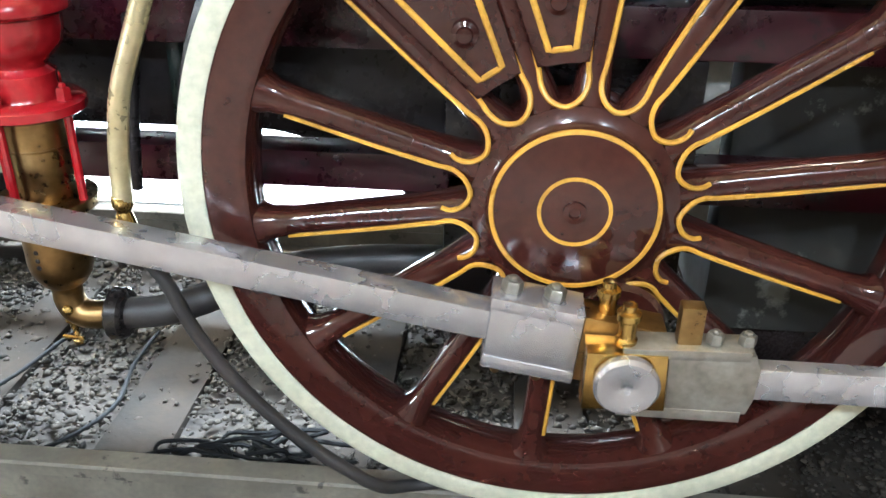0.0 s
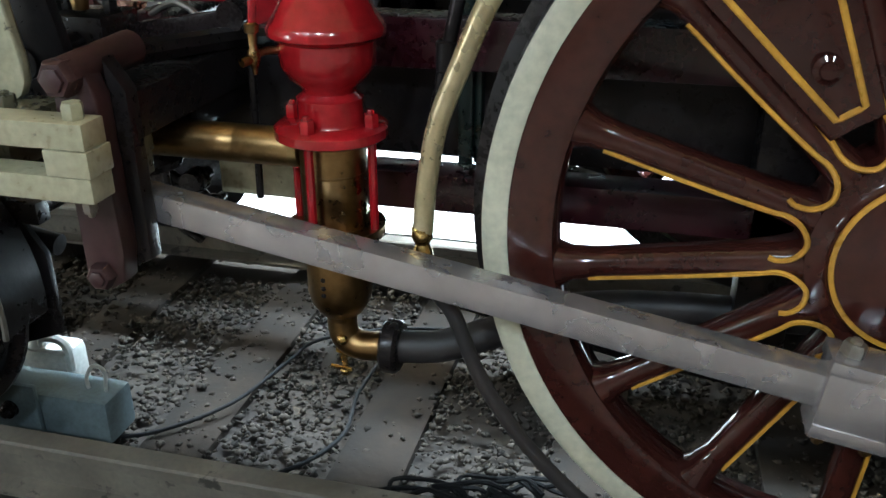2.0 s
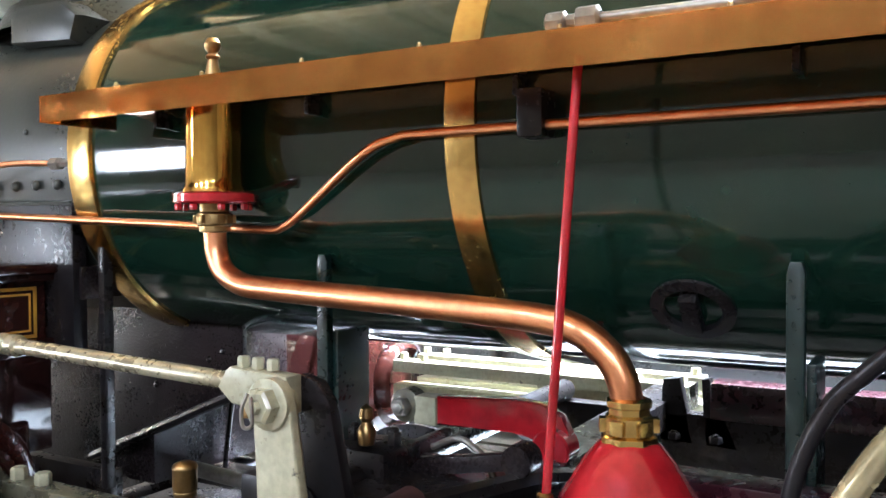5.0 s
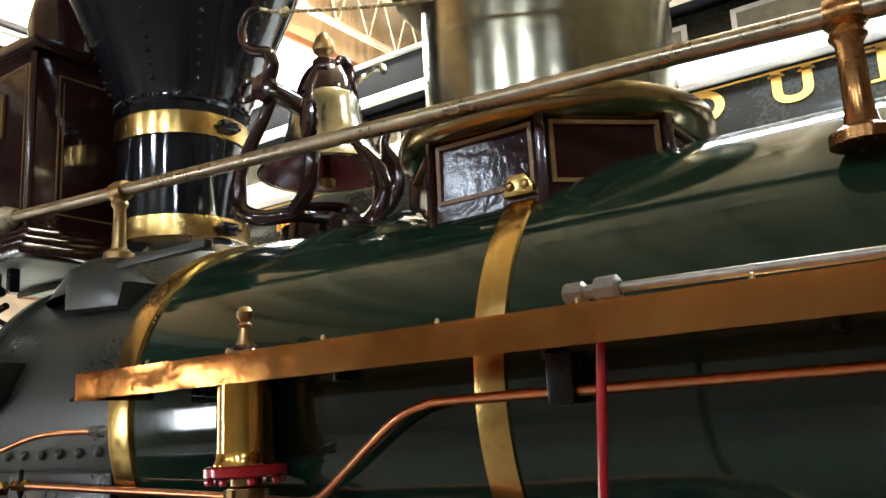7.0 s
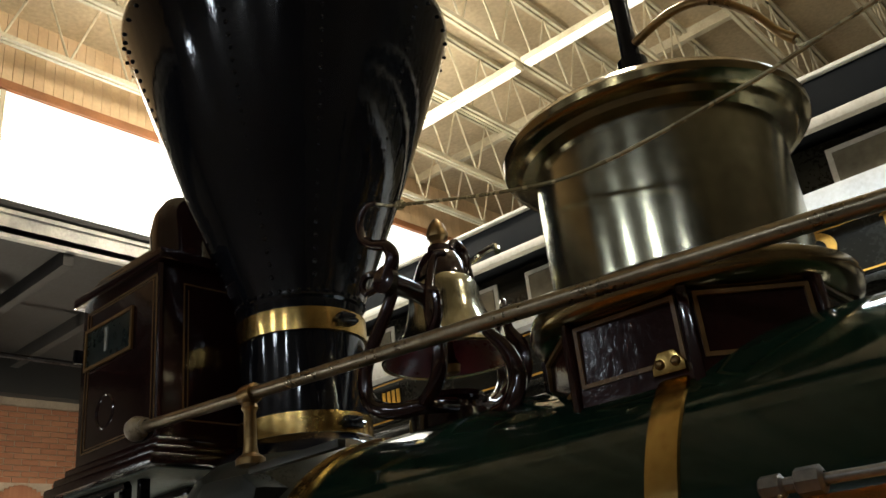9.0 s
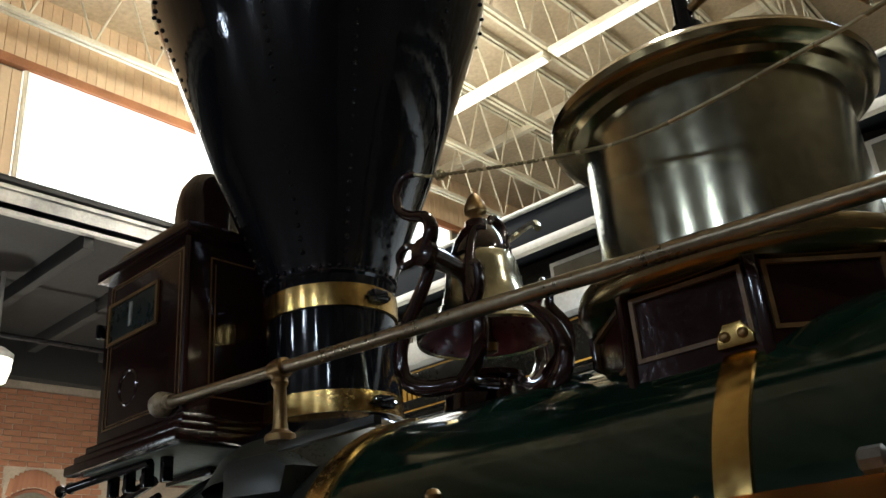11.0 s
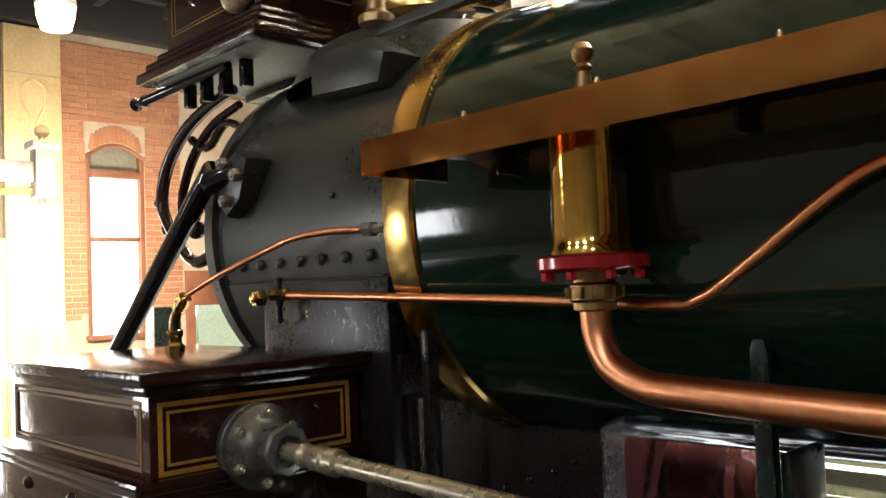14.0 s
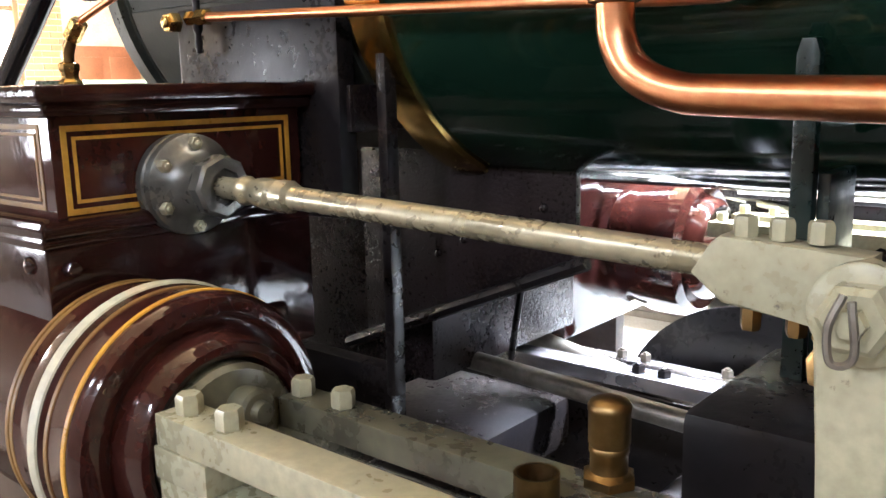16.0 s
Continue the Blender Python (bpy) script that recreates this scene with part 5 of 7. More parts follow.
for o, w in ((0.0, 0.010), (0.019, 0.006)):
    y0, y1, z0, z1 = -1.05 + o, -0.56 - o, 1.288 + o, 1.440 - o
    for a in ((y0, y1, z0, z0 + w), (y0, y1, z1 - w, z1), (y0, y0 + w, z0 + w, z1 - w), (y1 - w, y1, z0 + w, z1 - w)):
        add_box(bm, -3.010, -3.008, *a)
part("rear_lining", bm, YELLOW, chest)
low = part("cylinder_casing", box(-3.99, -3.0, -1.10, -0.52, 0.95, 1.237, bev=0.006), DARK_MAROON, loco, "maroon cylinder casing")
for x in (-3.65, -3.355, -3.057):
    part("casing_rivet", dome_rivet(0.016), DARK_MAROON, low, at=(x, -1.10, 1.205))
for y, z in ((-1.06, 1.199), (-1.055, 1.134)):
    part("casing_bolt", hexnut(0.014, 0.018, 0, "x"), DARK_MAROON, low, at=(-3.0, y, z))
for x0, x1 in ((-3.80, -3.76), (-3.71, -3.68), (-3.62, -3.588), (-3.52, -3.475), (-3.41, -3.355), (-3.295, -3.258), (-3.24, -3.212)):
    part("maker_bar", box(x0, x1, -1.102, -1.099, 1.117, 1.158), LETTER_GOLD, low, "worn gold bar of lettering")
lettering("place_lettering", "PATERSON", 0.068, 0.001, pose(-3.485, -1.1005, 1.077, 90, 0, 0), LETTER_GOLD, low, "worn gold capital lettering")
jk = part("cylinder_jacket", box(-4.0, -2.985, -1.135, -0.60, 0.68, 1.052, bev=0.018), DARK_MAROON, loco, "maroon rounded cylinder jacket")
bm = bmesh.new()
for z, w, x1 in ((1.020, 0.011, -3.022), (0.986, 0.008, -3.075)):
    add_box(bm, -3.98, x1, -1.1385, -1.1345, z, z + w)
    add_box(bm, x1 - w, x1, -1.1385, -1.1345, 0.72, z)
part("jacket_lining", bm, YELLOW, jk)
CYL = (0, -0.98, 0.940)
cyl = part("cylinder", lathe([(0, -3.2), (0.212, -3.2), (0.212, -2.99), (0.222, -2.984), (0.224, -2.955), (0.219, -2.945), (0.219, -2.93), (0.228, -2.922), (0.232, -2.90), (0.234, -2.884), (0.234, -2.852), (0.226, -2.846), (0.226, -2.838), (0.231, -2.832), (0.232, -2.79), (0.235, -2.776), (0.234, -2.752), (0.226, -2.738), (0.205, -2.733), (0.186, -2.738), (0.176, -2.746), (0.171, -2.738), (0.167, -2.705), (0.158, -2.690), (0.147, -2.687), (0.137, -2.692), (0.131, -2.706), (0.128, -2.72), (0, -2.72)], CYL, "x", 80), MAROON, loco, "glossy maroon steam cylinder with gold and steel rings")
part("steel_ring", lathe([(0.233, -2.880), (0.238, -2.878), (0.239, -2.866), (0.237, -2.856), (0.233, -2.854)], CYL, "x", 80), TYRE_WHITE, cyl, "pale worn ring")
for r, x, m_ in ((0.2335, -2.772, YELLOW), (0.2295, -2.8335, DULL_GOLD), (0.2215, -2.965, DULL_GOLD), (0.2225, -2.978, DULL_GOLD)):
    part("gold_ring", lathe([(r - 0.002, x - 0.004), (r + 0.0035, x - 0.003), (r + 0.0035, x + 0.006), (r - 0.002, x + 0.008)], CYL, "x", 80), m_, cyl)
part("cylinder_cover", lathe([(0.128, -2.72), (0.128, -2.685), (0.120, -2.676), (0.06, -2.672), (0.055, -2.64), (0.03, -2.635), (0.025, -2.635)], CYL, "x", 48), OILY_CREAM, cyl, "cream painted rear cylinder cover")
part("piston_rod", tube([(-2.72, -0.98, 0.955), (-2.05, -0.98, 0.955)], 0.028, 20, 0), STEEL, loco)
# oil fitting on the chest lid
el = part("oil_elbow", tube([(-3.66, -0.69, 1.505), (-3.66, -0.69, 1.565), (-3.655, -0.69, 1.60), (-3.62, -0.685, 1.645)], [0.016, 0.015, 0.015, 0.014], 12), OLD_BRASS, chest, "brass oil elbow")
part("elbow_collar", lathe([(0.028, 1.507), (0.028, 1.522), (0.02, 1.53), (0.02, 1.545), (0.024, 1.55), (0.024, 1.565), (0.016, 1.57)], (-3.66, -0.69, 0), "z", 6), BRASS, chest)
part("elbow_nut", tube([(-3.64, -0.687, 1.625), (-3.605, -0.682, 1.662)], 0.021, 6, 0), BRASS, chest)
# valve spindle, gland and rod
GY, GLZ = -0.83, 1.323
gl = part("valve_gland", lathe([(0, -3.008), (0.093, -3.006), (0.094, -2.988), (0.090, -2.985), (0.090, -2.981), (0.094, -2.978), (0.093, -2.962), (0.086, -2.957), (0.066, -2.948), (0.056, -2.930), (0.052, -2.912), (0.052, -2.900), (0, -2.900)], (0, GY, GLZ), "x", 40), GLAND, loco, "round grey valve gland with bolts")
part("packing_nut", lathe([(0.045, -2.902), (0.056, -2.898), (0.058, -2.892), (0.058, -2.872), (0.052, -2.866), (0.034, -2.864), (0.034, -2.874), (0, -2.874)], (0, GY, GLZ), "x", 8), GLAND, gl, "eight-sided packing nut")
for k in range(6):
    a = k * math.pi / 3 + 0.5
    part("gland_nut", hexnut(0.013, 0.016, 0.5, "x"), CREAM_METAL, gl, at=(-2.960, GY + 0.076 * math.cos(a), GLZ + 0.076 * math.sin(a)))
vr = part("valve_rod", tube([(-2.88, -0.830, 1.323), (-1.96, -0.818, 1.288)], 0.0195, 18, 0), CREAM_METAL, loco, "pale polished valve rod")
vm = look((-2.88, -0.830, 1.323), (-1.96, -0.818, 1.288))
for d0, prof in ((0.0, [(0.020, 0), (0.020, 0.05)]), (0.06, [(0.019, 0), (0.026, 0.008), (0.026, 0.02), (0.022, 0.025), (0.022, 0.045), (0.027, 0.052), (0.027, 0.085), (0.02, 0.092)]), (0.155, [(0.02, 0), (0.028, 0.006), (0.028, 0.035), (0.02, 0.042)])):
    o = part("rod_collar", lathe([(r, -h - d0) for r, h in prof], n=10), CREAM_METAL, vr)
    o.matrix_world = vm
hd = part("rocker_head", slab([(-1.988, 1.278), (-1.966, 1.314), (-1.955, 1.323), (-1.80, 1.314), (-1.80, 1.236), (-1.855, 1.236), (-1.95, 1.247)], -0.843, -0.795, 0.005), CREAM, loco, "cream forked rod end with bolts")
for x in (-1.935, -1.895, -1.855):
    part("head_bolt", hexnut(0.014, 0.024, 0), CREAM, hd, at=(x, -0.819, 1.320))
for x in (-1.925, -1.875):
    part("under_nut", hexnut(0.012, -0.026, 0), OLD_BRASS, hd, at=(x, -0.819, 1.242))
arm = part("rocker_arm", slab([(-1.836, 1.272), (-1.830, 1.298), (-1.812, 1.317), (-1.788, 1.324), (-1.764, 1.316), (-1.748, 1.297), (-1.742, 1.272), (-1.712, 1.08), (-1.714, 1.04), (-1.728, 1.013), (-1.750, 0.999), (-1.776, 0.999), (-1.800, 1.013), (-1.816, 1.04), (-1.822, 1.08)], -0.905, -0.880, 0.006), CREAM, loco, "cream rocker arm hanging from its pin")
part("rocker_arm_back", slab([(-1.84, 1.262), (-1.81, 1.312), (-1.765, 1.30), (-1.735, 1.262), (-1.69, 1.05), (-1.80, 1.05)], -0.792, -0.76, 0.006), IRON, arm)
part("arm_washer", lathe([(0.02, -0.845), (0.02, -0.904), (0.050, -0.905), (0.050, -0.914), (0.046, -0.917), (0, -0.917)], (-1.788, 0, 1.274), "y", 32), CREAM, arm)
nut = part("arm_nut", lathe([(0.036, -0.916), (0.036, -0.940), (0.029, -0.946), (0.015, -0.946), (0.014, -0.958), (0, -0.960)], (-1.788, 0, 1.274), "y", 6), CREAM, arm)
part("cotter_pin", tube([(-1.793, -0.960, 1.302), (-1.803, -0.966, 1.272), (-1.799, -0.966, 1.240), (-1.781, -0.962, 1.247), (-1.786, -0.960, 1.297)], 0.004, 6), WORN_STEEL, arm)

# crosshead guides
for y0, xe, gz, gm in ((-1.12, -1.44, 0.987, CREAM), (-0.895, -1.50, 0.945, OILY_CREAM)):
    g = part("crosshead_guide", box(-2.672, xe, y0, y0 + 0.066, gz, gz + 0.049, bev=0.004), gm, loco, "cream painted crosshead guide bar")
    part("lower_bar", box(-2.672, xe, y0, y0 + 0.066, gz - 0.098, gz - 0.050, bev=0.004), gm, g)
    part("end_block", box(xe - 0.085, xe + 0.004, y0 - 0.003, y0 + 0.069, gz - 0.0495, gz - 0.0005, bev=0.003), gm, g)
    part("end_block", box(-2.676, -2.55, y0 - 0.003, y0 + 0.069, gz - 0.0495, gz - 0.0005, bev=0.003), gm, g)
    for x in ((-2.63, -2.535, xe - 0.035) if gm is CREAM else (-2.645, -2.55, xe - 0.035)):
        part("guide_bolt", hexnut(0.020, 0.030, 0), CREAM, g, at=(x, y0 + 0.033, gz + 0.049))
    for x in (xe - 0.035, -2.0, -1.9, -2.64):
        part("guide_nut", hexnut(0.014, -0.03, 0.5), WORN_STEEL, g, at=(x, y0 + 0.033, gz - 0.098))
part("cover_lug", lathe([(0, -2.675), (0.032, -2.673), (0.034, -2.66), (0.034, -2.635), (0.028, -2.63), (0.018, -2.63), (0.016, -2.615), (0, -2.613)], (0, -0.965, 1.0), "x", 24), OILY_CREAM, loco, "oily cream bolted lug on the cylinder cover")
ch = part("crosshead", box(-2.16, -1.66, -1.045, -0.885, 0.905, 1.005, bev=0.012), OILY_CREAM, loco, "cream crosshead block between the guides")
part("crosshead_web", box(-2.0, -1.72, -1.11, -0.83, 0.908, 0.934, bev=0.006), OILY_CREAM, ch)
for x in (-1.93, -1.72):
    part("crosshead_nut", hexnut(0.022, 0.026, 0.5), OILY_CREAM, ch, at=(x, -0.96, 1.005))
part("crosshead_key", box(-1.875, -1.80, -1.02, -0.93, 1.005, 1.028, bev=0.006), CREAM, ch)
gp = part("gib_plate", box(-2.03, -1.69, -1.139, -1.122, 0.916, 1.002, bev=0.003), mat("buff_brass_plate", (0.62, 0.45, 0.27), 0.4, 0.35, (0.52, 0.37, 0.21), 5, 60, 0.03), ch, "buff plate held by three bolts")
for x in (-1.985, -1.87, -1.752):
    part("plate_bolt", dome_rivet(0.016), OLD_BRASS, gp, at=(x, -1.139, 0.957))
OX, OY, OZ = -2.085, -0.845, 0.994
oc = part("oil_cup", lathe([(0, 0), (0.030, 0), (0.030, 0.014), (0.024, 0.018), (0.024, 0.042), (0.0255, 0.044), (0.0255, 0.050), (0.0245, 0.052), (0.0265, 0.056), (0.0265, 0.096), (0.0275, 0.098), (0.0275, 0.104), (0.024, 0.110), (0.012, 0.115), (0, 0.116)], (OX, OY, OZ), "z", 28), OLD_BRASS, loco, "capped brass oil cup")
part("cup_hex", hexnut(0.036, 0.016, 0), OLD_BRASS, oc, at=(OX, OY, OZ))
part("oil_cup", lathe([(0, 1.0), (0.025, 1.0), (0.027, 1.006), (0.027, 1.052), (0.0225, 1.052), (0.0225, 1.012), (0, 1.012)], (-2.106, -0.976, 0), "z", 28), OLD_BRASS, loco, "open brass oil cup")
# the far side's guides and cylinder
for y0 in (0.85, 1.04):
    g = part("crosshead_guide", box(-2.68, -1.44, y0, y0 + 0.08, 1.003, 1.052, bev=0.004), CREAM, loco, "cream painted far-side guide bar")
    part("lower_bar", box(-2.68, -1.44, y0, y0 + 0.08, 0.905, 0.953, bev=0.004), CREAM, g)
    for x in (-2.648, -2.55, -1.475):
        part("guide_bolt", hexnut(0.019, 0.028, 0), CREAM, g, at=(x, y0 + 0.04, 1.052))
part("crosshead", box(-2.06, -1.66, 0.935, 1.035, 0.915, 1.045, bev=0.012), CREAM, loco, "cream far-side crosshead block")
part("cylinder_casing", box(-3.85, -3.0, 0.52, 1.10, 0.68, 1.47, bev=0.02), DARK_MAROON, loco, "maroon far-side cylinder casing")
part("cylinder", lathe([(0.212, -3.0), (0.224, -2.955), (0.219, -2.93), (0.234, -2.884), (0.234, -2.752), (0.205, -2.733), (0.176, -2.746), (0.167, -2.705), (0.147, -2.687), (0.128, -2.72), (0, -2.72)], (0, 0.98, 0.940), "x", 48), MAROON, loco, "maroon far-side cylinder end")
part("main_rod", slab([(-1.92, 0.927), (-0.15, 0.622), (-0.16, 0.554), (-1.93, 0.871)], 0.885, 0.945, 0.005), STEEL, loco)
part("valve_rod", tube([(-3.0, 0.818, 1.327), (-1.80, 0.845, 1.297)], 0.0195, 12, 0), CREAM_METAL, loco)
# guide yoke and hanger
yk = part("guide_yoke", slab([(-1.55, 0.70), (-1.535, 0.675), (-1.50, 0.67), (-1.47, 0.69), (-1.462, 0.75), (-1.465, 1.06), (-1.48, 1.10), (-1.51, 1.12), (-1.54, 1.10), (-1.55, 1.05)], -1.035, -0.985, 0.006), HANGER, loco, "dusty dark maroon guide hanger")
part("yoke_plate", slab([(-1.475, 0.70), (-1.435, 0.72), (-1.435, 1.06), (-1.475, 1.12)], -0.985, -0.945, 0.006), IRON, yk)
part("yoke_nut", hexnut(0.037, 0.035, 0.62, "y"), HANGER, yk, at=(-1.517, -1.035, 1.096))
part("yoke_pin", tube([(-1.517, -1.05, 1.096), (-1.50, -0.85, 1.11)], 0.035, 16, 0), HANGER, yk)
part("yoke_nut", hexnut(0.028, 0.025, 0.6, "y"), HANGER, yk, at=(-1.51, -1.035, 0.705))
part("yoke_beam", slab([(-1.56, 0.96), (-1.44, 0.96), (-1.44, 1.05), (-1.56, 1.05)], -0.98, 0.98, 0.01), IRON, loco, "black cross beam")
part("yoke_bar", tube([(-1.50, -0.86, 1.10), (-1.44, -0.45, 1.06), (-1.40, -0.3, 1.03)], 0.026, 8, 0), IRON, loco)
# pump body and black valve gear between the frames
part("pump_body", lathe([(0, 0), (0.08, 0.0), (0.09, 0.02), (0.075, 0.05), (0.075, 0.18), (0.085, 0.21), (0, 0.22)], (-1.62, -0.68, 0.80), "z", 28), IRON, loco, "black feed pump")
part("rocker_box", box(-2.05, -1.45, -0.72, -0.35, 0.90, 1.06, bev=0.02), IRON, loco, "grimy black rocker box")
part("expansion_link", slab([(-1.50, 0.74), (-1.42, 0.72), (-1.38, 0.80), (-1.37, 0.92), (-1.39, 1.02), (-1.45, 1.06), (-1.50, 1.03), (-1.47, 0.92)], -0.40, -0.34, 0.01), IRON, loco, "curved black expansion link")
for x, z in ((-1.43, 0.80), (-1.42, 1.0), (-1.47, 1.04)):
    part("link_pin", hexnut(0.022, 0.03, 0.6, "y"), IRON, loco, at=(x, -0.40, z))
for z0, z1, y in ((0.97, 0.84, -0.44), (0.84, 0.80, -0.32), (1.02, 0.92, -0.25)):
    part("eccentric_rod", slab([(-1.42, z0 + 0.02), (-0.2, z1 + 0.03), (-0.2, z1 - 0.03), (-1.42, z0 - 0.02)], y, y + 0.03, 0.004), IRON, loco, "oily black eccentric rod")
part("rocker_shaft", tube([(-1.80, -0.80, 1.05), (-1.80, 0.6, 1.05)], 0.036, 14, 0), IRON, loco, "black rocker shaft")
part("shaft_bearing", box(-1.88, -1.72, -0.62, -0.46, 0.95, 1.12, bev=0.02), IRON, loco)
for x in (-1.855, -1.745):
    part("bearing_nut", hexnut(0.018, 0.03, 0.6), IRON, loco, at=(x, -0.54, 1.12))
part("lifting_arm", slab([(-1.72, 0.98), (-1.68, 0.96), (-1.45, 1.02), (-1.44, 1.05), (-1.48, 1.06)], -0.30, -0.27, 0.004), IRON, loco)
part("drip_rod", tube([(-1.56, -0.70, 1.00), (-1.555, -0.70, 0.70), (-1.50, -0.68, 0.62)], 0.010, 8), IRON, loco)
part("drip_rod", tube([(-1.36, -0.62, 1.06), (-1.37, -0.62, 0.72)], 0.009, 8, 0), IRON, loco)
for x, y, z in ((-1.766, -0.62, 0.0), (-1.90, -0.62, -0.035)):
    part("oil_pot", lathe([(0, 1.13), (0.018, 1.135), (0.022, 1.165), (0.010, 1.185), (0.017, 1.195), (0.014, 1.215), (0, 1.225)], (x, y, z), "z", 14), OLD_BRASS, loco)
lv = part("reverse_lever", slab([(-1.820, 1.093), (-1.820, 1.168), (-1.60, 1.180), (-1.52, 1.176), (-1.47, 1.150), (-1.45, 1.11), (-1.47, 1.03), (-1.51, 1.03), (-1.535, 1.092), (-1.60, 1.098)], -0.23, -0.19, 0.005), RED, loco, "red painted reversing lever")
part("lever_disc", lathe([(0.050, -0.19), (0.050, -0.255), (0.045, -0.26), (0, -0.26)], (-1.489, 0, 1.073), "y", 28), RED, lv)
part("lever_tip", box(-1.885, -1.818, -0.24, -0.18, 1.090, 1.166, bev=0.006), CREAM, lv)
part("lever_nut", hexnut(0.026, 0.03, 0.6, "y"), WORN_STEEL, lv, at=(-1.915, -0.24, 1.135))
part("lever_eye", lathe([(0.045, -0.19), (0.045, -0.235), (0.038, -0.24), (0, -0.24)], (-1.915, 0, 1.135), "y", 24), OILY_CREAM, lv)
part("lever_web", slab([(-1.55, 0.78), (-1.42, 0.78), (-1.44, 1.02), (-1.49, 1.05), (-1.54, 1.02)], -0.185, -0.14, 0.01), SOOT, loco)

for x, z, r in ((-1.646, 0.758, 0.034), (-1.546, 0.739, 0.028), (-1.51, 0.681, 0.020)):
    part("drain_valve", lathe([(0, -0.03), (r, -0.03), (r * 1.1, -0.02), (r * 1.1, 0.02), (r * 0.6, 0.03), (r * 0.6, 0.06), (0, 0.062)], (x, -0.60, z), "y", 16), IRON, loco, "oily black drain valve")
part("drain_pipe", tube([(-1.70, -0.60, 0.90), (-1.66, -0.60, 0.80), (-1.60, -0.60, 0.745), (-1.53, -0.60, 0.71), (-1.49, -0.60, 0.64)], 0.012, 8), IRON, loco)
part("oil_feed", tube([(-1.70, -0.45, 1.10), (-1.62, -0.46, 1.13), (-1.55, -0.47, 1.09), (-1.50, -0.47, 1.00)], 0.008, 8), WORN_STEEL, loco, "bent steel oil feed tube")
part("valve_lever", slab([(-1.72, 1.06), (-1.70, 1.09), (-1.46, 1.13), (-1.43, 1.12), (-1.45, 1.095), (-1.69, 1.05)], -0.52, -0.49, 0.005), SOOT, loco, "sooty valve lever")
part("lever_boss", lathe([(0, -0.54), (0.034, -0.54), (0.036, -0.53), (0.036, -0.48), (0, -0.48)], (-1.445, 0, 1.118), "y", 20), SOOT, loco)

part("spring_hanger", slab([(-1.464, 0.92), (-1.452, 1.121), (-1.397, 1.131), (-1.352, 0.92)], 0.56, 0.60, 0.006), IRON, loco, "black spring hanger on the far frame")
part("spring_hanger", slab([(-1.32, 0.92), (-1.33, 1.13), (-1.305, 1.135), (-1.213, 0.915)], 0.56, 0.60, 0.006), IRON, loco, "black spring hanger on the far frame")
for x in (-1.41, -1.28):
    part("hanger_nut", hexnut(0.022, 0.022, 0.5), IRON, loco, at=(x, 0.54, 0.94))

# frames
for y0 in (-0.56, 0.46):
    part("frame_bar", box(-1.28, 2.6, y0, y0 + 0.10, 1.03, 1.14, bev=0.006), FRAME_RED, loco, "crimson upper frame bar")
    part("frame_bar", box(-1.30, 2.6, y0, y0 + 0.10, 0.70, 0.79, bev=0.006), FRAME_RED, loco, "crimson lower frame bar")
    part("equalizer", box(-1.9, 0.3, y0 + 0.10, y0 + 0.16, 0.80, 1.02, bev=0.01), IRON, loco)
    part("frame_tip", box(-1.50, -1.302, y0 - 0.004, y0 + 0.10, 0.70, 0.79, bev=0.006), CREAM, loco)
    for x in (-0.28, 0.16):
        part("axle_guide", box(x, x + 0.12, y0, y0 + 0.10, 0.42, 1.03, bev=0.01), IRON, loco)
    part("leaf_spring", slab([(-0.75, 1.16), (-0.5, 1.21), (0, 1.24), (0.5, 1.21), (0.75, 1.16), (0.5, 1.17), (0, 1.17), (-0.5, 1.17)], y0, y0 + 0.09, 0.004), IRON, loco)
    part("brake_beam", tube([(-1.2, y0, 0.55), (-0.5, y0, 0.40), (0.3, y0, 0.30)], 0.03, 8, 0), IRON, loco)
    part("truck_rod", tube([(-3.2, y0, 0.72), (-2.0, y0, 0.50)], 0.03, 10, 0), WORN_STEEL if y0 > 0 else IRON, loco)
for x in (-1.975, -0.905):
    s = part("boiler_strap", slab([(x - 0.016, 0.80), (x + 0.016, 0.80), (x + 0.016, 1.525), (x + 0.010, 1.545), (x - 0.010, 1.545), (x - 0.016, 1.525)], -0.51, -0.485, 0.004), FRAME_GREEN, loco, "dark green boiler strap")
    part("strap_back", box(x + 0.016, x + 0.034, -0.49, -0.36, 0.80, 1.36, bev=0.004), FRAME_GREEN, s)
# firebox behind the driving wheel
# The plate's base tone is lowered to hold the shade behind the wheel.
part("firebox", box(0.38, 2.4, -0.44, 0.44, 0.30, 1.55, bev=0.02), mat("mottled_firebox_plate", (0.030, 0.028, 0.022), 0.75, 0, (0.012, 0.011, 0.010), 3, 30, 0.3, 0, 0.12, (0.17, 0.165, 0.14), 3.2, 0.60), loco, "weathered grey firebox side plate, darkened for shade, with pale patches")
part("ash_pan", box(0.42, 2.2, -0.40, 0.40, 0.10, 0.30, bev=0.02), SOOT, loco)
part("firebox_corner", box(0.25, 0.36, -0.44, -0.36, 0.55, 1.20, bev=0.01), mat("chalky_plate", (0.36, 0.35, 0.31), 0.8, 0, (0.20, 0.19, 0.17), 5, 50, 0.2), loco, "chalky pale vertical plate")
part("axle", tube([(0, -0.75, 0.8), (0, 0.75, 0.8)], 0.09, 20, 0), STEEL, loco)
part("axle_box", box(-0.16, 0.16, -0.60, -0.42, 0.62, 0.98, bev=0.015), IRON, loco)

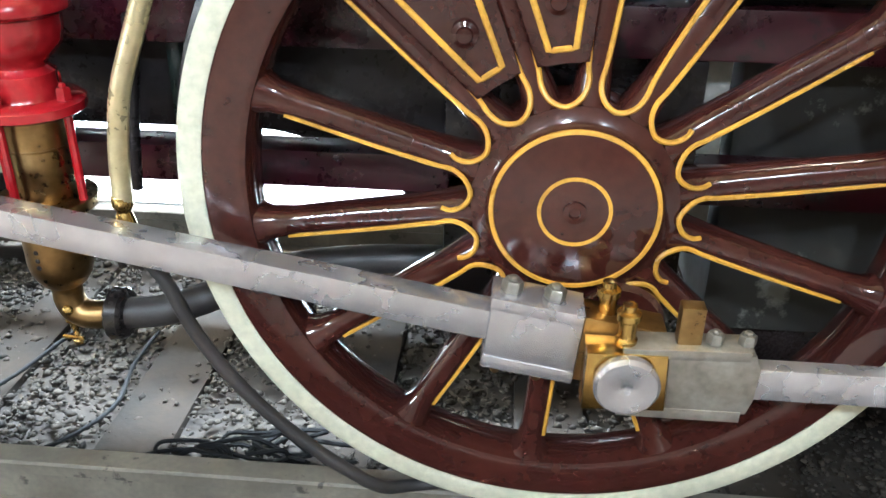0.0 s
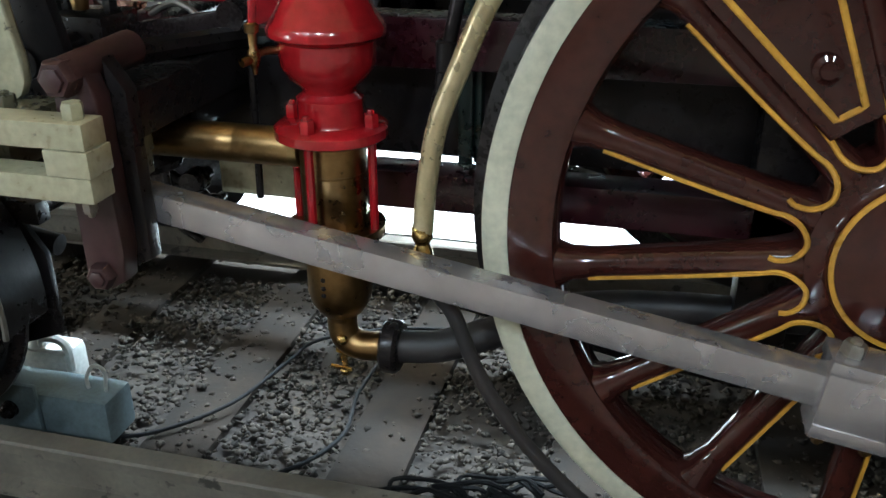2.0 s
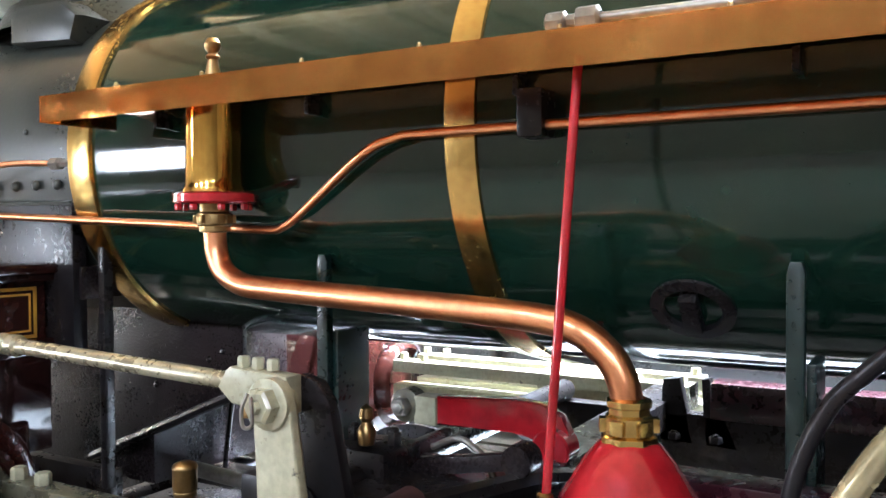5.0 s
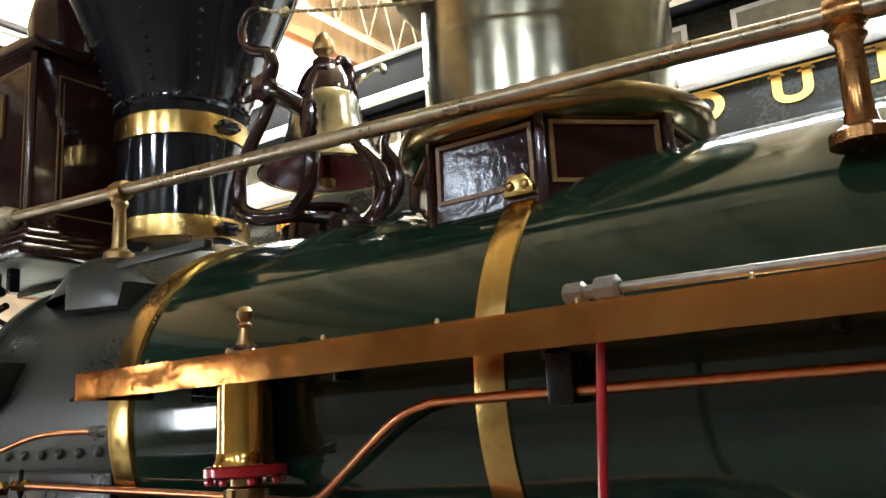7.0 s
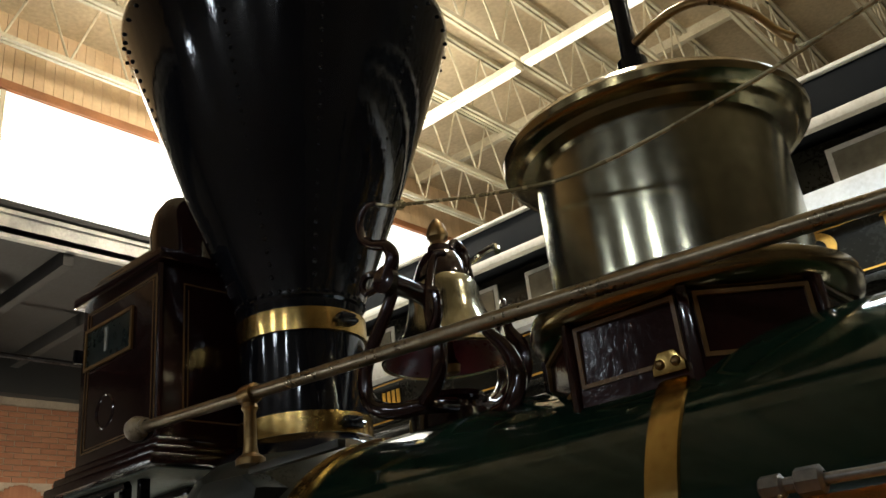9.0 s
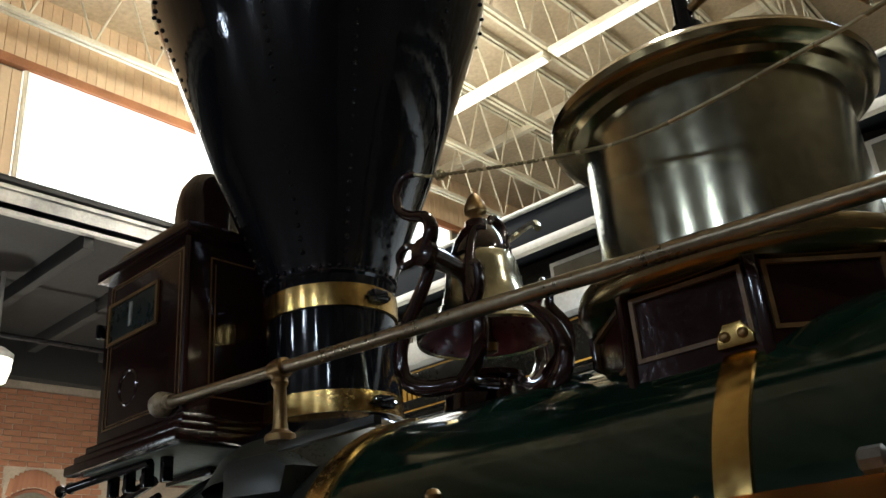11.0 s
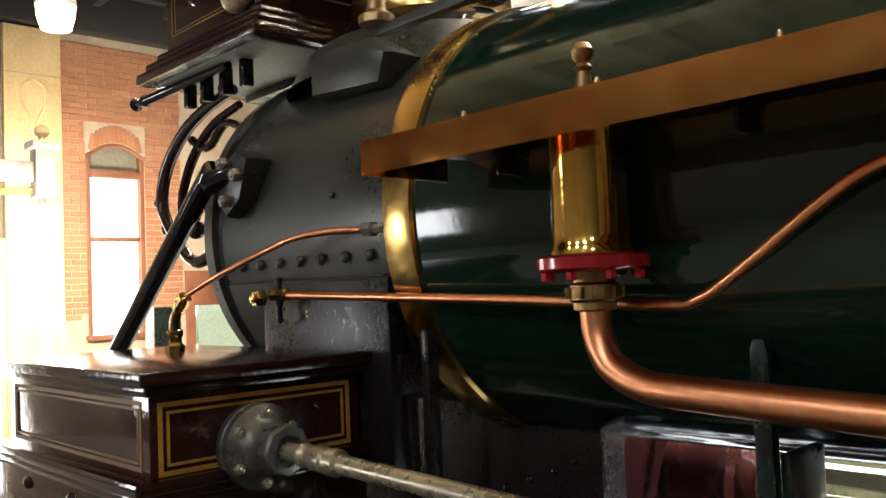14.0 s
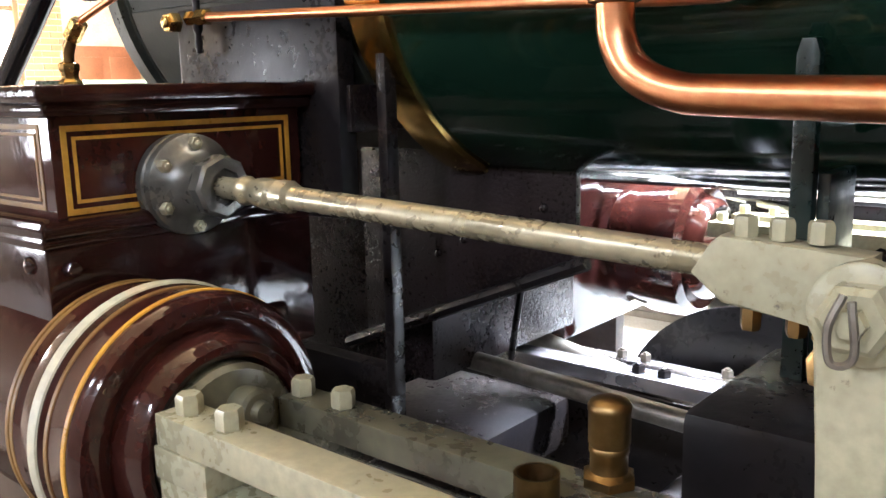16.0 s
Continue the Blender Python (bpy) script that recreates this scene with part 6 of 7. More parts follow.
# driving wheels
def driving_wheel(side):
    """The wheel, its face towards -y; the spokes stand between rim and hub."""
    w = part("driving_wheel", lathe([(0.66, -0.80), (0.664, -0.812), (0.675, -0.818), (0.74, -0.818), (0.7515, -0.816), (0.7515, -0.70), (0.665, -0.70), (0.655, -0.72), (0.655, -0.79), (0.66, -0.80)], (0, 0, 0), "y", 128), MAROON, loco, "large maroon spoked driving wheel")
    part("tyre", lathe([(0.752, -0.818), (0.790, -0.822), (0.803, -0.815), (0.804, -0.80), (0.752, -0.80)], (0, 0, 0), "y", 128), TYRE_WHITE, w, "off-white painted tyre")
    part("tread", lathe([(0.80, -0.80), (0.8045, -0.799), (0.812, -0.715), (0.842, -0.705), (0.842, -0.69), (0.835, -0.684), (0.76, -0.684)], (0, 0, 0), "y", 128), IRON, w, "dark tread and flange")
    hub = part("hub", lathe([(0, -0.850), (0.155, -0.850), (0.166, -0.846), (0.170, -0.835), (0.178, -0.828), (0.205, -0.822), (0.212, -0.81), (0.212, -0.70), (0, -0.70)], (0, 0, 0), "y", 72), MAROON, w, "round maroon hub cover")
    part("hub_lining", lathe([(0.1585, -0.8495), (0.160, -0.8525), (0.168, -0.8505), (0.1685, -0.846)], (0, 0, 0), "y", 72), YELLOW, hub)
    part("hub_lining", lathe([(0.0655, -0.8499), (0.066, -0.8520), (0.073, -0.8520), (0.0735, -0.8499)], (0, 0, 0), "y", 56), YELLOW, hub)
    part("hub_bolt", lathe([(0.024, -0.849), (0.023, -0.856), (0.012, -0.858), (0.010, -0.852), (0, -0.852)], (0, 0, 0), "y", 20), MAROON, hub)
    N, A0 = 14, 162.8
    for k in range(N):
        a = radians(A0 + k * 360 / N)
        bm = bmesh.new()
        rings = []
        for r, hw, hd in ((0.185, 0.042, 0.060), (0.215, 0.038, 0.056), (0.25, 0.034, 0.047), (0.30, 0.031, 0.040), (0.45, 0.030, 0.035), (0.58, 0.028, 0.034), (0.63, 0.033, 0.038), (0.665, 0.050, 0.046)):
            ring = []
            for i in range(14):
                t = 2 * math.pi * i / 14
                c, s = math.cos(t), math.sin(t)
                c, s = math.copysign(abs(c) ** 0.75, c), math.copysign(abs(s) ** 0.75, s)
                u, v = c * hw, s * hd
                ring.append(bm.verts.new((r * math.cos(a) - u * math.sin(a), -0.765 + v, r * math.sin(a) + u * math.cos(a))))
            rings.append(ring)
        for p_, q_ in zip(rings, rings[1:]):
            for i in range(14):
                bm.faces.new((p_[i], p_[(i + 1) % 14], q_[(i + 1) % 14], q_[i]))
        bmesh.ops.recalc_face_normals(bm, faces=bm.faces)
        sp = part("spoke", bm, MAROON, w)
    # gold lining round the root of each gap
    for k in range(N):
        a = A0 + (k + 0.5) * 360 / N
        half = 180 / N
        pts = []
        for sgn in (-1, 1):
            leg = []
            edge, other = (math.sin(radians(a + q * half)) for q in (sgn, -sgn))
            long = 62 < a % 360 < 135 or (edge > other + 0.05) or (sgn < 0 and abs(edge - other) <= 0.12)
            for r in ((0.60, 0.50, 0.40, 0.33, 0.285, 0.25) if long else (0.265, 0.248)):
                hw, hd, u = (float(np.interp(r, (0.215, 0.25, 0.30, 0.45, 0.6), q)) for q in ((0.038, 0.034, 0.031, 0.030, 0.029), (0.056, 0.047, 0.040, 0.035, 0.034), (0.010, 0.012, 0.019, 0.025, 0.025)))
                if not long:
                    u *= 1 + (r - 0.25) * 14
                t = radians(a + sgn * (half - math.degrees(math.asin(u / r))))
                leg.append((r * math.cos(t), -0.765 - hd * (1 - (u / hw) ** 2.67) ** 0.375 - 0.001, r * math.sin(t)))
            w_ = radians(sgn * 7.6)
            leg.append((0.222 * math.cos(radians(a) + w_), -0.823, 0.222 * math.sin(radians(a) + w_)))
            pts.append(leg)
        t = radians(a)
        mid = [(0.206 * math.cos(t), -0.826, 0.206 * math.sin(t))]
        part("gold_lining", tube(pts[0] + mid + pts[1][::-1], 0.0055, 6, 3), YELLOW, w)
    # counterweight plates
    for k in (11, 12):
        lo, hi = A0 + (k - N) * 360 / N + 360, A0 + (k - N + 1) * 360 / N + 360
        lo, hi = lo + 0.6, hi - 0.6
        def arc(r0, r1, inset, y0, y1):
            out = [(r1 * math.cos(radians(lo + inset * 57 / r1 + (hi - lo - 2 * inset * 57 / r1) * i / 10)), r1 * math.sin(radians(lo + inset * 57 / r1 + (hi - lo - 2 * inset * 57 / r1) * i / 10))) for i in range(11)]
            inn = [(r0 * math.cos(radians(hi - inset * 57 / r0 - (hi - lo - 2 * inset * 57 / r0) * i / 6)), r0 * math.sin(radians(hi - inset * 57 / r0 - (hi - lo - 2 * inset * 57 / r0) * i / 6))) for i in range(7)]
            return out + inn
        cw = part("counterweight", slab(arc(0.285, 0.656, 0.012, 0, 0), -0.812, -0.72, 0.006), MAROON, w, "maroon counterweight plate lined in gold")
        loop = arc(0.312, 0.62, 0.042, 0, 0)
        bm = bmesh.new()
        add_tube(bm, [(x, -0.813, z) for x, z in loop + loop[:1]], 0.006, 6, 0, flat=0.5)
        part("plate_lining", bm, YELLOW, cw)
        am = radians((lo + hi) / 2)
        for r in (0.40, 0.56):
            part("plate_bolt", lathe([(0.026, 0), (0.025, -0.012), (0.016, -0.016), (0.014, -0.024), (0, -0.025)], (r * math.cos(am), -0.811, r * math.sin(am)), "y", 18), MAROON, cw)
    ca = radians(-67.4)
    part("crank_boss", lathe([(0.10, -0.70), (0.10, -0.83), (0.09, -0.842), (0, -0.842)], (0.285 * math.cos(ca), 0, 0.285 * math.sin(ca)), "y", 32), MAROON, w)
    if side < 0:
        w.matrix_world = pose(0, 0, 0.8)
    return w
dw = driving_wheel(-1)
far = dw.copy()
scene.collection.objects.link(far)
far.matrix_world = pose(0, 0, 0.8, 0, 0, 180)
for o in dw.children:
    if o.name.split(".")[0] in ("tyre", "tread", "hub", "spoke", "counterweight", "crank_boss"):
        o2 = o.copy()
        scene.collection.objects.link(o2)
        o2.parent = far

# rods
def sloped(x0, z0, x1, z1, h0, h1):
    d = Vector((x1 - x0, z1 - z0)).normalized()
    n = Vector((-d.y, d.x))
    return [(x0 + n.x * h0, z0 + n.y * h0), (x1 + n.x * h1, z1 + n.y * h1), (x1 - n.x * h1, z1 - n.y * h1), (x0 - n.x * h0, z0 - n.y * h0)]
mr = part("main_rod", slab(sloped(-1.92, 0.899, -0.155, 0.588, 0.028, 0.034), -0.945, -0.885, 0.005), STEEL, loco, "long satin steel main rod")
part("big_end_block", slab([(-0.168, 0.502), (-0.150, 0.654), (-0.04, 0.637), (0.03, 0.626), (0.016, 0.473)], -0.955, -0.868, 0.006), STEEL, mr)
part("strap_plate", slab([(-0.152, 0.660), (-0.155, 0.634), (0.026, 0.605), (0.03, 0.630)], -0.9585, -0.865, 0.003), STEEL, mr)
part("strap_plate", slab([(-0.165, 0.527), (-0.170, 0.500), (0.014, 0.470), (0.018, 0.497)], -0.9585, -0.865, 0.003), STEEL, mr)
part("big_end_brass", slab([(0.03, 0.625), (0.19, 0.598), (0.17, 0.45), (0.016, 0.476)], -0.952, -0.872, 0.008), OLD_BRASS, mr, "brass bearing block of the main rod")
for x, z in ((-0.115, 0.652), (-0.03, 0.639)):
    o = part("strap_nut", hexnut(0.022, 0.026, 0.5), WORN_STEEL, mr, at=(x, -0.91, z))
    o.rotation_euler = (0, radians(9), 0)
    o = part("strap_bolt", hexnut(0.017, -0.032, 0.55), OLD_BRASS, mr, at=(x - 0.02, -0.91, z - 0.155))
    o.rotation_euler = (0, radians(9), 0)
cr = part("coupling_rod", slab([(0.34, 0.563), (2.6, 0.563), (2.6, 0.493), (0.34, 0.493)], -1.005, -0.965, 0.005), STEEL, loco, "satin steel coupling rod")
part("strap_block", slab([(0.185, 0.592), (0.345, 0.600), (0.358, 0.57), (0.355, 0.50), (0.345, 0.466), (0.19, 0.466)], -1.018, -0.958, 0.005), WORN_STEEL, cr, "worn steel strap end")
part("strap_plate", slab([(0.10, 0.603), (0.335, 0.610), (0.335, 0.588), (0.10, 0.581)], -1.0205, -0.9555, 0.003), WORN_STEEL, cr)
part("strap_plate", slab([(0.10, 0.472), (0.335, 0.472), (0.335, 0.448), (0.10, 0.448)], -1.0205, -0.9555, 0.003), WORN_STEEL, cr)
bb = part("bearing_block", slab([(0.032, 0.592), (0.183, 0.592), (0.19, 0.468), (0.03, 0.462)], -1.026, -0.956, 0.005), BRASS, cr, "square brass bearing block")
part("crank_pin", lathe([(0.054, -0.84), (0.054, -1.03), (0.062, -1.032), (0.063, -1.048), (0.056, -1.056), (0.016, -1.057), (0.008, -1.054), (0, -1.050)], (0.109, 0, 0.535), "y", 40), STEEL, cr, "round steel crank pin end")
for x, y, h in ((0.105, -0.995, 0.085), (0.075, -0.91, 0.085)):
    c2 = part("oil_cup", lathe([(0, 0.0), (0.021, 0.0), (0.022, 0.012), (0.018, 0.016), (0.018, 0.05), (0.024, 0.055), (0.024, 0.068), (0.014, 0.072), (0.014, h), (0, h + 0.003)], n=16), BRASS, cr, "small brass oil cup", at=(x, y, 0.60))
part("wedge_key", box(0.20, 0.245, -1.0, -0.965, 0.57, 0.685, bev=0.004), OLD_BRASS, cr)
for x in (0.27, 0.33):
    part("strap_nut", hexnut(0.017, 0.022, 0.5), WORN_STEEL, cr, at=(x, -0.99, 0.609))

# pilot truck wheels with guards
def pilot_wheel(x, parent):
    w = part("truck_wheel", lathe([(0, -0.80), (0.07, -0.805), (0.09, -0.79), (0.12, -0.765), (0.20, -0.755), (0.25, -0.765), (0.275, -0.785), (0.285, -0.80), (0.30, -0.803), (0.30, -0.76)], (0, 0, 0), "y", 64), WHEEL_RED, parent, "red dished truck wheel")
    for k in range(48):
        a = k * math.pi / 24
        part("rim_bead", dome_rivet(0.009, n=6), WHEEL_RED, w, at=(0.284 * math.cos(a), -0.797, 0.284 * math.sin(a)))
    part("wheel_back", lathe([(0.30, -0.76), (0.34, -0.75), (0.34, -0.69), (0.30, -0.685), (0.12, -0.72), (0, -0.70)], (0, 0, 0), "y", 48), IRON, w, "oily black inner side")
    part("wheel_rim", lathe([(0.30, -0.803), (0.303, -0.812), (0.335, -0.815), (0.338, -0.80), (0.338, -0.70)], (0, 0, 0), "y", 64), TYRE_WHITE, w, "off-white rim")
    part("wheel_tyre", lathe([(0.338, -0.812), (0.376, -0.818), (0.382, -0.81), (0.385, -0.72), (0.41, -0.705), (0.41, -0.69), (0.338, -0.69)], (0, 0, 0), "y", 64), IRON, w)
    part("wheel_lining", lathe([(0.252, -0.766), (0.254, -0.770), (0.262, -0.776), (0.264, -0.775)], (0, 0, 0), "y", 64), YELLOW, w)
    w.matrix_world = pose(x, 0, 0.404) @ Matrix.Diagonal((1.05, 1, 1.05, 1))
    return w
for x in (-2.46, -3.78):
    pw = pilot_wheel(x, loco)
    f = pw.copy()
    scene.collection.objects.link(f)
    f.matrix_world = pose(x, 0, 0.404, 0, 0, 180) @ Matrix.Diagonal((1.05, 1, 1.05, 1))
    for c in list(pw.children):
        c2 = c.copy()
        scene.collection.objects.link(c2)
        c2.parent = f
        c2.matrix_parent_inverse = Matrix.Identity(4)
        c2.matrix_basis = Matrix.Identity(4)
    part("truck_axle", tube([(x, -0.72, 0.404), (x, 0.72, 0.404)], 0.06, 16, 0), IRON, loco)
    gd = bmesh.new()
    prev = None
    for k in range(17):
        a = radians(-8 + k * 8)
        row = [gd.verts.new((x + r * math.cos(a), y, 0.404 + r * math.sin(a))) for r, y in ((0.445, -0.80), (0.445, -0.64), (0.452, -0.64), (0.452, -0.80))]
        if prev:
            for i in range(4):
                gd.faces.new((prev[i], prev[(i + 1) % 4], row[(i + 1) % 4], row[i]))
        prev = row
    bmesh.ops.recalc_face_normals(gd, faces=gd.faces)
    mg = part("wheel_guard", gd, IRON, loco, "curved black wheel guard")
    part("guard_edge", tube([(x + 0.45 * math.cos(radians(a)), -0.80, 0.404 + 0.45 * math.sin(radians(a))) for a in range(-8, 125, 8)], 0.008, 6, 2), WORN_STEEL, mg)
    part("guard_flap", slab([(x + 0.30, 0.20), (x + 0.46, 0.26), (x + 0.46, 0.50), (x + 0.36, 0.66), (x + 0.20, 0.74)], -0.62, -0.60, 0.003), IRON, mg)
for y in (-0.62, 0.58):
    tf = part("truck_frame", box(-3.9, -2.0, y, y + 0.05, 0.58, 0.64, bev=0.006), STEEL if y > 0 else IRON, loco)
    for x in (-2.84, -2.76, -2.5):
        part("frame_bolt", hexnut(0.018, 0.022, 0.5), WORN_STEEL, tf, at=(x, y + 0.025, 0.64))
part("truck_beam", slab([(-3.3, 0.36), (-3.2, 0.30), (-2.0, 0.30), (-1.9, 0.36), (-1.9, 0.50), (-2.2, 0.60), (-3.0, 0.60), (-3.3, 0.50)], 0.42, 0.50, 0.01), IRON, loco, "black far-side truck beam")
tb_ = part("truck_brace", slab([(-3.20, 0.660), (-2.36, 0.665), (-2.36, 0.706), (-3.20, 0.702)], 0.29, 0.37, 0.005), STEEL, loco, "pale grey truck brace bar with bolts")
for x in (-2.644, -2.568):
    part("brace_bolt", hexnut(0.020, 0.020, 0.5), IRON, tb_, at=(x, 0.33, 0.705))
part("brake_pipe", tube([(-3.05, 0.0, 0.768), (-2.232, 0.0, 0.728), (-2.0, 0.0, 0.71)], 0.026, 14, 0), WORN_STEEL, loco, "pale round brake pipe")
part("truck_plank", slab([(-3.66, 0.475), (-3.04, 0.525), (-3.04, 0.668), (-3.66, 0.580)], 0.93, 0.99, 0.006), PAVING, loco, "dusty brown truck plank")
part("hanging_rod", tube([(-2.93, 0.12, 0.72), (-2.87, 0.10, 0.98), (-2.80, 0.08, 1.20)], 0.010, 8), IRON, loco)
part("truck_centre", box(-3.4, -2.9, -0.40, 0.40, 0.40, 0.56, bev=0.03), IRON, loco)
part("stay_rod", tube([(-3.34, 1.0, 0.822), (-2.75, 1.0, 1.08)], 0.022, 10, 0), IRON, loco, "black far-side stay rod")

# check valve standing on the injector line
VX, VY = -1.133, -0.745
cv = part("check_valve", lathe([(0, 1.252), (0.045, 1.25), (0.054, 1.244), (0.072, 1.222), (0.088, 1.198), (0.099, 1.178), (0.112, 1.160), (0.118, 1.149), (0.117, 1.136), (0.108, 1.130), (0.098, 1.124), (0.097, 1.10), (0.094, 1.075), (0.078, 1.05), (0.058, 1.033), (0.054, 1.022), (0.060, 1.016), (0.068, 1.010), (0.068, 0.965), (0.072, 0.958), (0, 0.955)], (VX, VY, 0), "z", 48), RED, loco, "bright red enamelled check valve")
part("valve_flange", lathe([(0, 0.925), (0.108, 0.926), (0.117, 0.932), (0.117, 0.950), (0.108, 0.957), (0, 0.958)], (VX, VY, 0), "z", 44), RED, cv, "red clamping flange")
un = part("valve_union", lathe([(0.05, 1.248), (0.05, 1.258), (0.042, 1.262), (0.042, 1.29), (0.036, 1.295), (0.036, 1.305), (0.04, 1.308), (0.04, 1.318), (0.028, 1.322)], (VX, VY, 0), "z", 8), BRASS, cv, "brass union nut")
for k in range(6):
    a = k * math.pi / 3 + 0.4
    part("union_lug", box(-0.012, 0.012, -0.008, 0.008, -0.012, 0.012, bev=0.002), BRASS, cv).matrix_world = pose(VX + 0.042 * math.cos(a), VY + 0.042 * math.sin(a), 1.276, 0, 0, math.degrees(a) + 90)
for k in range(4):
    a = k * math.pi / 2 - 1.75
    x, y = VX + 0.092 * math.cos(a), VY + 0.092 * math.sin(a)
    part("tie_rod", tube([(x, y, 0.735), (x, y, 0.93)], 0.0095, 8, 0), RED, cv, "red tie rod")
    part("tie_nut", hexnut(0.016, 0.028, 0.5), RED, cv, at=(x, y, 0.956))
part("valve_barrel", lathe([(0, 0.73), (0.068, 0.73), (0.070, 0.74), (0.070, 0.852), (0.0685, 0.853), (0.0685, 0.856), (0.070, 0.857), (0.070, 0.925), (0, 0.926)], (VX, VY, 0), "z", 44), OLD_BRASS, cv, "brass valve barrel")
part("barrel_foot", lathe([(0, 0.700), (0.085, 0.702), (0.105, 0.712), (0.108, 0.724), (0.105, 0.735), (0, 0.736)], (VX, VY, 0), "z", 40), OLD_BRASS, cv)
part("lower_barrel", lathe([(0.0, 0.705), (0.070, 0.705), (0.0715, 0.70), (0.0715, 0.575), (0.066, 0.548), (0.050, 0.522), (0.036, 0.512), (0.034, 0.50), (0, 0.50)], (VX, VY, 0), "z", 40), OLD_BRASS, cv, "brass lower valve body")
for z in (0.625, 0.605, 0.588):
    part("stamp_mark", lathe([(0.006, -0.0005), (0.004, -0.003), (0, -0.003)], (VX - 0.012, VY - 0.0705, z), "y", 8), IRON, cv)
part("elbow", tube([(VX, VY, 0.515), (VX, VY, 0.475), (VX + 0.012, VY, 0.445), (VX + 0.045, VY, 0.432), (VX + 0.10, VY, 0.437)], 0.034, 20), OLD_BRASS, cv, "brass elbow")
part("elbow_stud", dome_rivet(0.014), BRASS, cv, at=(VX + 0.01, VY - 0.033, 0.46))
part("hose_coupling", lathe([(0.035, 0.095), (0.055, 0.097), (0.062, 0.103), (0.062, 0.13), (0.055, 0.138), (0.035, 0.14)], (VX, VY, 0.440), "x", 14), IRON, cv)
part("drain_cock", lathe([(0, 0.345), (0.010, 0.348), (0.012, 0.358), (0.007, 0.366), (0.007, 0.39), (0.012, 0.395), (0.012, 0.41), (0.02, 0.415), (0, 0.42)], (VX + 0.0, VY, 0), "z", 12), BRASS, cv)
part("drain_handle", tube([(VX - 0.03, VY - 0.01, 0.372), (VX + 0.02, VY - 0.01, 0.368)], 0.005, 6, 0), BRASS, cv)
part("feed_hose", tube([(VX + 0.13, VY, 0.440), (-0.90, -0.735, 0.452), (-0.78, -0.68, 0.478), (-0.66, -0.60, 0.50), (-0.4, -0.52, 0.50), (0.2, -0.5, 0.5)], 0.037, 16), RUBBER, loco, "thick black rubber feed hose")
dl = part("delivery_pipe", lathe([(0, -1.57), (0.040, -1.565), (0.0415, -1.54), (0.0415, -1.35), (0.040, -1.345), (0.0415, -1.34), (0.0415, -1.20), (0, -1.19)], (0, VY, 0.895), "x", 28), OLD_BRASS, loco, "horizontal brass delivery pipe")
# red cock rod beside the valve
part("cock_rod", tube([(-1.207, -0.785, 1.895), (-1.248, -0.83, 1.16)], 0.0085, 10, 0), RED, loco, "thin red operating rod")
ck = part("cock", lathe([(0, 1.065), (0.005, 1.068), (0.006, 1.08), (0.010, 1.085), (0.013, 1.098), (0.012, 1.112), (0.008, 1.118), (0.009, 1.145), (0.014, 1.148), (0.014, 1.162), (0.009, 1.166)], (-1.249, -0.832, 0), "z", 14), OLD_BRASS, loco, "small brass cock")
part("cock_spout", tube([(-1.249, -0.832, 1.098), (-1.262, -0.860, 1.094)], 0.009, 10, 0), OLD_BRASS, ck)
part("cock_spindle", tube([(-1.249, -0.832, 1.105), (-1.235, -0.80, 1.107), (-1.19, -0.77, 1.107)], 0.008, 8, 0), OLD_BRASS, ck)

# hoses by the wheel
hs = part("injector_hose", tube([(-0.15, -0.80, 1.78), (-0.40, -0.84, 1.60), (-0.586, -0.85, 1.462), (-0.66, -0.85, 1.400), (-0.728, -0.85, 1.325), (-0.79, -0.85, 1.226), (-0.845, -0.85, 1.098), (-0.882, -0.85, 1.0), (-0.905, -0.846, 0.88), (-0.915, -0.843, 0.775)], 0.0205, 18), HOSE_PALE, loco, "yellowed cream delivery hose")
part("hose_nozzle", lathe([(0, 0.690), (0.016, 0.692), (0.020, 0.70), (0.024, 0.715), (0.020, 0.735), (0.014, 0.75), (0.018, 0.758), (0.0215, 0.765), (0.0215, 0.785), (0.019, 0.79)], (-0.916, -0.843, 0), "z", 18), BRASS, hs, "brass hose nozzle")
part("overflow_pipe", tube([(-0.35, -0.70, 1.70), (-0.65, -0.70, 1.495), (-0.79, -0.70, 1.372), (-0.835, -0.70, 1.315), (-0.871, -0.70, 1.23), (-0.90, -0.70, 1.10), (-0.93, -0.70, 0.93), (-0.95, -0.70, 0.74)], 0.0145, 12), IRON, loco, "bent black overflow pipe")
part("pipe_collar", lathe([(0.015, 1.06), (0.022, 1.065), (0.022, 1.12), (0.015, 1.125)], (-0.902, -0.70, 0), "z", 12), IRON, loco)
dh = part("drain_hose", tube([(-0.916, -0.843, 0.70), (-0.895, -0.85, 0.66), (-0.850, -0.85, 0.60), (-0.800, -0.85, 0.475), (-0.735, -0.85, 0.365), (-0.65, -0.85, 0.26), (-0.555, -0.85, 0.17), (-0.485, -0.85, 0.115), (-0.40, -0.835, 0.05), (-0.33, -0.79, 0.018), (-0.22, -0.76, 0.017)], 0.016, 14), RUBBER, loco, "black rubber drain hose hanging in a curve")

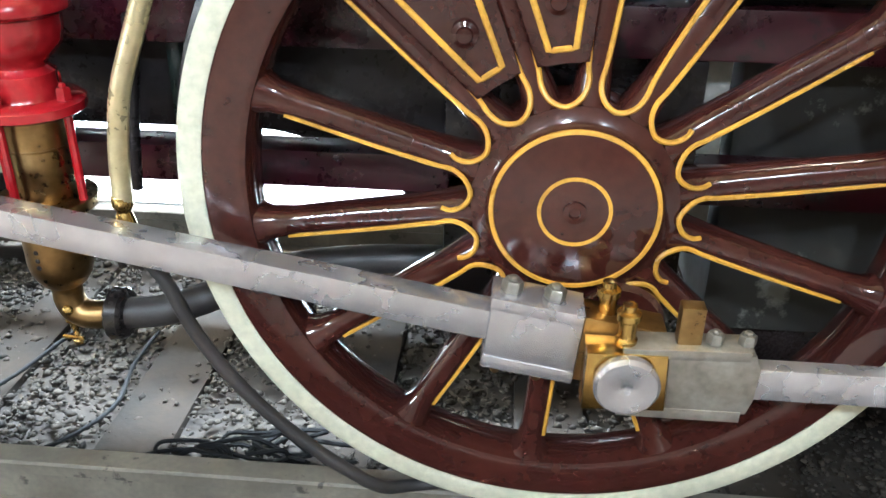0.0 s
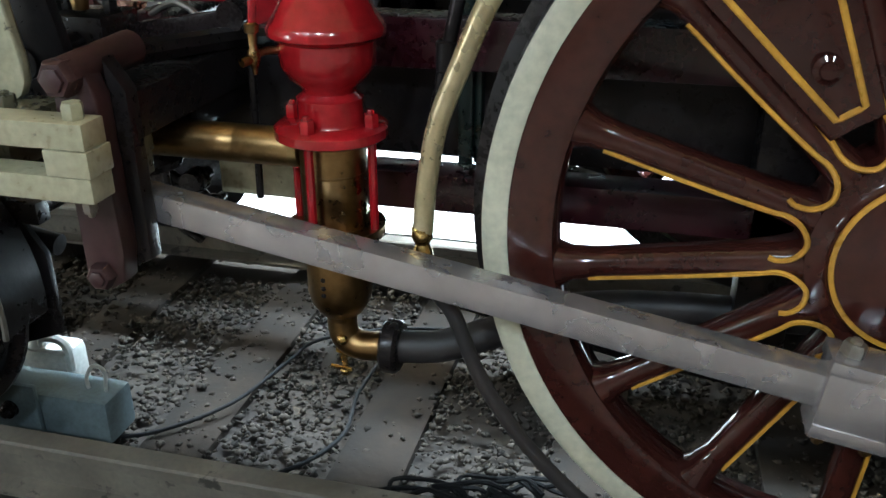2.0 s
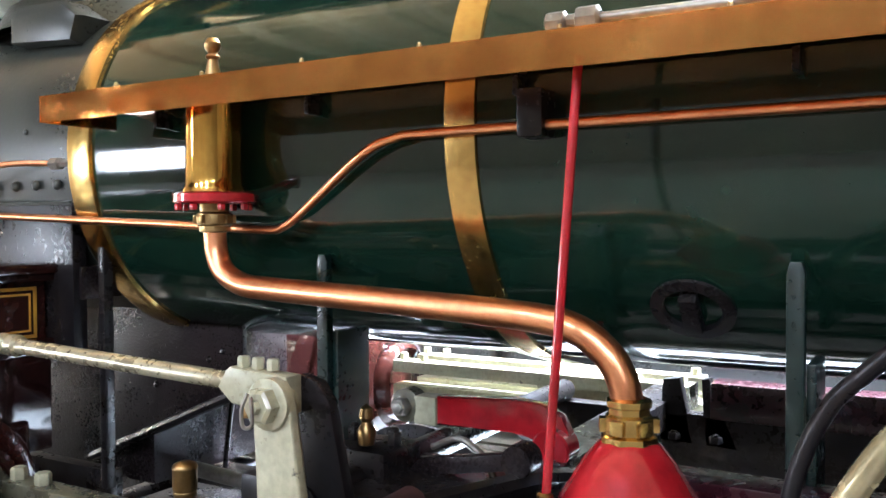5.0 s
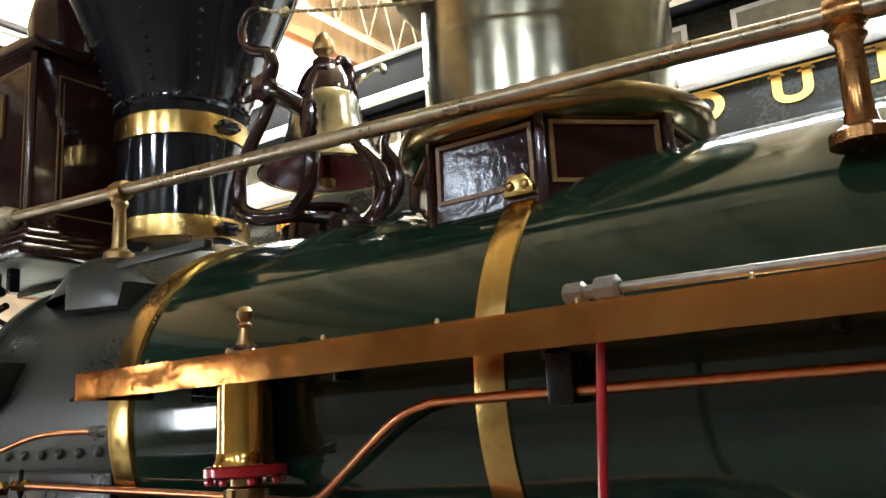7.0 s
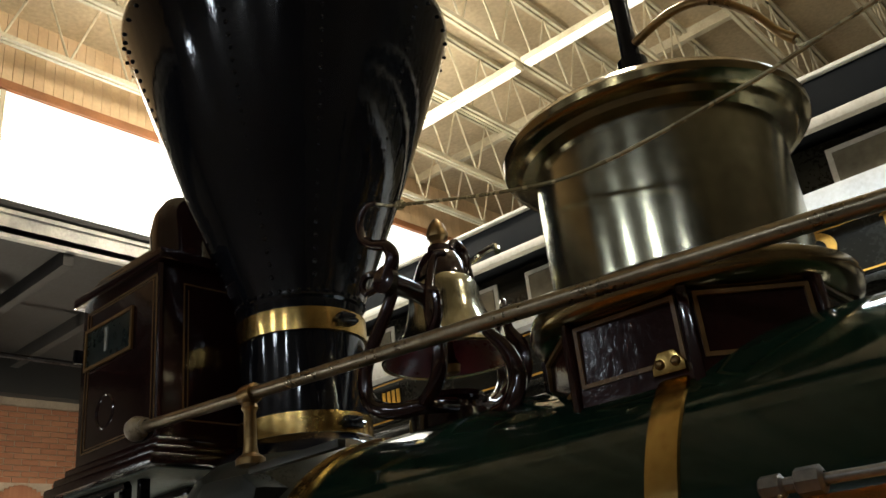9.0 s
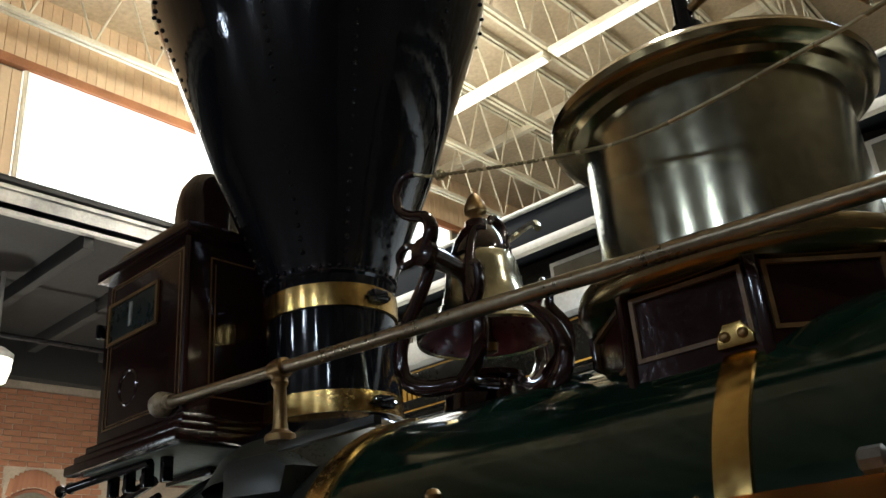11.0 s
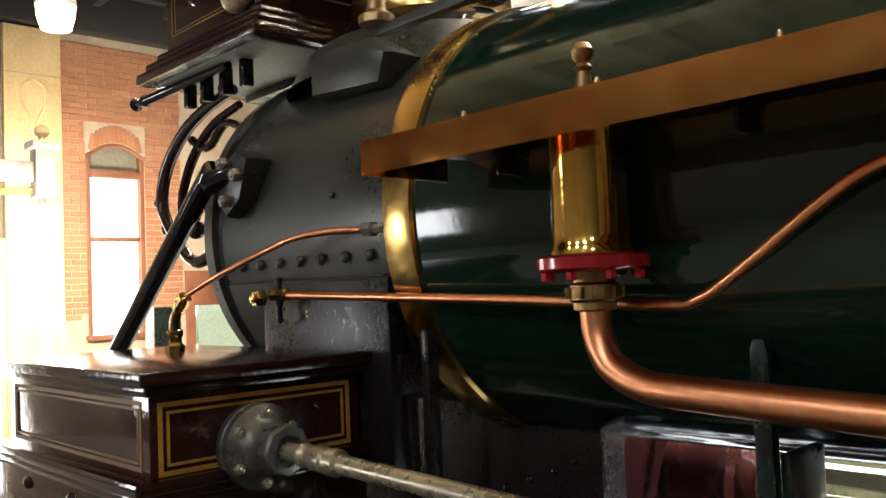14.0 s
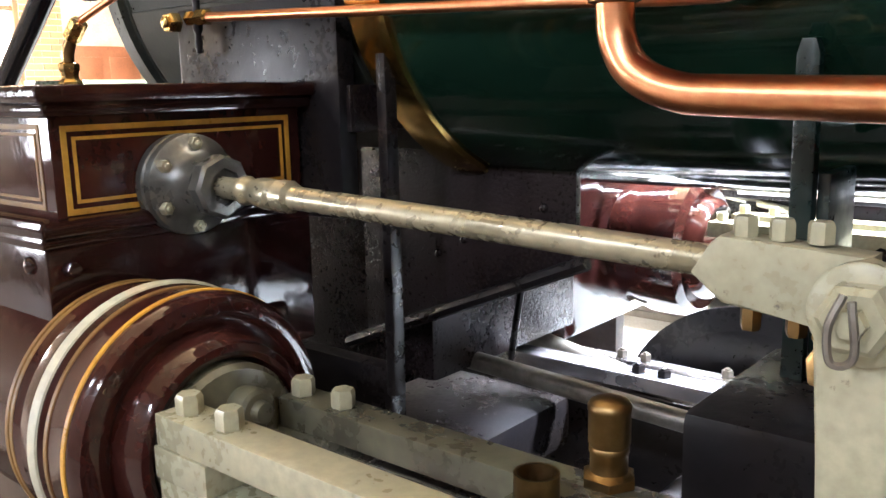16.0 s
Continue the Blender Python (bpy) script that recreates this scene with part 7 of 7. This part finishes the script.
# ---- loose things on the ballast ----
tb = thing("battery_box", "grey-blue plastic box with a black knob and wire handle", "box", at=(-2.165, -0.55, GZ + 0.045))
part("lid_end", box(-0.245, -0.055, 0.010, 0.030, 0.0, 0.19, bev=0.009), TOOL_BLUE, tb)
part("body", box(-0.235, 0.17, 0.031, 0.17, 0.0, 0.150, bev=0.018), TOOL_BLUE, tb)
part("knob", lathe([(0.028, 0), (0.026, -0.02), (0.018, -0.024), (0.016, -0.034), (0, -0.035)], (-0.15, 0.010, 0.10), "y", 20), IRON, tb, "black knob")
part("wire_handle", tube([(0.07, 0.10, 0.145), (0.07, 0.10, 0.19), (0.10, 0.10, 0.235), (0.135, 0.10, 0.22), (0.13, 0.10, 0.145)], 0.006, 8), JUG_WHITE, tb, "pale wire handle")
jug = thing("plastic_jug", "milky white plastic jug with moulded handle", "jug", at=(-2.33, -0.30, GZ + 0.045))
part("body", box(-0.09, 0.09, -0.06, 0.06, 0, 0.19, bev=0.03), JUG_WHITE, jug)
part("neck", lathe([(0.05, 0.18), (0.028, 0.21), (0.028, 0.235), (0, 0.235)], (-0.04, 0, 0), n=16), JUG_WHITE, jug)
part("handle", tube([(-0.02, -0.02, 0.185), (0.0, -0.03, 0.225), (0.06, -0.03, 0.225), (0.085, -0.03, 0.19), (0.085, -0.03, 0.12)], 0.015, 8), JUG_WHITE, jug)
cable_m = mat("dull_black_cable", (0.008, 0.008, 0.008), 0.85, 0, None, 10, 60, 0.03)
cable_m.node_tree.nodes["Principled BSDF"].inputs["Specular IOR Level"].default_value = 0.2
for pts, lab in (([(-2.05, -0.48, GZ + 0.04), (-1.9, -0.42, GZ + 0.045), (-1.73, -0.24, GZ + 0.06), (-1.66, 0.05, GZ + 0.05), (-1.6, 0.22, GZ + 0.05), (-1.3, 0.34, GZ + 0.07), (-0.8, 0.45, GZ + 0.05)], "thin black cable snaking across the ballast"),
                 ([(-1.33, 0.08, GZ + 0.08), (-1.35, -0.1, GZ + 0.06), (-1.33, -0.32, GZ + 0.05), (-1.45, -0.52, GZ + 0.05), (-1.7, -0.62, GZ + 0.04)], "thin black cable lying over the sleepers")):
    tagged(part("cable", tube(pts, 0.007, 8), cable_m), lab, "cable", "cables on the ballast")
random.seed(4)
coil = thing("cable_coil", "tangled coil of black cable beside the rail", "cable", "cables on the ballast", at=(0, 0, 0))
for k in range(9):
    bm = bmesh.new()
    c = (-0.85 + random.uniform(-0.25, 0.25), -0.50 + random.uniform(-0.06, 0.06))
    add_tube(bm, [(c[0] + random.uniform(0.05, 0.2) * math.cos(t), c[1] + random.uniform(0.03, 0.07) * math.sin(t), GZ + 0.045 + random.uniform(0, 0.05)) for t in np.linspace(0, 6.0, 8)], 0.007, 6, 4)
    part("loop", bm, cable_m, coil)

# ---- bricks of the end wall ----
b0 = part("brick", box(-0.02, 0.0, 0, 0.2, 0, 0.0605, bev=0.0035), BRICK, brick_wall, smooth=False)
b0.location = (WX, 1.80, 1.5)
random.seed(2)
for r in range(46):
    z = 1.5 + r * 0.0715
    if r == 0 or z > 4.78:
        continue
    gap = z + 0.06 > 1.31 and z < 3.44 + 0.15 * 0.7
    spans = [(1.795, 2.075), (2.805, 3.275)] if gap else [(1.795, 3.275)]
    if 3.50 <= z < 3.82:
        spans = [(1.795, 2.06), (2.82, 3.275)]
    for y0, y1 in spans:
        y = y0 - (0.106 if r % 2 else 0)
        while y < y1 - 0.04:
            a, b = max(y, y0), min(y + 0.2, y1)
            if b - a > 0.03:
                o = again(b0, (WX + random.uniform(-0.003, 0.003), a, z), brick_wall)
                o.scale = (1, (b - a) / 0.2, 1)
            y += 0.2125
